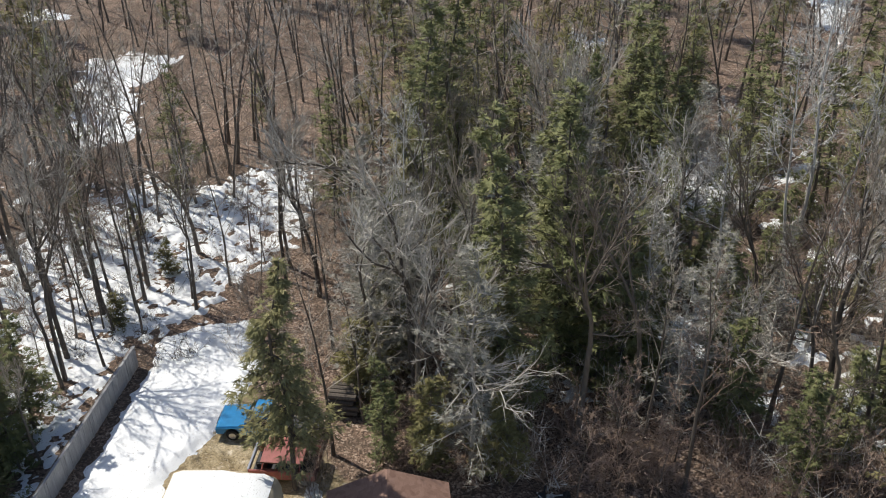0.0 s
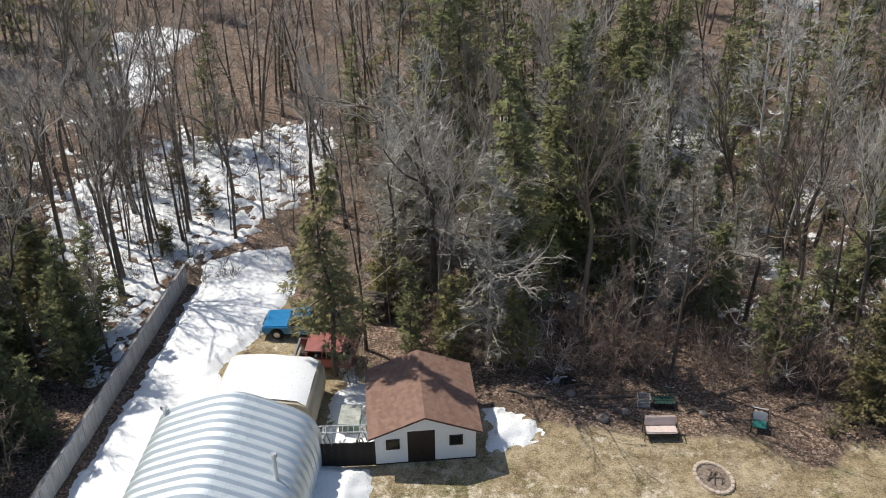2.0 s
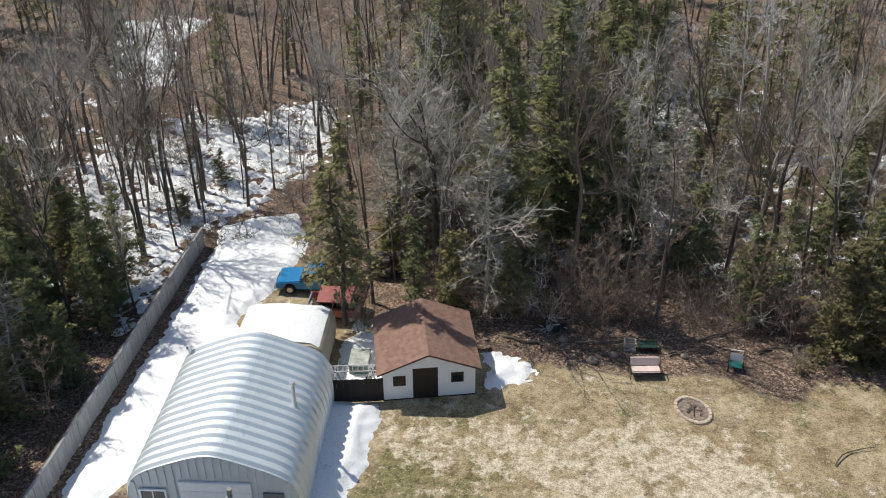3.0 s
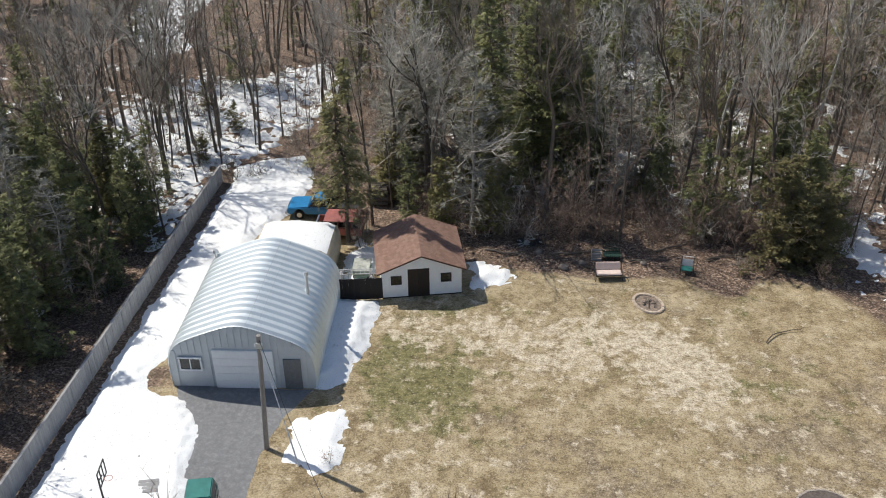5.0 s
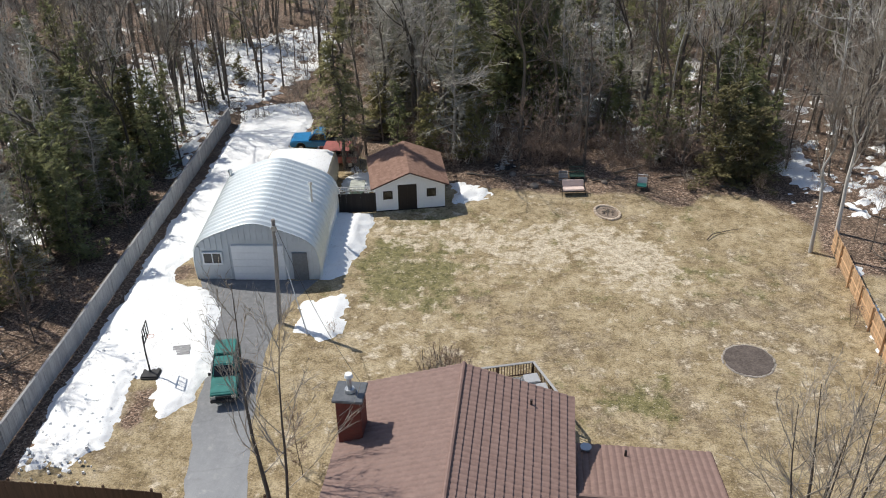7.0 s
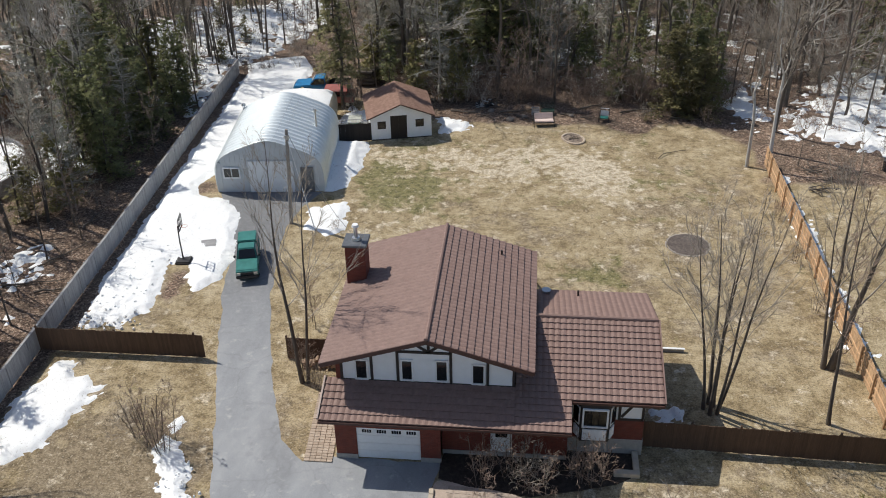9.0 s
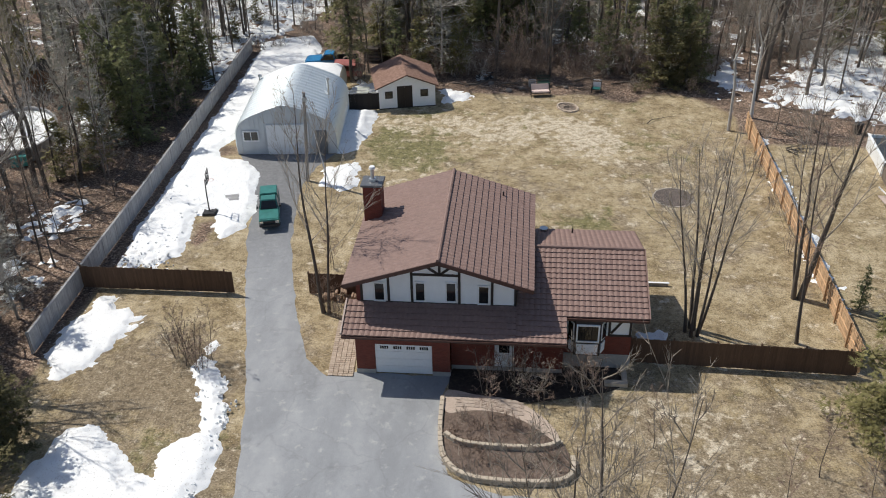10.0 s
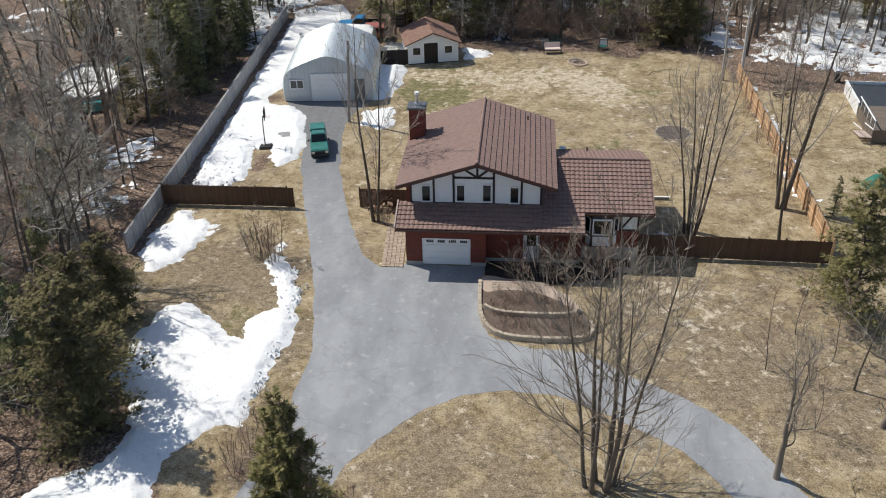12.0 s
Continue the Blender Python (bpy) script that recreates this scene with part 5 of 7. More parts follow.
def scatter(n, x0, x1, y0, y1, kinds, gap, keep_out=(), low=False, size=1.0):
    """Trees at random with a least gap."""
    placed, tries = [], 0
    while len(placed) < n and tries < n * 40:
        tries += 1
        x, y = rng.uniform(x0, x1), rng.uniform(y0, y1)
        if any(math.hypot(x - a, y - b) < gap for a, b in placed) or any(a < x < c and b < y < d for a, b, c, d in (*keep_out, *OPEN)):
            continue
        placed.append((x, y))
        kind = rng.choice(kinds)
        tall = FULL[kind] * rng.uniform(0.75, 1.15)
        if low and x < -24:
            tall = min(tall, (-23.0 - x) / 0.72 * (1.0 if LABELS[kind][1] == "conifer" else 1.5))
            if tall < 3:
                continue
        if (y > 66 or x > 36 or x < -43) and kind not in ("birch", "hemlock", "farfir", "fargold"):
            deep.append((x, y))
            continue
        plant(kind, x, y, tall * size, rng)


mixed = ["maple"] * 8 + ["slim"] * 8 + ["hemlock", "cedar", "cedar", "gold", "oak", "oak", "oak", "birch", "grey", "grey"] + ["sapling"] * 4
greyish = ["maple"] * 8 + ["slim"] * 8 + ["oak"] * 4 + ["birch"] * 3 + ["sapling"] * 5 + ["cedar", "gold", "grey"]
leafy = ["maple"] * 5 + ["slim"] * 7 + ["sapling"] * 4 + ["oak"]
scatter(96, -13, 13, 43, 84, mixed + ["gold", "grey"], 1.6)
scatter(104, 13, 46, 43, 84, greyish, 1.6)
scatter(28, -23, -13, 54, 84, leafy, 1.8)
scatter(96, -45, -26.2, 44, 84, leafy, 1.3, [GLADE])
scatter(62, -48, -26.6, 14, 42, mixed + ["cedar"] * 5 + ["gold"] * 3 + ["sapling"] * 5, 1.8, [(-30, 14, -26, 26), POOL, (-34, 0, -26, 16)], True)
scatter(20, -12, 26, 49, 66, ["cedar", "cedar", "gold", "grey", "spruce"], 2.2, size=0.72)
scatter(4, 8, 24, 43, 49, ["cedar"], 3.0, size=0.8)
scatter(20, -14, 13, 56, 86, ["farfir", "fargold", "cedar", "gold"], 2.6, size=0.85)
scatter(8, -50, -26.6, 46, 84, ["farfir", "gold"], 3.0, [GLADE], size=0.5)
scatter(12, -42, -31, 33, 46, ["cedar", "gold", "grey", "maple"], 2.2, low=True)
scatter(14, -34, -29.5, 16, 33, ["cedar", "grey", "slim", "sapling", "sapling"], 1.8, low=True)
scatter(12, -33, -26.0, 0, 16, ["slim", "slim", "sapling"], 2.2)
scatter(46, -50, -31.5, -12, 15, ["tangle", "tangle", "oak", "maple", "grey", "slim"], 2.0, [POOL])
scatter(16, -9, 24, 39.5, 44, ["slim", "sapling", "sapling", "maple", "sapling"], 1.5)
scatter(52, 25.5, 52, 29, 52, leafy + ["tangle"] * 5, 1.8, [(31, 29, 40, 37)])
scatter(40, -42, -24.5, -34, -8, ["maple", "tangle", "slim", "sapling", "oak", "tangle"], 1.8)
scatter(8, 27, 45, -35, -12, ["slim", "oak", "gold", "sapling"], 3.0)


def join_woods(name, kinds, spots, label):
    """Far trees past counting, joined into one mesh."""
    verts, faces = [], []
    mats = []
    slots = []
    for x, y in spots:
        pair = rng.choice(TREES[rng.choice(kinds)])
        a, s = rng.uniform(0, math.tau), rng.uniform(0.75, 1.15)
        r = np.array([[math.cos(a) * s, -math.sin(a) * s, 0], [math.sin(a) * s, math.cos(a) * s, 0], [0, 0, s]])
        for me in pair:
            if me.materials[0] not in mats:
                mats.append(me.materials[0])
            co = np.empty(len(me.vertices) * 3)
            me.vertices.foreach_get("co", co)
            o = len(verts)
            verts += (co.reshape(-1, 3) @ r.T + np.array([x, y, height(x, y)])).tolist()
            faces += [[o + i for i in p.vertices] for p in me.polygons]
            slots += [mats.index(me.materials[0])] * len(me.polygons)
    me = bpy.data.meshes.new(name)
    me.from_pydata(verts, [], faces)
    for mt in mats:
        me.materials.append(mt)
    me.polygons.foreach_set("material_index", slots)
    tagged(new(name, me), label, "woods", kind="stuff")


def in_view_woods(y0, y1, n, gap, side=0.66):
    """Places for far trees, within the wedge of woods that opens to the north."""
    out, tries = [], 0
    while len(out) < n and tries < n * 30:
        tries += 1
        y = rng.uniform(y0, y1)
        x = rng.uniform(-side * y - 4, side * y - 6)
        if -53 < x < -31 and 72 < y < 100:
            continue
        if all(math.hypot(x - a, y - b) > gap for a, b in out):
            out.append((x, y))
    return out


spots = in_view_woods(84, 134, 280, 2.4)
spots += deep + [(rng.uniform(-70, -46), rng.uniform(38, 84)) for _ in range(24)]
spots += [(rng.uniform(30, 60), rng.uniform(48, 84)) for _ in range(40)]
join_woods("far_woods", ["far"] * 12 + ["farfir"] + ["fargold"], spots, "bare trees and conifers far back in the woods")

join_woods("conifer_stand", ["farfir", "fargold"], [(rng.uniform(-70, -56), rng.uniform(70, 96)) for _ in range(9)], "dense dark conifers at the back of the woods")

join_woods("conifer_stand", ["farfir"], [(rng.uniform(-8, 32), rng.uniform(67, 86)) for _ in range(18)], "scattered olive conifers deep in the woods")

# undergrowth
for label, mat, x0, x1, y0, y1, n, h in (
    ("tangled reddish brush along the forest edge", "redtwig", -9, 24, 40.2, 46, 140, 3.4),
    ("grey brush under the trees", "twig", -22, 46, 45, 84, 340, 3.4),
    ("grey brush among bare trunks", "twig", -50, -33, -12, 16, 110, 2.4),
    ("grey brush beyond the grey fence", "twig", -50, -26.8, 16, 80, 170, 2.0),
    ("grey thickets at the corner of the woods", "twig", 16, 52, 42, 82, 190, 3.0),
    ("pale arching brush at the forest edge", "greytwig", -8, 24, 40.2, 48, 45, 4.0),
    ("dark low brush standing in the snow", "bark", -42, -22, 46, 76, 120, 1.5),
    ("brown thickets deep in the woods", "redtwig", -16, 44, 56, 84, 260, 3.4),
    ("grey brush far back in the woods", "twig", -60, 56, 84, 128, 420, 4.2),
    ("brush on the shaded side of the driveway", "twig", -40, -25, -34, -8, 90, 2.0),
    ("low brush beyond the cedar fence", "redtwig", 25, 46, 36, 46, 60, 1.6),
):
    patches = [brush_mesh(200 + i, h, 8, None) for i in range(6)]
    big = Geo()
    for _ in range(n):
        x, y = rng.uniform(x0, x1), rng.uniform(y0, y1)
        src = rng.choice(patches)
        o, a, s = len(big.v), rng.uniform(0, math.tau), rng.uniform(0.5, 1.2)
        ca, sa, z = math.cos(a) * s, math.sin(a) * s, height(x, y) - 0.05
        big.v += [(x + vx * ca - vy * sa, y + vx * sa + vy * ca, z + vz * s) for vx, vy, vz in src.v]
        big.f += [tuple(o + i for i in f) for f in src.f]
    tagged(new("brush", big.mesh("brush", M[mat])), label, "brush", kind="stuff")


# ---- things in the yard ----
def soft(geo, r, mat, name="body"):
    """A mesh with its sharp edges rounded."""
    bm = bmesh.new()
    vs = [bm.verts.new(v) for v in geo.v]
    for f in geo.f:
        bm.faces.new([vs[i] for i in f])
    bmesh.ops.recalc_face_normals(bm, faces=bm.faces[:])
    bmesh.ops.bevel(bm, geom=[e for e in bm.edges if e.calc_face_angle(0) > 0.5], offset=r, segments=2, affect="EDGES", clamp_overlap=True)
    me = bpy.data.meshes.new(name)
    bm.to_mesh(me)
    bm.free()
    me.materials.append(mat)
    return me


def frustum(x0, x1, w0, z0, x2, x3, w1, z1):
    """A cab-like block: a lower rectangle x0..x1, an upper one x2..x3."""
    g = Geo()
    g.v = [(x0, -w0, z0), (x1, -w0, z0), (x1, w0, z0), (x0, w0, z0), (x2, -w1, z1), (x3, -w1, z1), (x3, w1, z1), (x2, w1, z1)]
    g.f = [(3, 2, 1, 0), (4, 5, 6, 7), (0, 1, 5, 4), (1, 2, 6, 5), (2, 3, 7, 6), (3, 0, 4, 7)]
    return g


def pane_on(g, i, inset, push):
    """A pane laid on face i of a block, set in from its edges."""
    p = [Vector(g.v[k]) for k in g.f[i]]
    n = (p[1] - p[0]).cross(p[2] - p[1]).normalized()
    c = sum(p, Vector()) / 4
    if n.dot(c - sum((Vector(v) for v in g.v), Vector()) / 8) < 0:
        n = -n
    o = Geo()
    q = [v.lerp(c, inset) for v in p]
    o.v = [tuple(v + n * push) for v in q] + [tuple(v - n * 0.02) for v in q]
    o.f = [(0, 1, 2, 3), (7, 6, 5, 4), (0, 4, 5, 1), (1, 5, 6, 2), (2, 6, 7, 3), (3, 7, 4, 0)]
    return o


RUBBER = simple("rubber", (0.02, 0.02, 0.02), 0.85)
CHROME = simple("dull_chrome", (0.55, 0.55, 0.56), 0.3, 0.9, vary=0.1)
LAMP = simple("lamp_lens", (0.75, 0.72, 0.62), 0.2, vary=0.05)
DARK = simple("dark_plastic", (0.03, 0.03, 0.032), 0.6)


def paint(name, c, rust=0.0):
    m = Mat(name, 0.28)
    col = m.ramp(m.noise(2.0, 4), (0.3, tuple(v * 0.8 for v in c)), (0.7, tuple(min(1, v * 1.15) for v in c)))
    if rust:
        col = m.mix(m.ramp(m.noise(2.6, 6, 0.75), (0.52, 0.0), (0.62, rust)), col, (0.14, 0.06, 0.035))
        m.b.inputs["Roughness"].default_value = 0.6
    m.color(col)
    return m.m


def pickup(m, mat, label, cap=False, bed_mat=None, hood=True, L=5.3, W=0.9):
    """A pickup truck, its front towards -x."""
    t = thing("pickup_truck", m, label, "pickup truck")

    def arch(cx):
        return [(cx + 0.43 * math.cos(a), 0.42 + 0.43 * math.sin(a)) for a in np.linspace(math.pi, 0, 9)]
    zt = 1.06
    low = [(0.05, 0.42)] + arch(0.95) + [(3.2, 0.42), (3.2, zt), (1.75, zt)]
    low += [(1.6, zt), (0.15, zt - 0.1), (0.0, zt - 0.22)] if hood else [(1.6, zt), (1.55, 0.75), (0.15, 0.72), (0.0, 0.78)]
    body = part("body", soft(Geo().front(low, -W, W), 0.07, mat), None, t)
    if not hood:
        for s in (-1, 1):
            part("fender", soft(Geo().box(0.02, s * W - 0.13 * (s > 0), 0.75, 1.6, s * W + 0.13 * (s < 0), zt), 0.03, mat), None, t)
        part("engine", soft(Geo().box(0.5, -0.35, 0.6, 1.35, 0.35, 0.98), 0.06, DARK), None, t)
        part("cross_bar", Geo().box(0.0, -W, 0.98, 0.1, W, 1.06), CHROME, t, "bare radiator bar")
    bm = bed_mat or mat
    side = [(3.24, 0.5)] + [(3.3, 0.42)] + arch(4.15) + [(L, 0.42), (L, zt), (3.24, zt)]
    for s in (-1, 1):
        part("bed_side", soft(Geo().front(side, s * W, s * (W - 0.07)), 0.02, bm), None, t)
    part("tailgate", soft(Geo().box(L - 0.06, -W + 0.08, 0.5, L + 0.01, W - 0.08, zt), 0.02, bm), None, t)
    part("bed_floor", Geo().box(3.24, -W + 0.07, 0.5, L - 0.06, W - 0.07, 0.56), DARK, t)
    part("bed_front", Geo().box(3.24, -W + 0.07, 0.56, 3.3, W - 0.07, zt), bm, t)
    g = frustum(1.6, 3.2, W - 0.03, zt, 2.1, 3.1, W - 0.17, 1.64)
    cab = part("cab", soft(g, 0.1, mat), None, t)
    for i, name in ((5, "windshield"), (3, "rear_window"), (2, "side_window"), (4, "side_window")):
        part(name, pane_on(g, i, 0.16, 0.012), M["glass"], cab, "dark glass")
    if cap:
        g = frustum(3.24, L, W - 0.03, zt + 0.005, 3.26, L - 0.2, W - 0.14, 1.66)
        c = part("bed_cap", soft(g, 0.05, mat), None, t, "fibreglass bed cap")
        for i in (2, 3, 4):
            part("cap_window", pane_on(g, i, 0.2, 0.012), M["glass"], c)
    for x in (0.95, 4.15):
        for s in (-1, 1):
            w = part("wheel", Geo().tube([(x, s * W, 0.36), (x, s * (W - 0.04), 0.36), (x, s * (W - 0.2), 0.36), (x, s * (W - 0.24), 0.36)], [0.31, 0.36, 0.36, 0.31], 18), RUBBER, t, "black tyre")
            part("rim", Geo().tube([(x, s * (W + 0.012), 0.36), (x, s * (W - 0.06), 0.36)], [0.2, 0.2], 14), CHROME, w)
    part("front_bumper", soft(Geo().box(-0.14, -W, 0.42, 0.02, W, 0.62), 0.03, DARK if cap else CHROME), None, t)
    part("rear_bumper", soft(Geo().box(L, -W, 0.42, L + 0.14, W, 0.58), 0.03, CHROME), None, t)
    part("grille", Geo().box(-0.02, -0.5, 0.64, 0.01, 0.5, 0.82), DARK, t)
    for s in (-1, 1):
        part("headlight", Geo().box(-0.025, s * 0.68 - 0.15, 0.64, 0.02, s * 0.68 + 0.15, 0.82), LAMP, t)
        part("mirror", soft(Geo().box(1.75, s * (W + 0.02), zt + 0.05, 1.86, s * (W + 0.2), zt + 0.22), 0.02, DARK), None, t)
    return t


pickup(pose(-13.55, 8.8, 0.045, 0, 0, 104) @ Matrix.Diagonal((0.88, 0.84, 0.98, 1)), paint("teal_green_paint", (0.05, 0.205, 0.18)), "teal green pickup truck with bed cap parked on asphalt", cap=True, L=5.0, W=0.88)
pickup(pose(-18.3, 42.7, 0, 0, 0, 4), paint("blue_paint", (0.02, 0.21, 0.46)), "old blue pickup truck with dark bed beside the snow", bed_mat=paint("rusty_dark_bed", (0.05, 0.045, 0.04), 0.6), L=5.5, W=0.98)


def old_jeep():
    """A rusting off-roader without its hood and windscreen, its front towards -x."""
    t = thing("off_road_vehicle", pose(-15.35, 39.8, 0, 0, 0, 3), "rusty red off-road vehicle with its hood missing under bare brush", "vehicle")
    red, rust = paint("faded_red_paint", (0.36, 0.115, 0.10), 0.35), paint("rusty_red_bed", (0.12, 0.05, 0.04), 0.9)
    W = 1.0
    for s in (-1, 1):
        part("side_panel", soft(Geo().box(0.0, s * W - 0.05, 0.5, 3.5, s * W + 0.05, 1.08), 0.03, red), None, t)
        part("door_sill", soft(Geo().box(0.75, s * (W - 0.06) - 0.02, 1.05, 2.75, s * (W - 0.06) + 0.02, 1.16), 0.01, rust), None, t)
        for x in (0.75, 1.7, 2.7):
            part("pillar", Geo().beam((x, s * (W - 0.06), 1.08), (x + 0.08, s * (W - 0.14), 1.6), 0.06, 0.06), red, t)
    part("front_bar", soft(Geo().box(-0.06, -W, 0.86, 0.06, W, 1.1), 0.02, CHROME), None, t, "bare radiator bar")
    part("bulkhead", Geo().box(0.68, -W + 0.06, 0.5, 0.74, W - 0.06, 1.1), rust, t)
    part("engine", soft(Geo().box(0.2, -0.3, 0.5, 0.62, 0.3, 0.86), 0.05, DARK), None, t)
    part("floor_pan", Geo().box(0.06, -W + 0.05, 0.42, 3.5, W - 0.05, 0.5), DARK, t)
    part("tailgate", soft(Geo().box(3.44, -W + 0.05, 0.5, 3.52, W - 0.05, 1.08), 0.02, rust), None, t)
    for y in (-0.45, 0.45):
        part("seat", soft(Geo().box(1.1, y - 0.28, 0.5, 1.65, y + 0.28, 0.8).box(1.6, y - 0.28, 0.8, 1.75, y + 0.28, 1.3), 0.04, DARK), None, t)
    roof = [(0.7 + 2.2 * i / 8, -0.95 + 1.9 * j / 6, 1.62 + 0.07 * math.sin(math.pi * j / 6)) for j in range(7) for i in range(9)]
    g = Geo().grid(roof, 9)
    g.grid([(x, y, z - 0.05) for x, y, z in roof], 9)
    part("roof", g, red, t, "faded red roof sheet", smooth=True)
    part("roof_edge", Geo().box(0.7, -0.96, 1.55, 2.9, -0.92, 1.62).box(0.7, 0.92, 1.55, 2.9, 0.96, 1.62), rust, t)
    for x in (0.55, 2.9):
        for s in (-1, 1):
            w = part("wheel", Geo().tube([(x, s * (W + 0.02), 0.37), (x, s * (W - 0.03), 0.37), (x, s * (W - 0.2), 0.37)], [0.31, 0.37, 0.37], 18), RUBBER, t, "black tyre")
            part("rim", Geo().tube([(x, s * (W + 0.03), 0.37), (x, s * (W - 0.05), 0.37)], [0.19, 0.19], 12), CHROME, w)


old_jeep()


def utility_pole():
    p = thing("utility_pole", pose(-12.6, 17.0, 0), "grey wooden utility pole beside the driveway", "utility pole")
    part("pole", Geo().tube([(0, 0, -0.4), (0.25, 0, 3.8), (0.45, 0, 7.6)], [0.15, 0.13, 0.11], 10), bark("grey_pole", (0.16, 0.145, 0.13), (0.34, 0.32, 0.30), 12), p)
    part("bracket", Geo().box(0.32, -0.2, 6.9, 0.62, -0.05, 7.2), M["galv"], p)
    part("guy_wire", Geo().tube([(0.42, 0, 7.0), (2.1, -1.1, 0.0)], [0.03, 0.03], 5), M["white"], p, "taut pale guy wire")
    part("wire_guard", Geo().tube([(1.6, -0.77, 2.1), (2.1, -1.1, 0.0)], [0.045, 0.045], 6), M["white"], p, "white guy wire guard")
    pts = [Vector((0.45, 0, 7.4)).lerp(Vector((8.9, -13.6, 5.8)), k / 12) - Vector((0, 0, 1.1 * math.sin(math.pi * k / 12))) for k in range(13)]
    part("service_cable", Geo().tube(pts, [0.014] * 13, 4), DARK, p)
    for x, z in ((0.25, 7.0), (0.62, 7.1)):
        part("insulator", Geo().tube([(x, -0.12, z), (x, -0.12, z + 0.14)], [0.05, 0.03], 8), M["white"], p)


def basketball_hoop():
    h = thing("basketball_hoop", pose(-18.9, 11.3, 0.1, 0, 0, 100) @ Matrix.Diagonal((0.85, 0.85, 0.95, 1)), "portable basketball hoop with an empty backboard frame on snow", "basketball hoop")
    part("base", soft(Geo().prism([(-0.7, -0.6), (0.3, -0.75), (0.8, 0.1), (0.4, 0.55), (-0.65, 0.6)], -0.25, 0.1), 0.08, DARK), None, h)
    part("pole", Geo().tube([(0, 0, 0.1), (-0.1, 0, 1.6), (-0.3, -0.1, 3.0)], [0.06, 0.055, 0.05], 8), DARK, h)
    for z in (2.7, 3.6):
        part("frame_bar", Geo().box(-0.75, -0.32, z, 0.55, -0.26, z + 0.06), DARK, h)
    for x in (-0.75, -0.35, 0.08, 0.5):
        part("frame_bar", Geo().box(x, -0.32, 2.7, x + 0.05, -0.26, 3.66), DARK, h)
    n = 14
    ring = [(-0.1 + 0.23 * math.cos(k * math.tau / n), -0.6 + 0.23 * math.sin(k * math.tau / n), 2.85) for k in range(n + 1)]
    part("rim", Geo().tube(ring, [0.015] * (n + 1), 5, cap=False), simple("orange_rim", (0.45, 0.09, 0.03), 0.5), h)
    part("strut", Geo().beam((-0.25, -0.08, 2.8), (-0.1, -0.3, 3.1), 0.05, 0.05), DARK, h)


utility_pole()
basketball_hoop()

BEIGE = simple("beige_tarpaulin", (0.55, 0.47, 0.34), 0.7, vary=0.12, scale=2, bump=0.1)


def tarp_shelter():
    s = thing("tarp_shelter", pose(-15.5, 33.1, 0, 0, 0, 4), "beige tarpaulin shelter with snow on its roof", "shelter")
    prof = [(2.7, 0.0), (2.85, 1.0), (2.8, 1.75), (2.62, 2.2), (2.1, 2.42), (0.9, 2.52), (0, 2.55)]
    prof = prof + [(-x, z) for x, z in reversed(prof[:-1])]
    rng2 = random.Random(3)
    pts = [(x + rng2.uniform(-0.03, 0.03), 0.45 * j, z + (0.05 if j % 2 else 0.0) + rng2.uniform(-0.02, 0.02)) for j in range(10) for x, z in prof]
    part("cover", Geo().grid(pts, len(prof)), BEIGE, s, "sagging beige cover", smooth=True)
    for y in (0.02, 4.03):
        part("end_panel", Geo().front(prof, y - 0.015, y + 0.015), BEIGE, s)
    top = [(x * 0.97, 0.345 * j + 0.16 + 0.12 * fbm(x, j * 0.4, 0.9, 2.0), z + 0.1 + 0.05 * fbm(x, j * 0.4, 1.2, 9.0)) for j in range(12) for x, z in prof[3:-3]]
    part("snow_cap", Geo().grid(top, len(prof) - 6), M["snow"], s, "melting snow on the roof", smooth=True)


def ladder(m, length, label):
    l = thing("ladder", m, label, "ladder")
    for y in (0, 0.4):
        part("rail", Geo().box(0, y - 0.015, -0.035, length, y + 0.015, 0.035), M["galv"], l)
    for k in range(int(length / 0.3)):
        part("rung", Geo().tube([(0.15 + 0.3 * k, 0, 0), (0.15 + 0.3 * k, 0.4, 0)], [0.016, 0.016], 6), M["galv"], l)


tarp_shelter()
ladder(pose(-12.5, 32.4, 1.25, 20, 0, 10), 3.4, "long aluminium ladder lying on trestles")
ladder(pose(-11.4, 31.9, 0.12, 25, -28, 95), 2.0, "short aluminium ladder leaning on scrap")


def trestle(x, y):
    t = thing("trestle", pose(x, y, 0, 0, 0, 10), "grey wooden trestle standing in snow", "trestle", "ladder trestles")
    part("beam", Geo().box(-0.05, -0.45, 1.1, 0.05, 0.55, 1.2), M["greyfence"], t)
    for sx in (-1, 1):
        for y2 in (-0.35, 0.45):
            part("leg", Geo().beam((sx * 0.3, y2, 0), (sx * 0.03, y2, 1.12), 0.06, 0.06), M["greyfence"], t)


trestle(-11.9, 32.55)
trestle(-9.9, 32.9)
bx = thing("tool_chest", pose(-10.9, 34.6, 0.15, 0, 0, 5), "faded green and rust coloured chest in snow", "chest")
part("body", bevelled(-0.55, -0.8, 0, 0.55, 0.8, 0.6, 0.03, paint("faded_green", (0.20, 0.30, 0.24), 0.8)), None, bx)
part("lid", bevelled(-0.6, -0.85, 0.6, 0.6, 0.85, 0.68, 0.03, simple("rust_streaked_lid", (0.40, 0.42, 0.38), 0.7, vary=0.6, scale=3)), None, bx, "rust streaked lid")

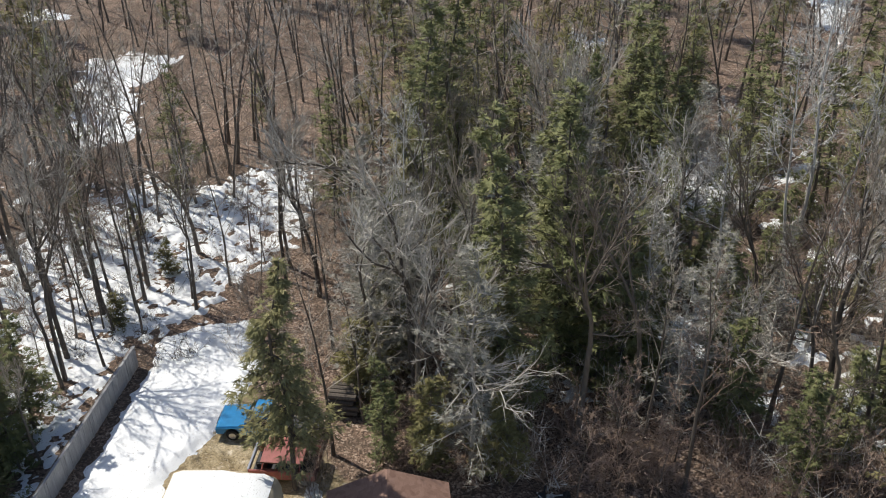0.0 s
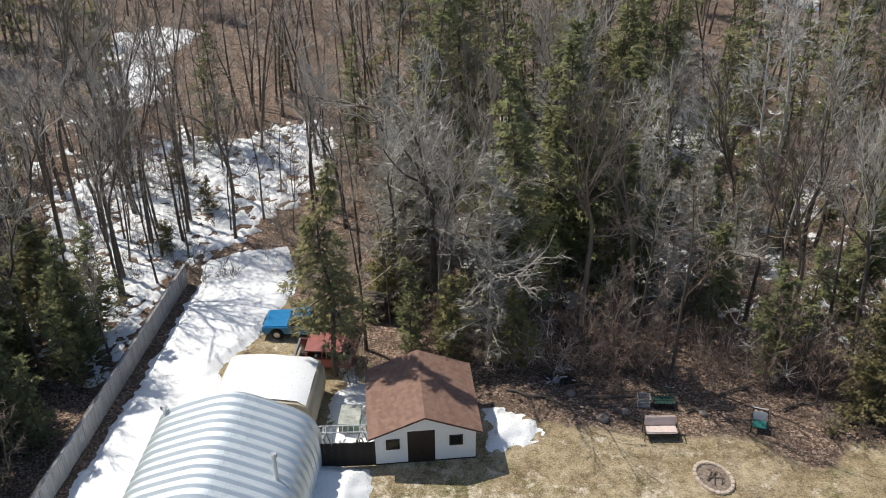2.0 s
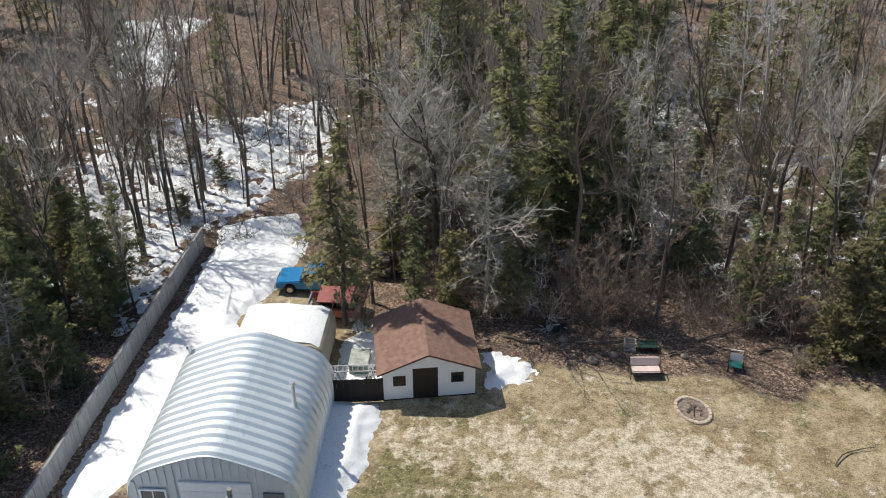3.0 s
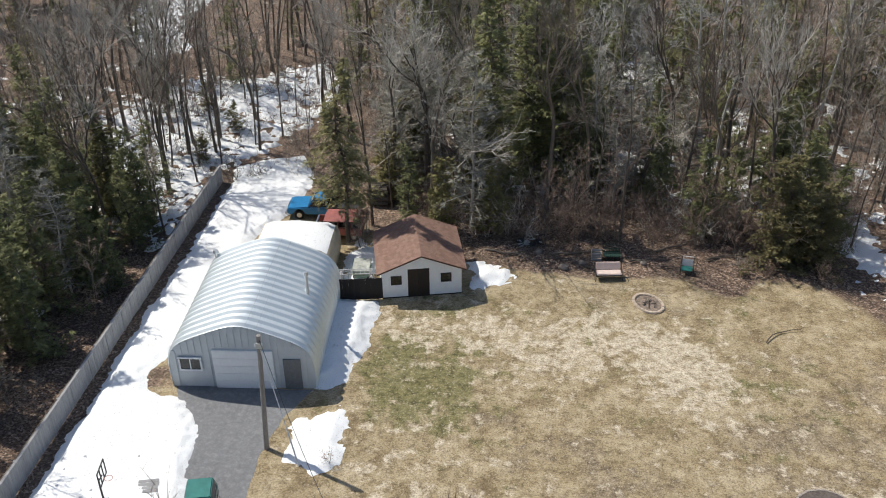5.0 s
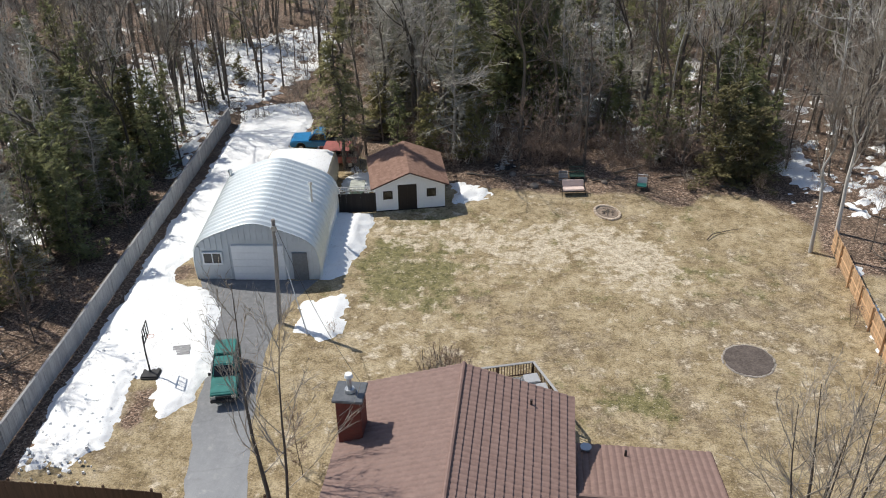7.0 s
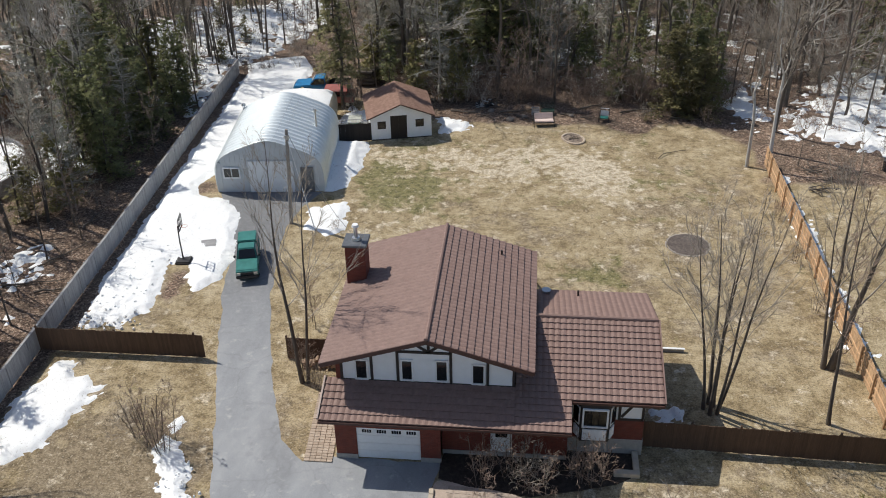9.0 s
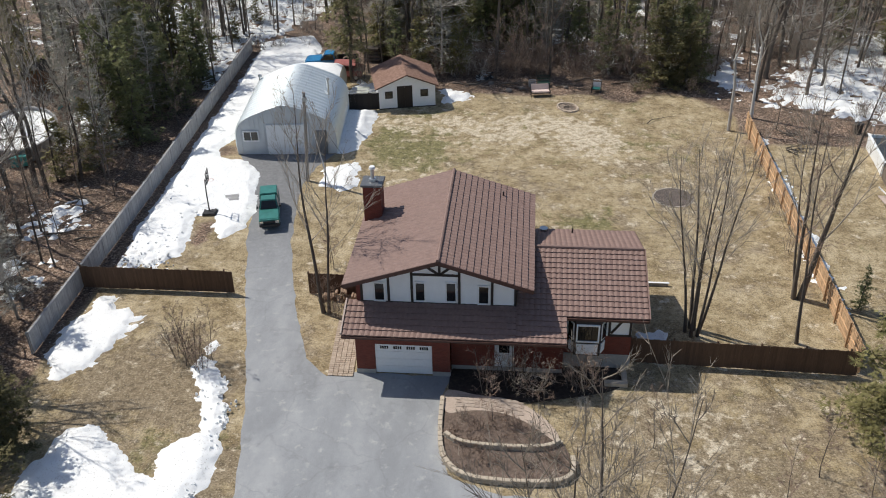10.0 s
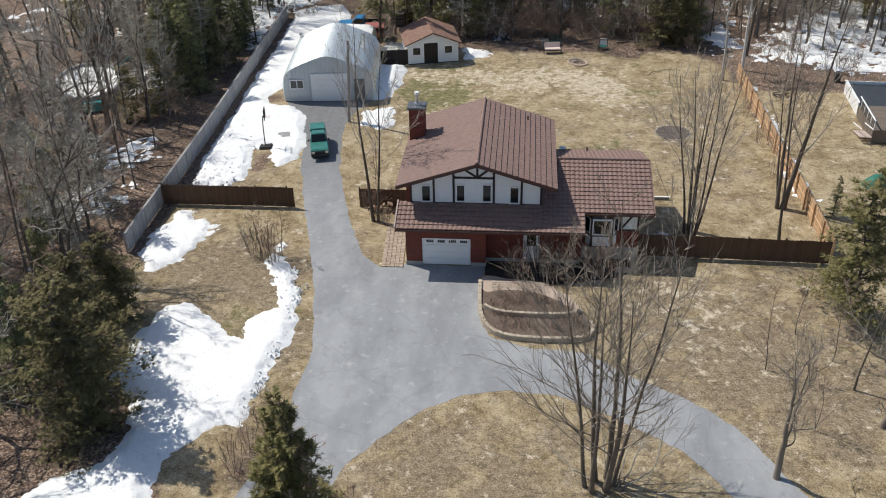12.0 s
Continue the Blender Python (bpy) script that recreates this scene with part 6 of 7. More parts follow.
wp = thing("wood_stack", pose(-11.7, 45.2, 0, 0, 0, 0), "dark stack of old timber at the forest edge", "wood stack")
rng2 = random.Random(17)
for k in range(16):
    part("log", Geo().tube([(-0.8, 0.34 * (k % 4) - 0.5, 0.2 + 0.38 * (k // 4)), (0.8 + rng2.uniform(-0.2, 0.2), 0.34 * (k % 4) - 0.5, 0.2 + 0.38 * (k // 4))], [0.18, 0.17], 8), M["bark"], wp)

# firewood by the side fence
fw = thing("firewood_pile", pose(-6.6, 0.35, 0, 0, 0, 0), "split firewood piled against the dark fence", "firewood")
PALEWOOD = simple("split_wood", (0.34, 0.24, 0.17), 0.85, vary=0.35)
for k in range(34):
    x, z = rng2.uniform(-1.3, 1.3), 0.09 + 0.17 * rng2.randrange(4)
    a = rng2.uniform(-0.35, 0.35)
    d = Vector((math.sin(a), math.cos(a), rng2.uniform(-0.1, 0.1))) * 0.22
    c = Vector((x, rng2.uniform(-0.12, 0.12), z * (1.1 - abs(x) / 2.2)))
    part("log", Geo().tube([c - d, c + d], [0.09, 0.085], 6), PALEWOOD, fw)


def rounded(pts, closed=False, times=2):
    """A plan line with its corners cut until it runs round."""
    for _ in range(times):
        ends = list(zip(pts, pts[1:] + pts[:1])) if closed else list(zip(pts, pts[1:]))
        cut = [(a[0] * w + b[0] * (1 - w), a[1] * w + b[1] * (1 - w)) for a, b in ends for w in (0.75, 0.25)]
        pts = cut if closed else [pts[0]] + cut + [pts[-1]]
    return pts


def ring_wall(name, label, pts, w, h, mat, stone=0.4, z=0.0):
    """A low wall of single blocks along a plan line."""
    t = thing(name, pose(0, 0, 0), label, "retaining wall")
    me = [bevelled(-stone / 2 + 0.008, -w / 2, 0, stone / 2 - 0.008, w / 2, h / 2 - 0.008, 0.02, mat) for _ in range(1)][0]
    r = random.Random(len(pts))
    for row in range(2):
        acc = stone * 0.5 * row
        for (x0, y0), (x1, y1) in zip(pts, pts[1:]):
            L = math.hypot(x1 - x0, y1 - y0)
            a = math.degrees(math.atan2(y1 - y0, x1 - x0))
            while acc < L:
                part("block", me, None, t, m=pose(x0 + (x1 - x0) * acc / L, y0 + (y1 - y0) * acc / L, z + row * h / 2, 0, 0, a + r.uniform(-2, 2)))
                acc += stone
            acc -= L
    return t


STONE = simple("pale_wall_stone", (0.50, 0.43, 0.34), 0.9, vary=0.2, scale=3, bump=0.2)
MULCH = Mat("bark_mulch", 0.95)
MULCH.color(MULCH.ramp(MULCH.noise(6, 5, 0.8), (0.3, (0.07, 0.05, 0.038)), (0.55, (0.17, 0.125, 0.10)), (0.75, (0.30, 0.235, 0.19)))).bump(MULCH.noise(9, 4), 0.6, 0.05)
WALK = Mat("pinkish_walkway", 0.9)
WALK.color(WALK.mix(0.5, WALK.ramp(WALK.noise(1.2, 5, 0.7), (0.3, (0.40, 0.31, 0.25)), (0.7, (0.56, 0.46, 0.385))), WALK.ramp(WALK.noise(9, 5, 0.8), (0.3, (0.34, 0.265, 0.21)), (0.7, (0.60, 0.50, 0.42))))).bump(WALK.noise(14, 4), 0.3, 0.02)
OUT = [(0.75, -9.0), (0.85, -12.2), (1.3, -14.0), (2.4, -14.95), (4.5, -15.15), (7.2, -15.0), (7.9, -14.2), (7.8, -13.2)]
IN = [(1.15, -12.0), (2.0, -12.7), (4.5, -12.85), (6.6, -12.7), (7.3, -12.0)]
ring_wall("retaining_wall", "low curved wall of pale blocks beside the driveway", rounded(OUT), 0.24, 0.36, STONE)
ring_wall("retaining_wall", "upper curved tier of pale blocks in the flower bed", rounded(IN), 0.22, 0.5, STONE)
bed = tagged(new("flower_bed", Geo().prism(rounded([(0.95, -9.6), (0.98, -12.2), (1.4, -13.9), (2.45, -14.8), (4.5, -15.0), (7.1, -14.85), (7.7, -14.1), (7.6, -12.4), (6.4, -11.4), (5.2, -10.5), (3.4, -9.9), (1.8, -9.9)], True), -0.05, 0.2).mesh("flower_bed", MULCH.m)), "mulched flower bed with bare shrubs", "flower bed", kind="structure")
# wet soil, its tone darkened further with the deep shade under the eave
DAMP_SHADE = Mat("damp_shaded_soil", 0.9)
DAMP_SHADE.color(DAMP_SHADE.ramp(DAMP_SHADE.noise(5, 5, 0.8), (0.3, (0.018, 0.014, 0.012)), (0.55, (0.05, 0.038, 0.03)), (0.75, (0.10, 0.078, 0.06)))).bump(DAMP_SHADE.noise(9, 4), 0.6, 0.05)
tagged(new("paving", Geo().prism([(0.98, -8.0), (0.98, -6.95), (1.1, -6.24), (7.3, -6.24), (7.5, -5.54), (11.0, -5.54), (11.0, -7.0), (9.9, -7.7), (8.0, -8.3), (5.6, -8.9), (3.7, -8.7), (2.2, -8.6)], -0.05, 0.06).mesh("paving", DAMP_SHADE.m)), "damp planting strip below the entrance, eave shade in its colour", "planting strip", kind="structure")
walkway = tagged(new("walkway", Geo().prism(rounded([(0.72, -9.4), (0.85, -8.3), (1.6, -8.35), (2.6, -8.7), (3.9, -8.75), (5.2, -9.2), (6.4, -10.3), (7.2, -11.6), (7.0, -12.2), (6.3, -11.5), (5.2, -10.5), (3.6, -9.9), (2.0, -10.0), (1.1, -10.4)], True), -0.02, 0.212).mesh("walkway", WALK.m)), "pale pinkish walkway curving along the flower bed", "walkway", kind="structure")
FLAG = Mat("flagstones", 0.9)
FLAG.color(FLAG.mix(0.5, FLAG.ramp(FLAG.random(), (0.0, (0.30, 0.235, 0.19)), (1.0, (0.52, 0.43, 0.36))), FLAG.ramp(FLAG.noise(5, 5), (0.3, (0.27, 0.21, 0.17)), (0.7, (0.52, 0.44, 0.37)))))
rf = random.Random(23)
stones = [bevelled(-0.17 * k, -0.13, 0, 0.17 * k, 0.13 * k, 0.05, 0.03, FLAG.m, "flagstone") for k in (0.85, 1.0, 1.15)]
for row in range(4):
    for k in range(11):
        f = k / 10
        x, y = 1.7 + 3.4 * f, -8.75 - 0.28 * row - 0.5 * f * f
        part("flagstone", stones[rf.randrange(3)], None, walkway, m=pose(x + rf.uniform(-0.04, 0.04), y + rf.uniform(-0.03, 0.03), 0.185, 0, 0, rf.uniform(-14, 14) - 12 * f))
st = thing("front_steps", pose(0, 0, 0), "pale concrete steps beside the wing", "steps")
part("step", bevelled(9.75, -7.25, 0, 11.05, -6.9, 0.28, 0.02, STONE), None, st)
part("step", bevelled(10.75, -6.9, 0, 11.05, -5.55, 0.3, 0.02, STONE), None, st)

# paver path beside the garage
pv = thing("paver_path", pose(0, 0, 0), "pale paver path along the garage wall", "path", kind="structure")
PAVER = Mat("pavers", 0.9)
PAVER.color(PAVER.mix(0.4, PAVER.ramp(PAVER.random(), (0.0, (0.36, 0.28, 0.21)), (1.0, (0.54, 0.44, 0.35))), PAVER.ramp(PAVER.noise(9, 4), (0.3, (0.28, 0.22, 0.17)), (0.7, (0.56, 0.47, 0.38)))))
me = bevelled(0.008, 0.008, 0, 0.292, 0.192, 0.07, 0.01, PAVER.m)
for j in range(27):
    for i in range(5):
        part("paver", me, None, pv, m=pose(-6.1 - 0.013 * j + 0.3 * i, -7.35 + 0.2 * j, 0.0))


stalks = Geo()
rq = random.Random(41)
tufts = [brush_mesh(260 + i, 0.55, 5, None, 0.5) for i in range(4)]
for _ in range(70):
    x, y = rq.uniform(1.3, 7.2), rq.uniform(-14.6, -10.2)
    if x + y < -12.6 or (y > -11.6 and x > 5.2):
        continue
    src, o, a = rq.choice(tufts), len(stalks.v), rq.uniform(0, math.tau)
    stalks.v += [(x + vx * math.cos(a) - vy * math.sin(a), y + vx * math.sin(a) + vy * math.cos(a), 0.18 + vz) for vx, vy, vz in src.v]
    stalks.f += [tuple(o + i for i in f) for f in src.f]
tagged(new("dead_stalks", stalks.mesh("dead_stalks", M["redtwig"])), "dry dead stalks standing in the flower bed", "stalks", kind="stuff")


def fire_pit():
    f = thing("fire_pit", pose(8.65, 33.1, 0, 0, 0, -58) @ Matrix.Diagonal((1.0, 0.77, 1, 1)), "oval fire pit ringed with pale stones on the lawn", "fire pit")
    me = bevelled(-0.17, -0.12, -0.05, 0.17, 0.12, 0.13, 0.04, simple("tan_stone", (0.54, 0.45, 0.36), 0.9, vary=0.35, scale=3, bump=0.2))
    for k in range(21):
        a = k * math.tau / 21
        part("stone", me, None, f, m=pose(1.12 * math.cos(a), 1.12 * math.sin(a), 0, rng2.uniform(-5, 5), 0, math.degrees(a) + 90 + rng2.uniform(-6, 6)))
    pts = [(r * math.cos(a), r * math.sin(a), 0.06 - 0.03 * r + 0.05 * fbm(r * math.cos(a), r * math.sin(a), 3.0, 2.0)) for r in (0.01, 0.3, 0.65, 1.0) for a in np.linspace(0, math.tau, 21)]
    part("ash_bed", Geo().grid([tuple(float(v) for v in p) for p in pts], 21), simple("ash_and_leaves", (0.24, 0.19, 0.15), 0.95, vary=0.75, scale=9), f, "grey ash and charred sticks")
    for k in range(9):
        a, b = rng2.uniform(0, 6.28), rng2.uniform(0, 6.28)
        part("charred_stick", Geo().tube([(0.6 * math.cos(a), 0.6 * math.sin(a), 0.1), (0.5 * math.cos(b), 0.5 * math.sin(b), 0.16)], [0.03, 0.025], 5), M["bark"], f)


def mulch_bed():
    f = thing("mulch_bed", pose(16.3, 15.75, 0), "round dark mulch bed edged with small stones", "flower bed")
    pts = [(r * math.cos(a), r * math.sin(a), 0.10 - 0.03 * r + 0.02 * fbm(r * math.cos(a), r * math.sin(a), 2.0, 5.0)) for r in (0.01, 0.5, 1.0, 1.45) for a in np.linspace(0, math.tau, 25)]
    part("mulch", Geo().grid([tuple(float(v) for v in p) for p in pts], 25), simple("dark_mulch", (0.12, 0.098, 0.086), 0.95, vary=0.6, scale=8, bump=0.5), f)
    me = bevelled(-0.13, -0.07, -0.05, 0.13, 0.07, 0.07, 0.025, simple("grey_edging", (0.38, 0.34, 0.30), 0.9, vary=0.4, scale=2))
    for k in range(34):
        a = k * math.tau / 34
        part("edging_stone", me, None, f, m=pose((1.5 + rng2.uniform(-0.05, 0.05)) * math.cos(a), 1.5 * math.sin(a), rng2.uniform(-0.04, 0.01), rng2.uniform(-6, 6), 0, math.degrees(a) + 90 + rng2.uniform(-12, 12)))


def garden_bench():
    b = thing("garden_bench", pose(6.1, 35.9, 0, 0, 0, 8), "garden bench with faded beige cushions on bare ground", "bench")
    CUSH = simple("faded_cushion", (0.74, 0.60, 0.54), 0.9, vary=0.15, scale=4, bump=0.15)
    part("seat_cushion", bevelled(-0.85, -0.3, 0.42, 0.85, 0.3, 0.56, 0.05, CUSH), None, b)
    part("back_cushion", bevelled(-0.85, -0.07, 0, 0.85, 0.07, 0.55, 0.05, CUSH), None, b, m=pose(0, 0.36, 0.52, -18))
    for x in (-0.92, 0.92):
        part("side_frame", Geo().tube([(x, -0.35, 0), (x, -0.32, 0.62), (x, 0.35, 0.66), (x, 0.55, 1.05)], [0.03] * 4, 6), DARK, b)
        part("leg", Geo().tube([(x, 0.4, 0), (x, 0.36, 0.64)], [0.03, 0.03], 6), DARK, b)
    part("seat_frame", Geo().box(-0.9, -0.3, 0.36, 0.9, 0.32, 0.42), DARK, b)


def lawn_chair():
    c = thing("lawn_chair", pose(11.5, 37.2, 0, 0, 0, -8) @ Matrix.Diagonal((1.35, 1.15, 0.9, 1)), "dark framed garden chair with a teal seat on leaf litter", "chair")
    G = simple("green_fabric", (0.02, 0.16, 0.14), 0.8)
    W = simple("grey_mesh_back", (0.42, 0.43, 0.45), 0.7)
    part("seat", bevelled(-0.27, -0.3, 0.4, 0.27, 0.25, 0.46, 0.02, G), None, c)
    part("backrest", bevelled(-0.27, -0.03, 0, 0.27, 0.03, 0.5, 0.02, W), None, c, m=pose(0, 0.28, 0.44, -20))
    for x in (-0.32, 0.32):
        part("frame_tube", Geo().tube([(x, -0.34, 0), (x, -0.32, 0.62), (x, 0.3, 0.66), (x * 0.9, 0.52, 1.1)], [0.025] * 4, 6), DARK, c)
        part("leg", Geo().tube([(x, 0.42, 0), (x, 0.1, 0.64)], [0.025, 0.025], 6), DARK, c)
    part("frame_tube", Geo().tube([(-0.29, 0.52, 1.1), (0.29, 0.52, 1.1)], [0.025, 0.025], 6), M["white"], c)


def lawn_cart():
    c = thing("garden_cart", pose(6.4, 38.6, 0, 0, 0, 6), "green wire garden cart beside a slatted crate", "cart")
    G = simple("green_metal", (0.015, 0.05, 0.04), 0.6)
    for z in (0.35, 0.6, 0.9):
        for y in (-0.35, 0.35):
            part("rail", Geo().box(-0.6, y - 0.015, z, 0.6, y + 0.015, z + 0.03), G, c)
    for k in range(9):
        for y in (-0.35, 0.35):
            part("bar", Geo().box(-0.6 + 0.15 * k - 0.01, y - 0.012, 0.33, -0.6 + 0.15 * k + 0.01, y + 0.012, 0.93), G, c)
    part("tray", Geo().box(-0.6, -0.35, 0.31, 0.6, 0.35, 0.34), G, c)
    for x in (-0.4, 0.4):
        for y in (-0.38, 0.38):
            part("wheel", Geo().tube([(x, y - 0.03, 0.17), (x, y + 0.03, 0.17)], [0.17, 0.17], 12), RUBBER, c)
    k2 = thing("crate", pose(5.3, 38.5, 0, 0, 0, 3), "grey slatted wooden crate beside the cart", "crate")
    for z in (0.0, 0.22, 0.44):
        for y in (-0.3, 0.28):
            part("slat", Geo().box(-0.35, y, z, 0.35, y + 0.02, z + 0.14), M["greyfence"], k2)
    for x in (-0.35, 0.33):
        part("end", Geo().box(x, -0.28, 0, x + 0.02, 0.28, 0.58), M["greyfence"], k2)


fire_pit()
mulch_bed()
garden_bench()
lawn_chair()
lawn_cart()


# ---- deck behind the house ----
def build_deck():
    d = thing("deck", pose(0, 0, 0), "weathered grey wooden deck with dark railing", "deck")
    corner = [(-0.4, 11.2), (3.6, 12.4), (5.6, 8.7), (5.6, 4.1), (-0.4, 4.1)]
    me = Geo().box(0, 0, 0, 0.14, 1, 0.035).mesh("plank", M["greyfence"])
    for k in range(40):
        x = -0.38 + 0.15 * k
        top = 11.2 + (x + 0.4) * 0.3 if x < 3.6 else 12.4 - (x - 3.6) * 1.85
        part("plank", me, None, d, m=pose(x, 4.12, 0.72) @ Matrix.Diagonal((1, top - 4.15, 1, 1)))
    part("joist_frame", Geo().prism([(-0.3, 4.1), (5.5, 4.1), (5.5, 8.6), (3.55, 12.2), (-0.3, 11.1)], 0.45, 0.7), M["brownfence"], d)
    bal = Geo().box(-0.02, -0.02, 0.78, 0.02, 0.02, 1.62).mesh("baluster", M["brownfence"])
    for (x0, y0), (x1, y1) in zip(corner[:3], corner[1:4]):
        L = math.hypot(x1 - x0, y1 - y0)
        part("top_rail", Geo().beam((x0, y0, 1.66), (x1, y1, 1.66), 0.14, 0.05), M["greyfence"], d)
        part("bottom_rail", Geo().beam((x0, y0, 0.84), (x1, y1, 0.84), 0.05, 0.08), M["brownfence"], d)
        for k in range(int(L / 0.16)):
            f = (k + 0.5) / int(L / 0.16)
            part("baluster", bal, None, d, m=pose(x0 + (x1 - x0) * f, y0 + (y1 - y0) * f, 0, 0, 0, math.degrees(math.atan2(y1 - y0, x1 - x0))))
        for f in (0, 0.5, 1):
            x, y = x0 + (x1 - x0) * f, y0 + (y1 - y0) * f
            part("post", Geo().box(x - 0.05, y - 0.05, 0, x + 0.05, y + 0.05, 1.68), M["brownfence"], d)
    G = simple("grey_cover", (0.40, 0.41, 0.43), 0.7, vary=0.12)
    for x, y, a in ((3.55, 11.3, 18), (4.05, 10.5, 18)):
        b = thing("storage_box", pose(x, y, 0.76, 0, 0, a), "grey deck box on the deck", "box", "deck boxes")
        part("body", bevelled(-0.38, -0.35, 0, 0.38, 0.35, 0.55, 0.03, G), None, b)
        part("lid", bevelled(-0.42, -0.39, 0.55, 0.42, 0.39, 0.64, 0.03, G), None, b)


build_deck()
lw = thing("low_wall", pose(13.0, 3.3, 0), "low white capped wall behind the wing", "wall")
part("wall", Geo().box(-1.6, 0.0, 0, 1.5, 0.1, 0.22), M["concrete"], lw)
part("cap", Geo().box(-1.65, -0.03, 0.22, 1.55, 0.13, 0.26), M["white"], lw, "white cap")


# ---- neighbours ----
def round_pool():
    p = thing("swimming_pool", pose(-39.6, 23.2, 0, 0, 0, 25), "oval above-ground pool with snow on its cover", "pool")
    n = 36
    ring = [(3.0 * math.cos(k * math.tau / n), 4.9 * math.sin(k * math.tau / n)) for k in range(n)]
    wall = simple("pool_wall", (0.30, 0.30, 0.31), 0.6, vary=0.15)
    for k in range(n):
        (x0, y0), (x1, y1) = ring[k], ring[(k + 1) % n]
        part("wall_panel", Geo().beam((x0, y0, 0.62), (x1, y1, 0.62), 0.05, 1.24), wall, p)
        part("rim", Geo().beam((x0 * 1.01, y0 * 1.01, 1.27), (x1 * 1.01, y1 * 1.01, 1.27), 0.2, 0.06), wall, p)
    pts = [(r * 2.95 * math.cos(a), r * 4.85 * math.sin(a), 1.0 + 0.1 * fbm(r * 3 * math.cos(a), r * 5 * math.sin(a), 0.6, 4.0)) for r in (0.01, 0.35, 0.7, 1.0) for a in np.linspace(0, math.tau, 37)]
    part("snow_cover", Geo().grid([tuple(float(v) for v in q) for q in pts], 37), M["snow"], p, "snow on the cover", smooth=True)
    T = simple("teal_plastic", (0.05, 0.30, 0.29), 0.4)
    part("pool_step", bevelled(-0.8, -5.6, 0, 0.9, -5.0, 0.9, 0.05, T), None, p, "teal plastic step")
    s = thing("pool_slide", pose(-38.7, 30.2, 0), "teal plastic slide beside the pool", "slide")
    part("chute", soft(Geo().front([(-0.8, 0.1), (0.8, 1.2), (0.8, 1.4), (-0.8, 0.3)], -0.4, 0.4), 0.03, T), None, s)
    part("ladder", Geo().box(0.7, -0.4, 0, 0.8, -0.32, 1.4).box(0.7, 0.32, 0, 0.8, 0.4, 1.4), T, s)
    h = thing("garden_hut", pose(-43.5, 35.5, 0, 0, 0, 15), "small brown wooden hut among the trees", "hut")
    part("hull", Geo().front([(-1.2, 0), (1.2, 0), (1.2, 2.0), (0, 2.6), (-1.2, 2.0)], -1.2, 1.2), wood_boards("brown_hut_boards", (0.22, 0.11, 0.06)), h)
    for s2 in (-1, 1):
        part("roof_slope", Geo().beam((0, -1.4, 2.68) if s2 < 0 else (0, -1.4, 2.68), (0, 1.4, 2.68), 0.05, 0.05), M["trim"], h)
        part("roof_board", Geo().front([(0, 2.62), (s2 * 1.5, 1.9), (s2 * 1.5, 1.98), (0, 2.72)], -1.4, 1.4), M["timber"], h)


def east_pool():
    p = thing("pool_deck", pose(32.6, 14.5, 0, 0, 0, -4), "neighbouring raised pool with white wall and brown wooden deck", "pool deck")
    for k in range(9):
        part("wall_panel", Geo().box(0, 5.6 + 0.6 * k, 0, 0.06, 6.18 + 0.6 * k, 1.3), M["white"], p, "white wall panel")
    part("top_rim", Geo().box(-0.08, 5.5, 1.3, 0.14, 11.1, 1.36), M["white"], p)
    part("back_wall", Geo().box(0.08, 10.96, 0, 7, 11.04, 1.3), M["white"], p)
    board = Geo().box(0, 0.01, 0, 0.04, 0.17, 1.1).mesh("board", M["backrail"])
    for k in range(30):
        part("board", board, None, p, m=pose(0.0, 0.18 * k, 0.0))
    part("front_wall", Geo().box(0.08, 0, 0, 7, 0.06, 1.1), M["backrail"], p)
    part("cover", Geo().box(0.08, 5.5, 1.0, 7, 10.9, 1.05), simple("dark_pool_cover", (0.05, 0.06, 0.07), 0.5, vary=0.4), p, "dark pool cover")
    plank = Geo().box(0.08, 0.01, 1.1, 7, 0.13, 1.14).mesh("plank", M["backrail"])
    for k in range(38):
        part("plank", plank, None, p, m=pose(0, 0.08 + 0.14 * k, 0))
    for k in range(5):
        part("stair_tread", Geo().box(-1.0, -0.2 + 0.5 * k, 0.5 - 0.1 * k, -0.02, 0.18 + 0.5 * k, 0.54 - 0.1 * k), M["palewood"], p)
    for x in (-1.0, -0.06):
        part("stair_rail", Geo().beam((x, -0.3, 1.3), (x, 2.4, 0.75), 0.05, 0.09), M["white"], p)
    for k in range(14):
        part("rail_post", Geo().box(0.0, 0.4 * k, 1.14, 0.05, 0.4 * k + 0.05, 1.95), M["white" if k % 3 == 0 else "backrail"], p)
    part("hand_rail", Geo().box(-0.03, 0, 1.95, 0.09, 5.4, 2.0), M["white"], p)
    for k in range(5):
        part("rail_post", Geo().box(0.3 + 1.3 * k, 10.9, 1.3, 0.36 + 1.3 * k, 10.96, 2.2), M["palewood"], p)
    part("hand_rail", Geo().box(0.2, 10.88, 2.2, 6.0, 10.98, 2.26), M["palewood"], p)


round_pool()
east_pool()
gh = thing("tarpaulin_heap", pose(30.9, 6.9, 0, 0, 0, 30), "green tarpaulin over a heap on the neighbouring lawn", "tarpaulin")
pts = [(1.5 * r * math.cos(a), 0.9 * r * math.sin(a), max(0.0, 0.75 * (1 - r ** 2.2)) + 0.06 * fbm(r * math.cos(a) * 3, r * math.sin(a) * 3, 1.0, 4.0)) for r in (0.01, 0.35, 0.65, 0.85, 1.0) for a in np.linspace(0, math.tau, 17)]
part("sheet", Geo().grid([tuple(float(v) for v in p) for p in pts], 17), simple("green_tarpaulin", (0.03, 0.17, 0.12), 0.45, vary=0.2), gh, smooth=True)
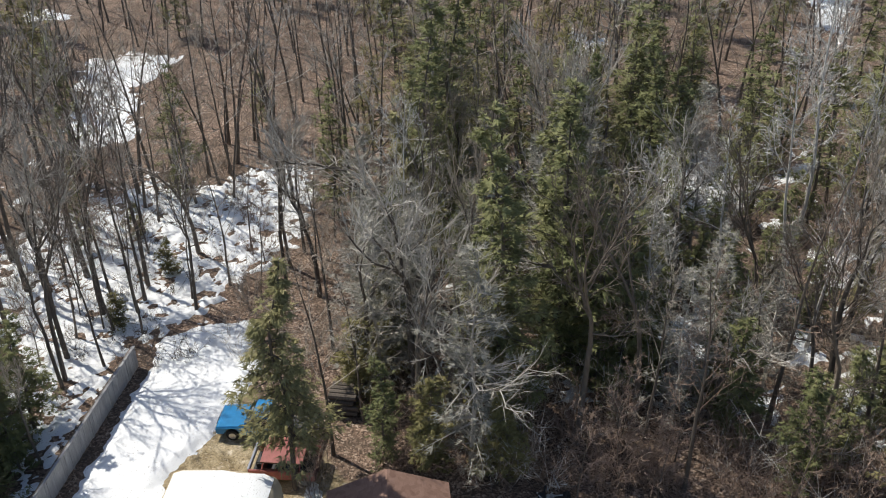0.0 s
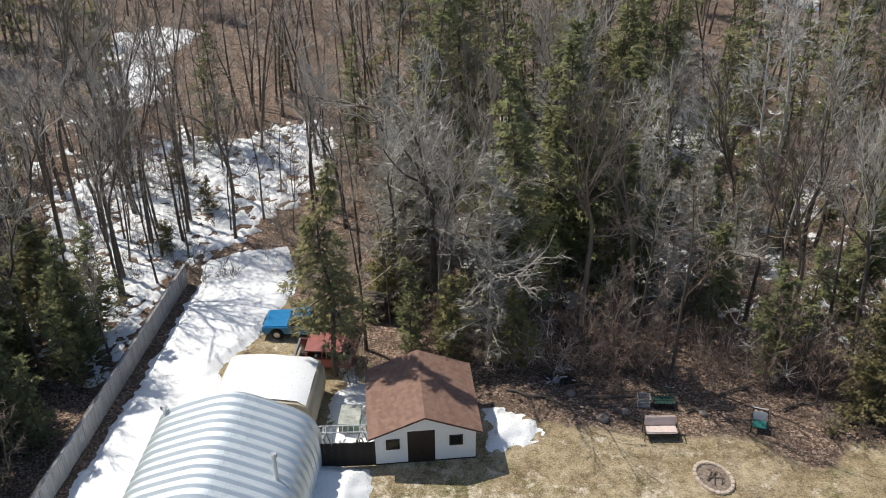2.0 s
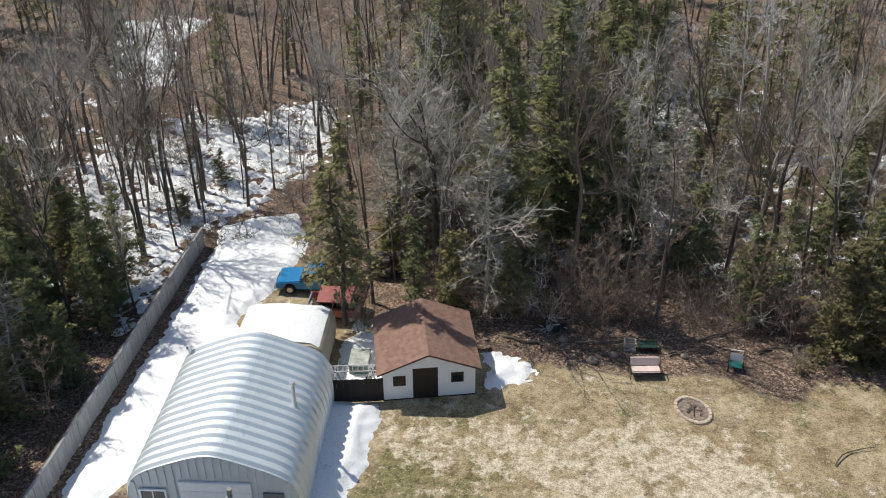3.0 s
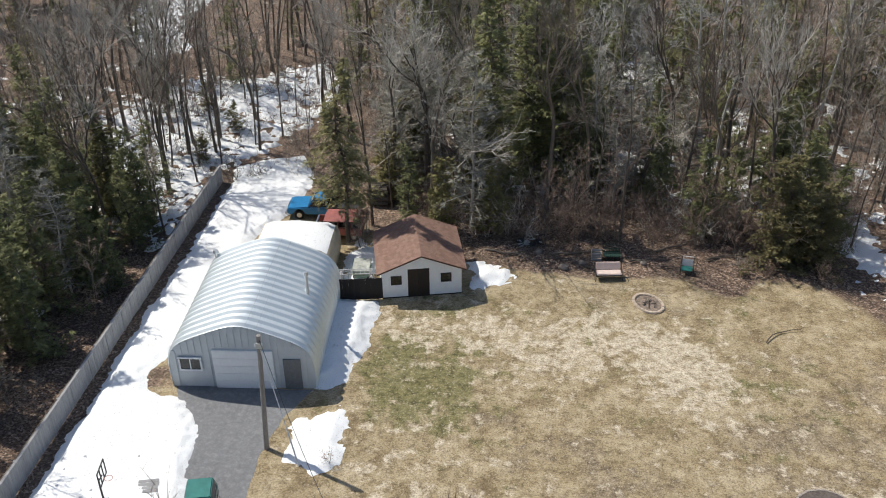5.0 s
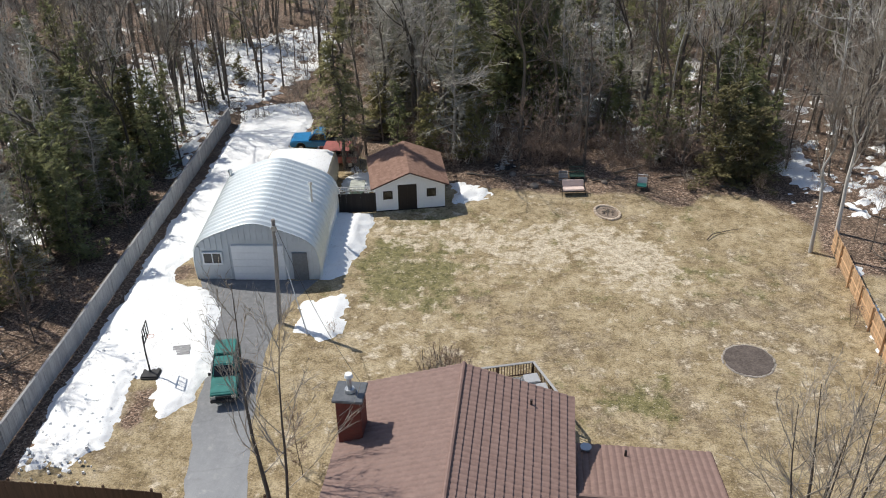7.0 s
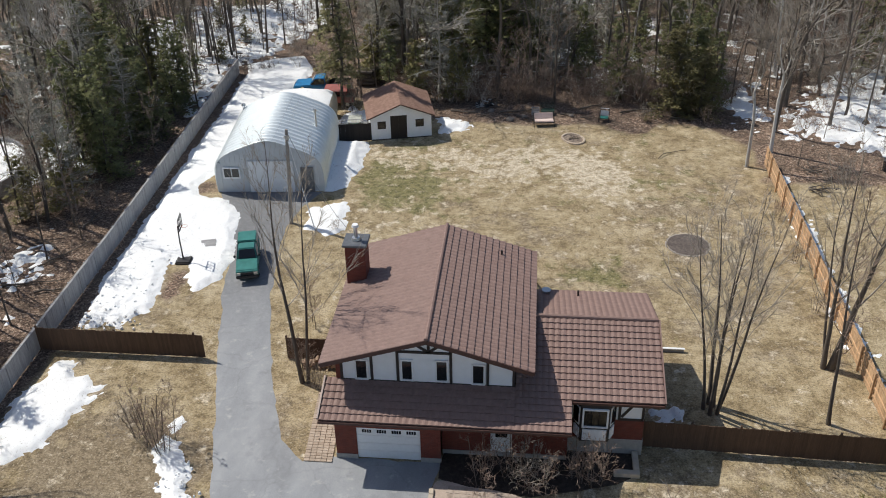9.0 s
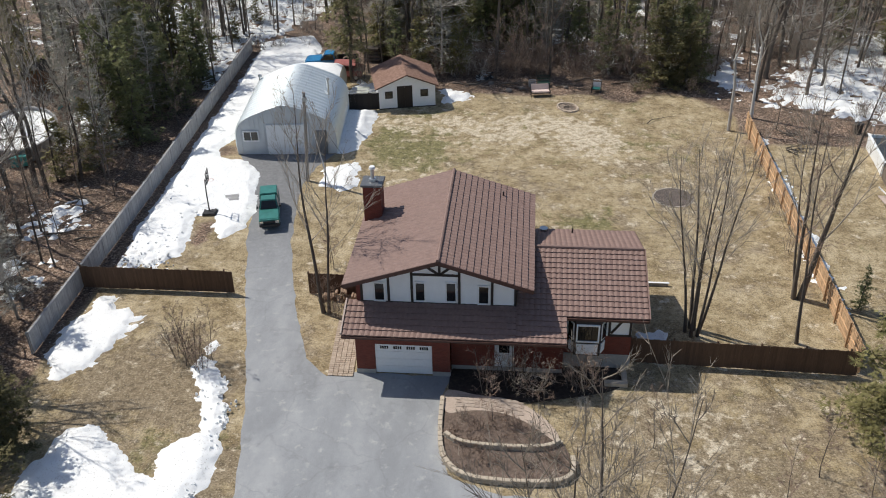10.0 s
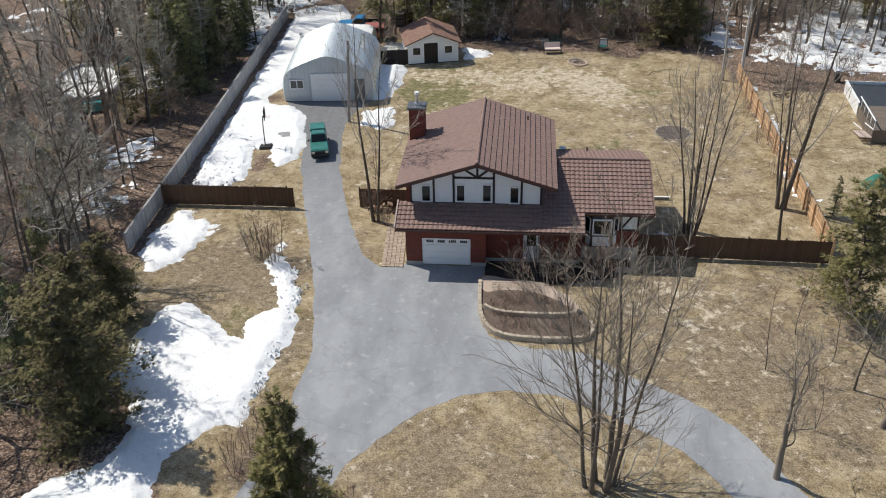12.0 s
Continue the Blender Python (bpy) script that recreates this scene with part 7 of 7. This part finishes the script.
bn = thing("waste_bin", pose(33.6, 28.6, 0), "dark bin standing on the neighbouring lawn", "bin")
part("barrel", Geo().tube([(0, 0, 0), (0, 0, 0.9)], [0.3, 0.36], 14), DARK, bn)
part("lid", Geo().tube([(0, 0, 0.9), (0, 0, 0.98)], [0.38, 0.3], 14), DARK, bn)
sc = thing("scrap_heap", pose(27.6, 24.5, 0, 0, 0, 20), "dark scrap and branches heaped behind the cedar fence", "scrap")
rs = random.Random(8)
for k in range(12):
    a, b = Vector((rs.uniform(-1.2, 1.2), rs.uniform(-0.8, 0.8), rs.uniform(0.05, 0.5))), Vector((rs.uniform(-1.2, 1.2), rs.uniform(-0.8, 0.8), rs.uniform(0.05, 0.6)))
    part("stick", Geo().tube([a, b], [0.05, 0.03], 5), M["bark"], sc)

# fallen logs on the leaf litter
rl = random.Random(19)
for k, (x, y, a, L) in enumerate(((-29, 9, 60, 5), (-27.5, 6.5, 20, 3.5), (-31, 3, 100, 4.5), (-28, 15, 80, 3), (-27, -2, 130, 3), (2, 38.6, 12, 5), (-2.6, 38.7, -14, 4), (13, 39.0, 20, 4.5), (16.5, 38.4, -12, 4), (9.5, 39.5, 35, 4), (-1.0, 38.2, 28, 3.5), (3.6, 37.6, -24, 3.2), (7.6, 38.2, 8, 3.0), (-28.6, 12, 140, 4), (-30, 7, 15, 4.2))):
    t = thing("fallen_log", pose(x, y, height(x, y) + 0.07, 0, 0, a), "fallen grey branch lying on brown leaves", "log")
    pts = [Vector((L * i / 6, rl.uniform(-0.16, 0.16), rl.uniform(0.0, 0.12))) for i in range(7)]
    part("log", Geo().tube(pts, [0.085 - 0.011 * i for i in range(7)], 6), M["bark"], t)
    for i in (1, 2, 3, 4, 5):
        q = pts[i] + Vector((rl.uniform(0.2, 0.8), rl.choice((-1, 1)) * rl.uniform(0.3, 0.9), rl.uniform(0.05, 0.5)))
        part("stub", Geo().tube([pts[i], q], [0.035, 0.01], 5), M["bark"], t)


def junk_heap():
    """Old machine parts and pale scrap at the edge of the woods."""
    j = thing("scrap_heap", pose(0.45, 40.0, height(0.45, 40.0), 0, 0, 10), "pale and dark scrap metal heaped among leaves behind the shed", "scrap")
    r = random.Random(4)
    pale = simple("weathered_alloy", (0.50, 0.52, 0.53), 0.55, 0.3, vary=0.5, scale=5)
    for k in range(16):
        a = Vector((r.uniform(-0.9, 0.9), r.uniform(-0.6, 0.6), r.uniform(0.05, 0.7)))
        b = a + Vector((r.uniform(-0.6, 0.6), r.uniform(-0.5, 0.5), r.uniform(-0.2, 0.5)))
        b.z = max(0.04, b.z)
        part("rod", Geo().tube([a, b], [0.04, 0.035], 6), pale if k % 3 else DARK, j)
    for k in range(5):
        x, y, z = r.uniform(-0.7, 0.7), r.uniform(-0.4, 0.4), r.uniform(0.0, 0.35)
        part("casing", bevelled(x - 0.2, y - 0.16, z, x + 0.2, y + 0.16, z + 0.3, 0.05, pale if k % 2 else DARK), None, j)


junk_heap()
FIELDSTONE = simple("brown_field_stone", (0.24, 0.205, 0.175), 0.9, vary=0.3, scale=4, bump=0.3)
# scattered stones at the forest edge
for x, y, s in ((3.0, 36.9, 0.35), (4.3, 37.6, 0.3), (1.2, 38.8, 0.3), (8.6, 38.0, 0.25)):
    bm = bmesh.new()
    bmesh.ops.create_icosphere(bm, subdivisions=2, radius=s)
    for v in bm.verts:
        v.co *= 1 + 0.3 * noise.noise(v.co * 3 + Vector((x, y, 0)))
        v.co.z *= 0.7
    me = bpy.data.meshes.new("rock")
    bm.to_mesh(me)
    bm.free()
    me.materials.append(FIELDSTONE)
    tagged(new("rock", me), "grey field stone on leaf litter", "rock", "edge stones").matrix_basis = pose(x, y, s * 0.3)


# ---- shrubs ----
SHRUBS = [bare_tree_meshes(300 + i, 2.2, 0.022, 1.0, 0.12, 6, 5, 3, 0.15, stems=6, thick=0.42, bend=0.35, mats=(("bark", "twig"), ("bark", "redtwig"), ("bark", "redtwig"))[i]) for i in range(3)]
PLACES = [(-12.2, 38.9, 1.1), (-11.9, 39.8, 1.3), (-12.4, 40.6, 1.1), (-11.6, 38.0, 0.9), (3.2, -8.0, 1.35), (4.7, -7.8, 1.5), (5.6, -8.3, 1.35), (8.0, -7.6, 1.35), (8.8, -7.9, 1.4), (2.0, -10.6, 0.5), (3.0, -11.4, 0.5), (4.6, -11.0, 0.55), (5.8, -11.6, 0.5), (2.4, -13.6, 0.45), (4.0, -13.9, 0.45), (5.6, -13.8, 0.5), (6.9, -13.6, 0.45),
          (-7.7, -0.2, 1.2), (-6.6, -1.6, 0.7), (-9.0, 16.2, 0.5), (-1.2, 12.2, 1.2), (-2.0, 11.8, 1.1), (-0.5, 12.1, 1.0), (-1.6, 12.5, 1.2), (-1.5, 11.6, 1.1), (-2.5, 12.1, 1.0), (-4.6, -29.8, 1.2), (-4.0, -30.8, 1.1), (-14.4, -6.6, 1.5), (-13.6, -7.4, 1.2), (-15.4, -6.2, 1.3), (36.0, 31.5, 1.0), (20.5, 36.8, 0.9), (15, 37.6, 0.8), (17, 36.9, 0.7), (23.2, 14, 0.8), (23.2, 8, 0.8), (23.3, 20, 0.8), (23.0, 3, 0.7)]
for k, (x, y, s) in enumerate(PLACES):
    t = thing("bare_shrub", pose(x, y, 0.05, 0, 0, 67 * k) @ Matrix.Diagonal((s, s, s, 1)), "leafless twiggy shrub with thin stems", "shrub", "garden shrubs")
    part("stock", SHRUBS[k % 3][0], None, t)
    part("crown", SHRUBS[k % 3][1], None, t)


def fallen_branch(x, y, turn, length, label):
    """A bent dead branch with side twigs on the ground."""
    b = thing("fallen_branch", pose(x, y, 0.05, 0, 0, turn), label, "branch")
    rb = random.Random(int(x * 10))
    pts = [Vector((length * k / 7, 0.28 * math.sin(k * 0.55) * length / 2.6, 0.05 + 0.08 * math.sin(k * 0.8) ** 2)) for k in range(8)]
    part("stem", Geo().tube(pts, [0.045 - 0.004 * k for k in range(8)], 6), M["bark"], b)
    for k in range(2, 8):
        q = pts[k] + Vector((rb.uniform(0.1, 0.5), rb.uniform(-0.4, 0.4), rb.uniform(0.0, 0.15)))
        part("side_twig", Geo().tube([pts[k], q], [0.016, 0.006], 4), M["bark"], b)


fallen_branch(15.6, 29.5, 38, 2.9, "bent dark branch lying on the straw lawn")
fallen_branch(9.4, 37.6, -12, 3.4, "dead branch lying on leaf litter")
fallen_branch(2.4, 38.0, -20, 3.0, "dead branch among leaves behind the shed")


fallen_branch(-30.5, 12.8, -36, 5.2, "long dead branch on leaf litter beyond the fence")
fallen_branch(-28.8, 9.6, 20, 3.6, "broken branch on leaf litter beyond the fence")
for k in range(9):
    fallen_branch(27.0 + 0.33 * k, 27.4 + 0.5 * (k % 3), 40 * k, 2.0 + 0.2 * (k % 4), "dead branch in a heap beside the cedar fence")
for k, (x, y, s) in enumerate([(35.1, 32.6, 0.9), (34.6, 32.2, 0.8), (35.6, 32.9, 0.8), (33.2, 28.5, 0.6)]):
    t = thing("bare_shrub", pose(x, y, 0.05, 0, 0, 51 * k) @ Matrix.Diagonal((s * 0.9, s * 0.9, s * 0.8, 1)), "dense rust-brown shrub standing in snow", "shrub", "rusty shrubs")
    part("stock", SHRUBS[1][0], None, t)
    part("crown", SHRUBS[1][1], None, t)


for k, (x, y, s) in enumerate([(-10.6, -21.6, 0.7), (-10.3, -23.6, 0.9), (-10.4, -25.4, 1.0), (-10.6, -27.2, 1.0), (-11.2, -26.2, 0.9)]):
    t = thing("bare_shrub", pose(x, y, 0.05, 0, 0, 73 * k) @ Matrix.Diagonal((s, s, s * 0.9, 1)), "reddish twiggy shrub beside the driveway edge", "shrub", "driveway shrubs")
    part("stock", SHRUBS[1][0], None, t)
    part("crown", SHRUBS[1][1], None, t)


def snow_chunks():
    """Loose lumps of old snow and ice at the trodden end of the strip."""
    rc = random.Random(77)
    g = Geo()
    for _ in range(90):
        x = rc.uniform(-23.0, -18.9)
        y = rc.uniform(2.0, 9.0) if rc.random() < 0.75 else rc.uniform(9, 16)
        if y > 5.4 and x > -19.8 and y < 10.8:
            continue
        r = rc.uniform(0.04, 0.1)
        z = height(x, y) + (0.24 if y > 3.4 else 0.1)
        o = len(g.v)
        for k in range(6):
            a = k * math.tau / 6 + rc.uniform(-0.3, 0.3)
            g.v.append((x + r * 1.2 * math.cos(a), y + r * 1.2 * math.sin(a), z - 0.06))
        for k in range(6):
            a = k * math.tau / 6 + rc.uniform(-0.3, 0.3)
            g.v.append((x + r * 0.8 * math.cos(a), y + r * 0.8 * math.sin(a), z + r * rc.uniform(0.5, 1.1)))
        g.f += [(o + k, o + (k + 1) % 6, o + 6 + (k + 1) % 6, o + 6 + k) for k in range(6)] + [tuple(o + 6 + k for k in range(6))]
    for _ in range(150):
        f = rc.random()
        x, y = -12.6 + 1.9 * f ** 0.4 + rc.uniform(-0.25, 0.25), rc.uniform(-22.5, -8.0)
        x += 0.55 * min(0.0, (y + 12) / 10) - (0.9 if y > -10 else 0.0)
        r = rc.uniform(0.03, 0.085)
        z = 0.22
        o = len(g.v)
        for top in (0, 1):
            for k in range(6):
                a = k * math.tau / 6 + rc.uniform(-0.3, 0.3)
                w = r * (0.7 if top else 1.2)
                g.v.append((x + w * math.cos(a), y + w * math.sin(a), z + (r * rc.uniform(0.4, 0.9) if top else -0.08)))
        g.f += [(o + k, o + (k + 1) % 6, o + 6 + (k + 1) % 6, o + 6 + k) for k in range(6)] + [tuple(o + 6 + k for k in range(6))]
    tagged(new("snow_chunks", g.mesh("snow_chunks", M["snow"])), "loose lumps of dirty snow on the snow strip", "snow", kind="stuff")


snow_chunks()


def snow_board():
    """Flat weathered planks half sunk in the snow, standing in for a grey patch."""
    b = thing("sunken_planks", pose(-17.75, 13.4, 0.22, 2, -2, 12), "flat grey planks in place of a grey patch in old snow", "pallet")
    for k in range(4):
        part("plank", bevelled(-0.55, -0.46 + 0.23 * k, 0, 0.55 - 0.05 * (k % 2), -0.24 + 0.23 * k, 0.03, 0.008, M["greyfence"]), None, b)


snow_board()
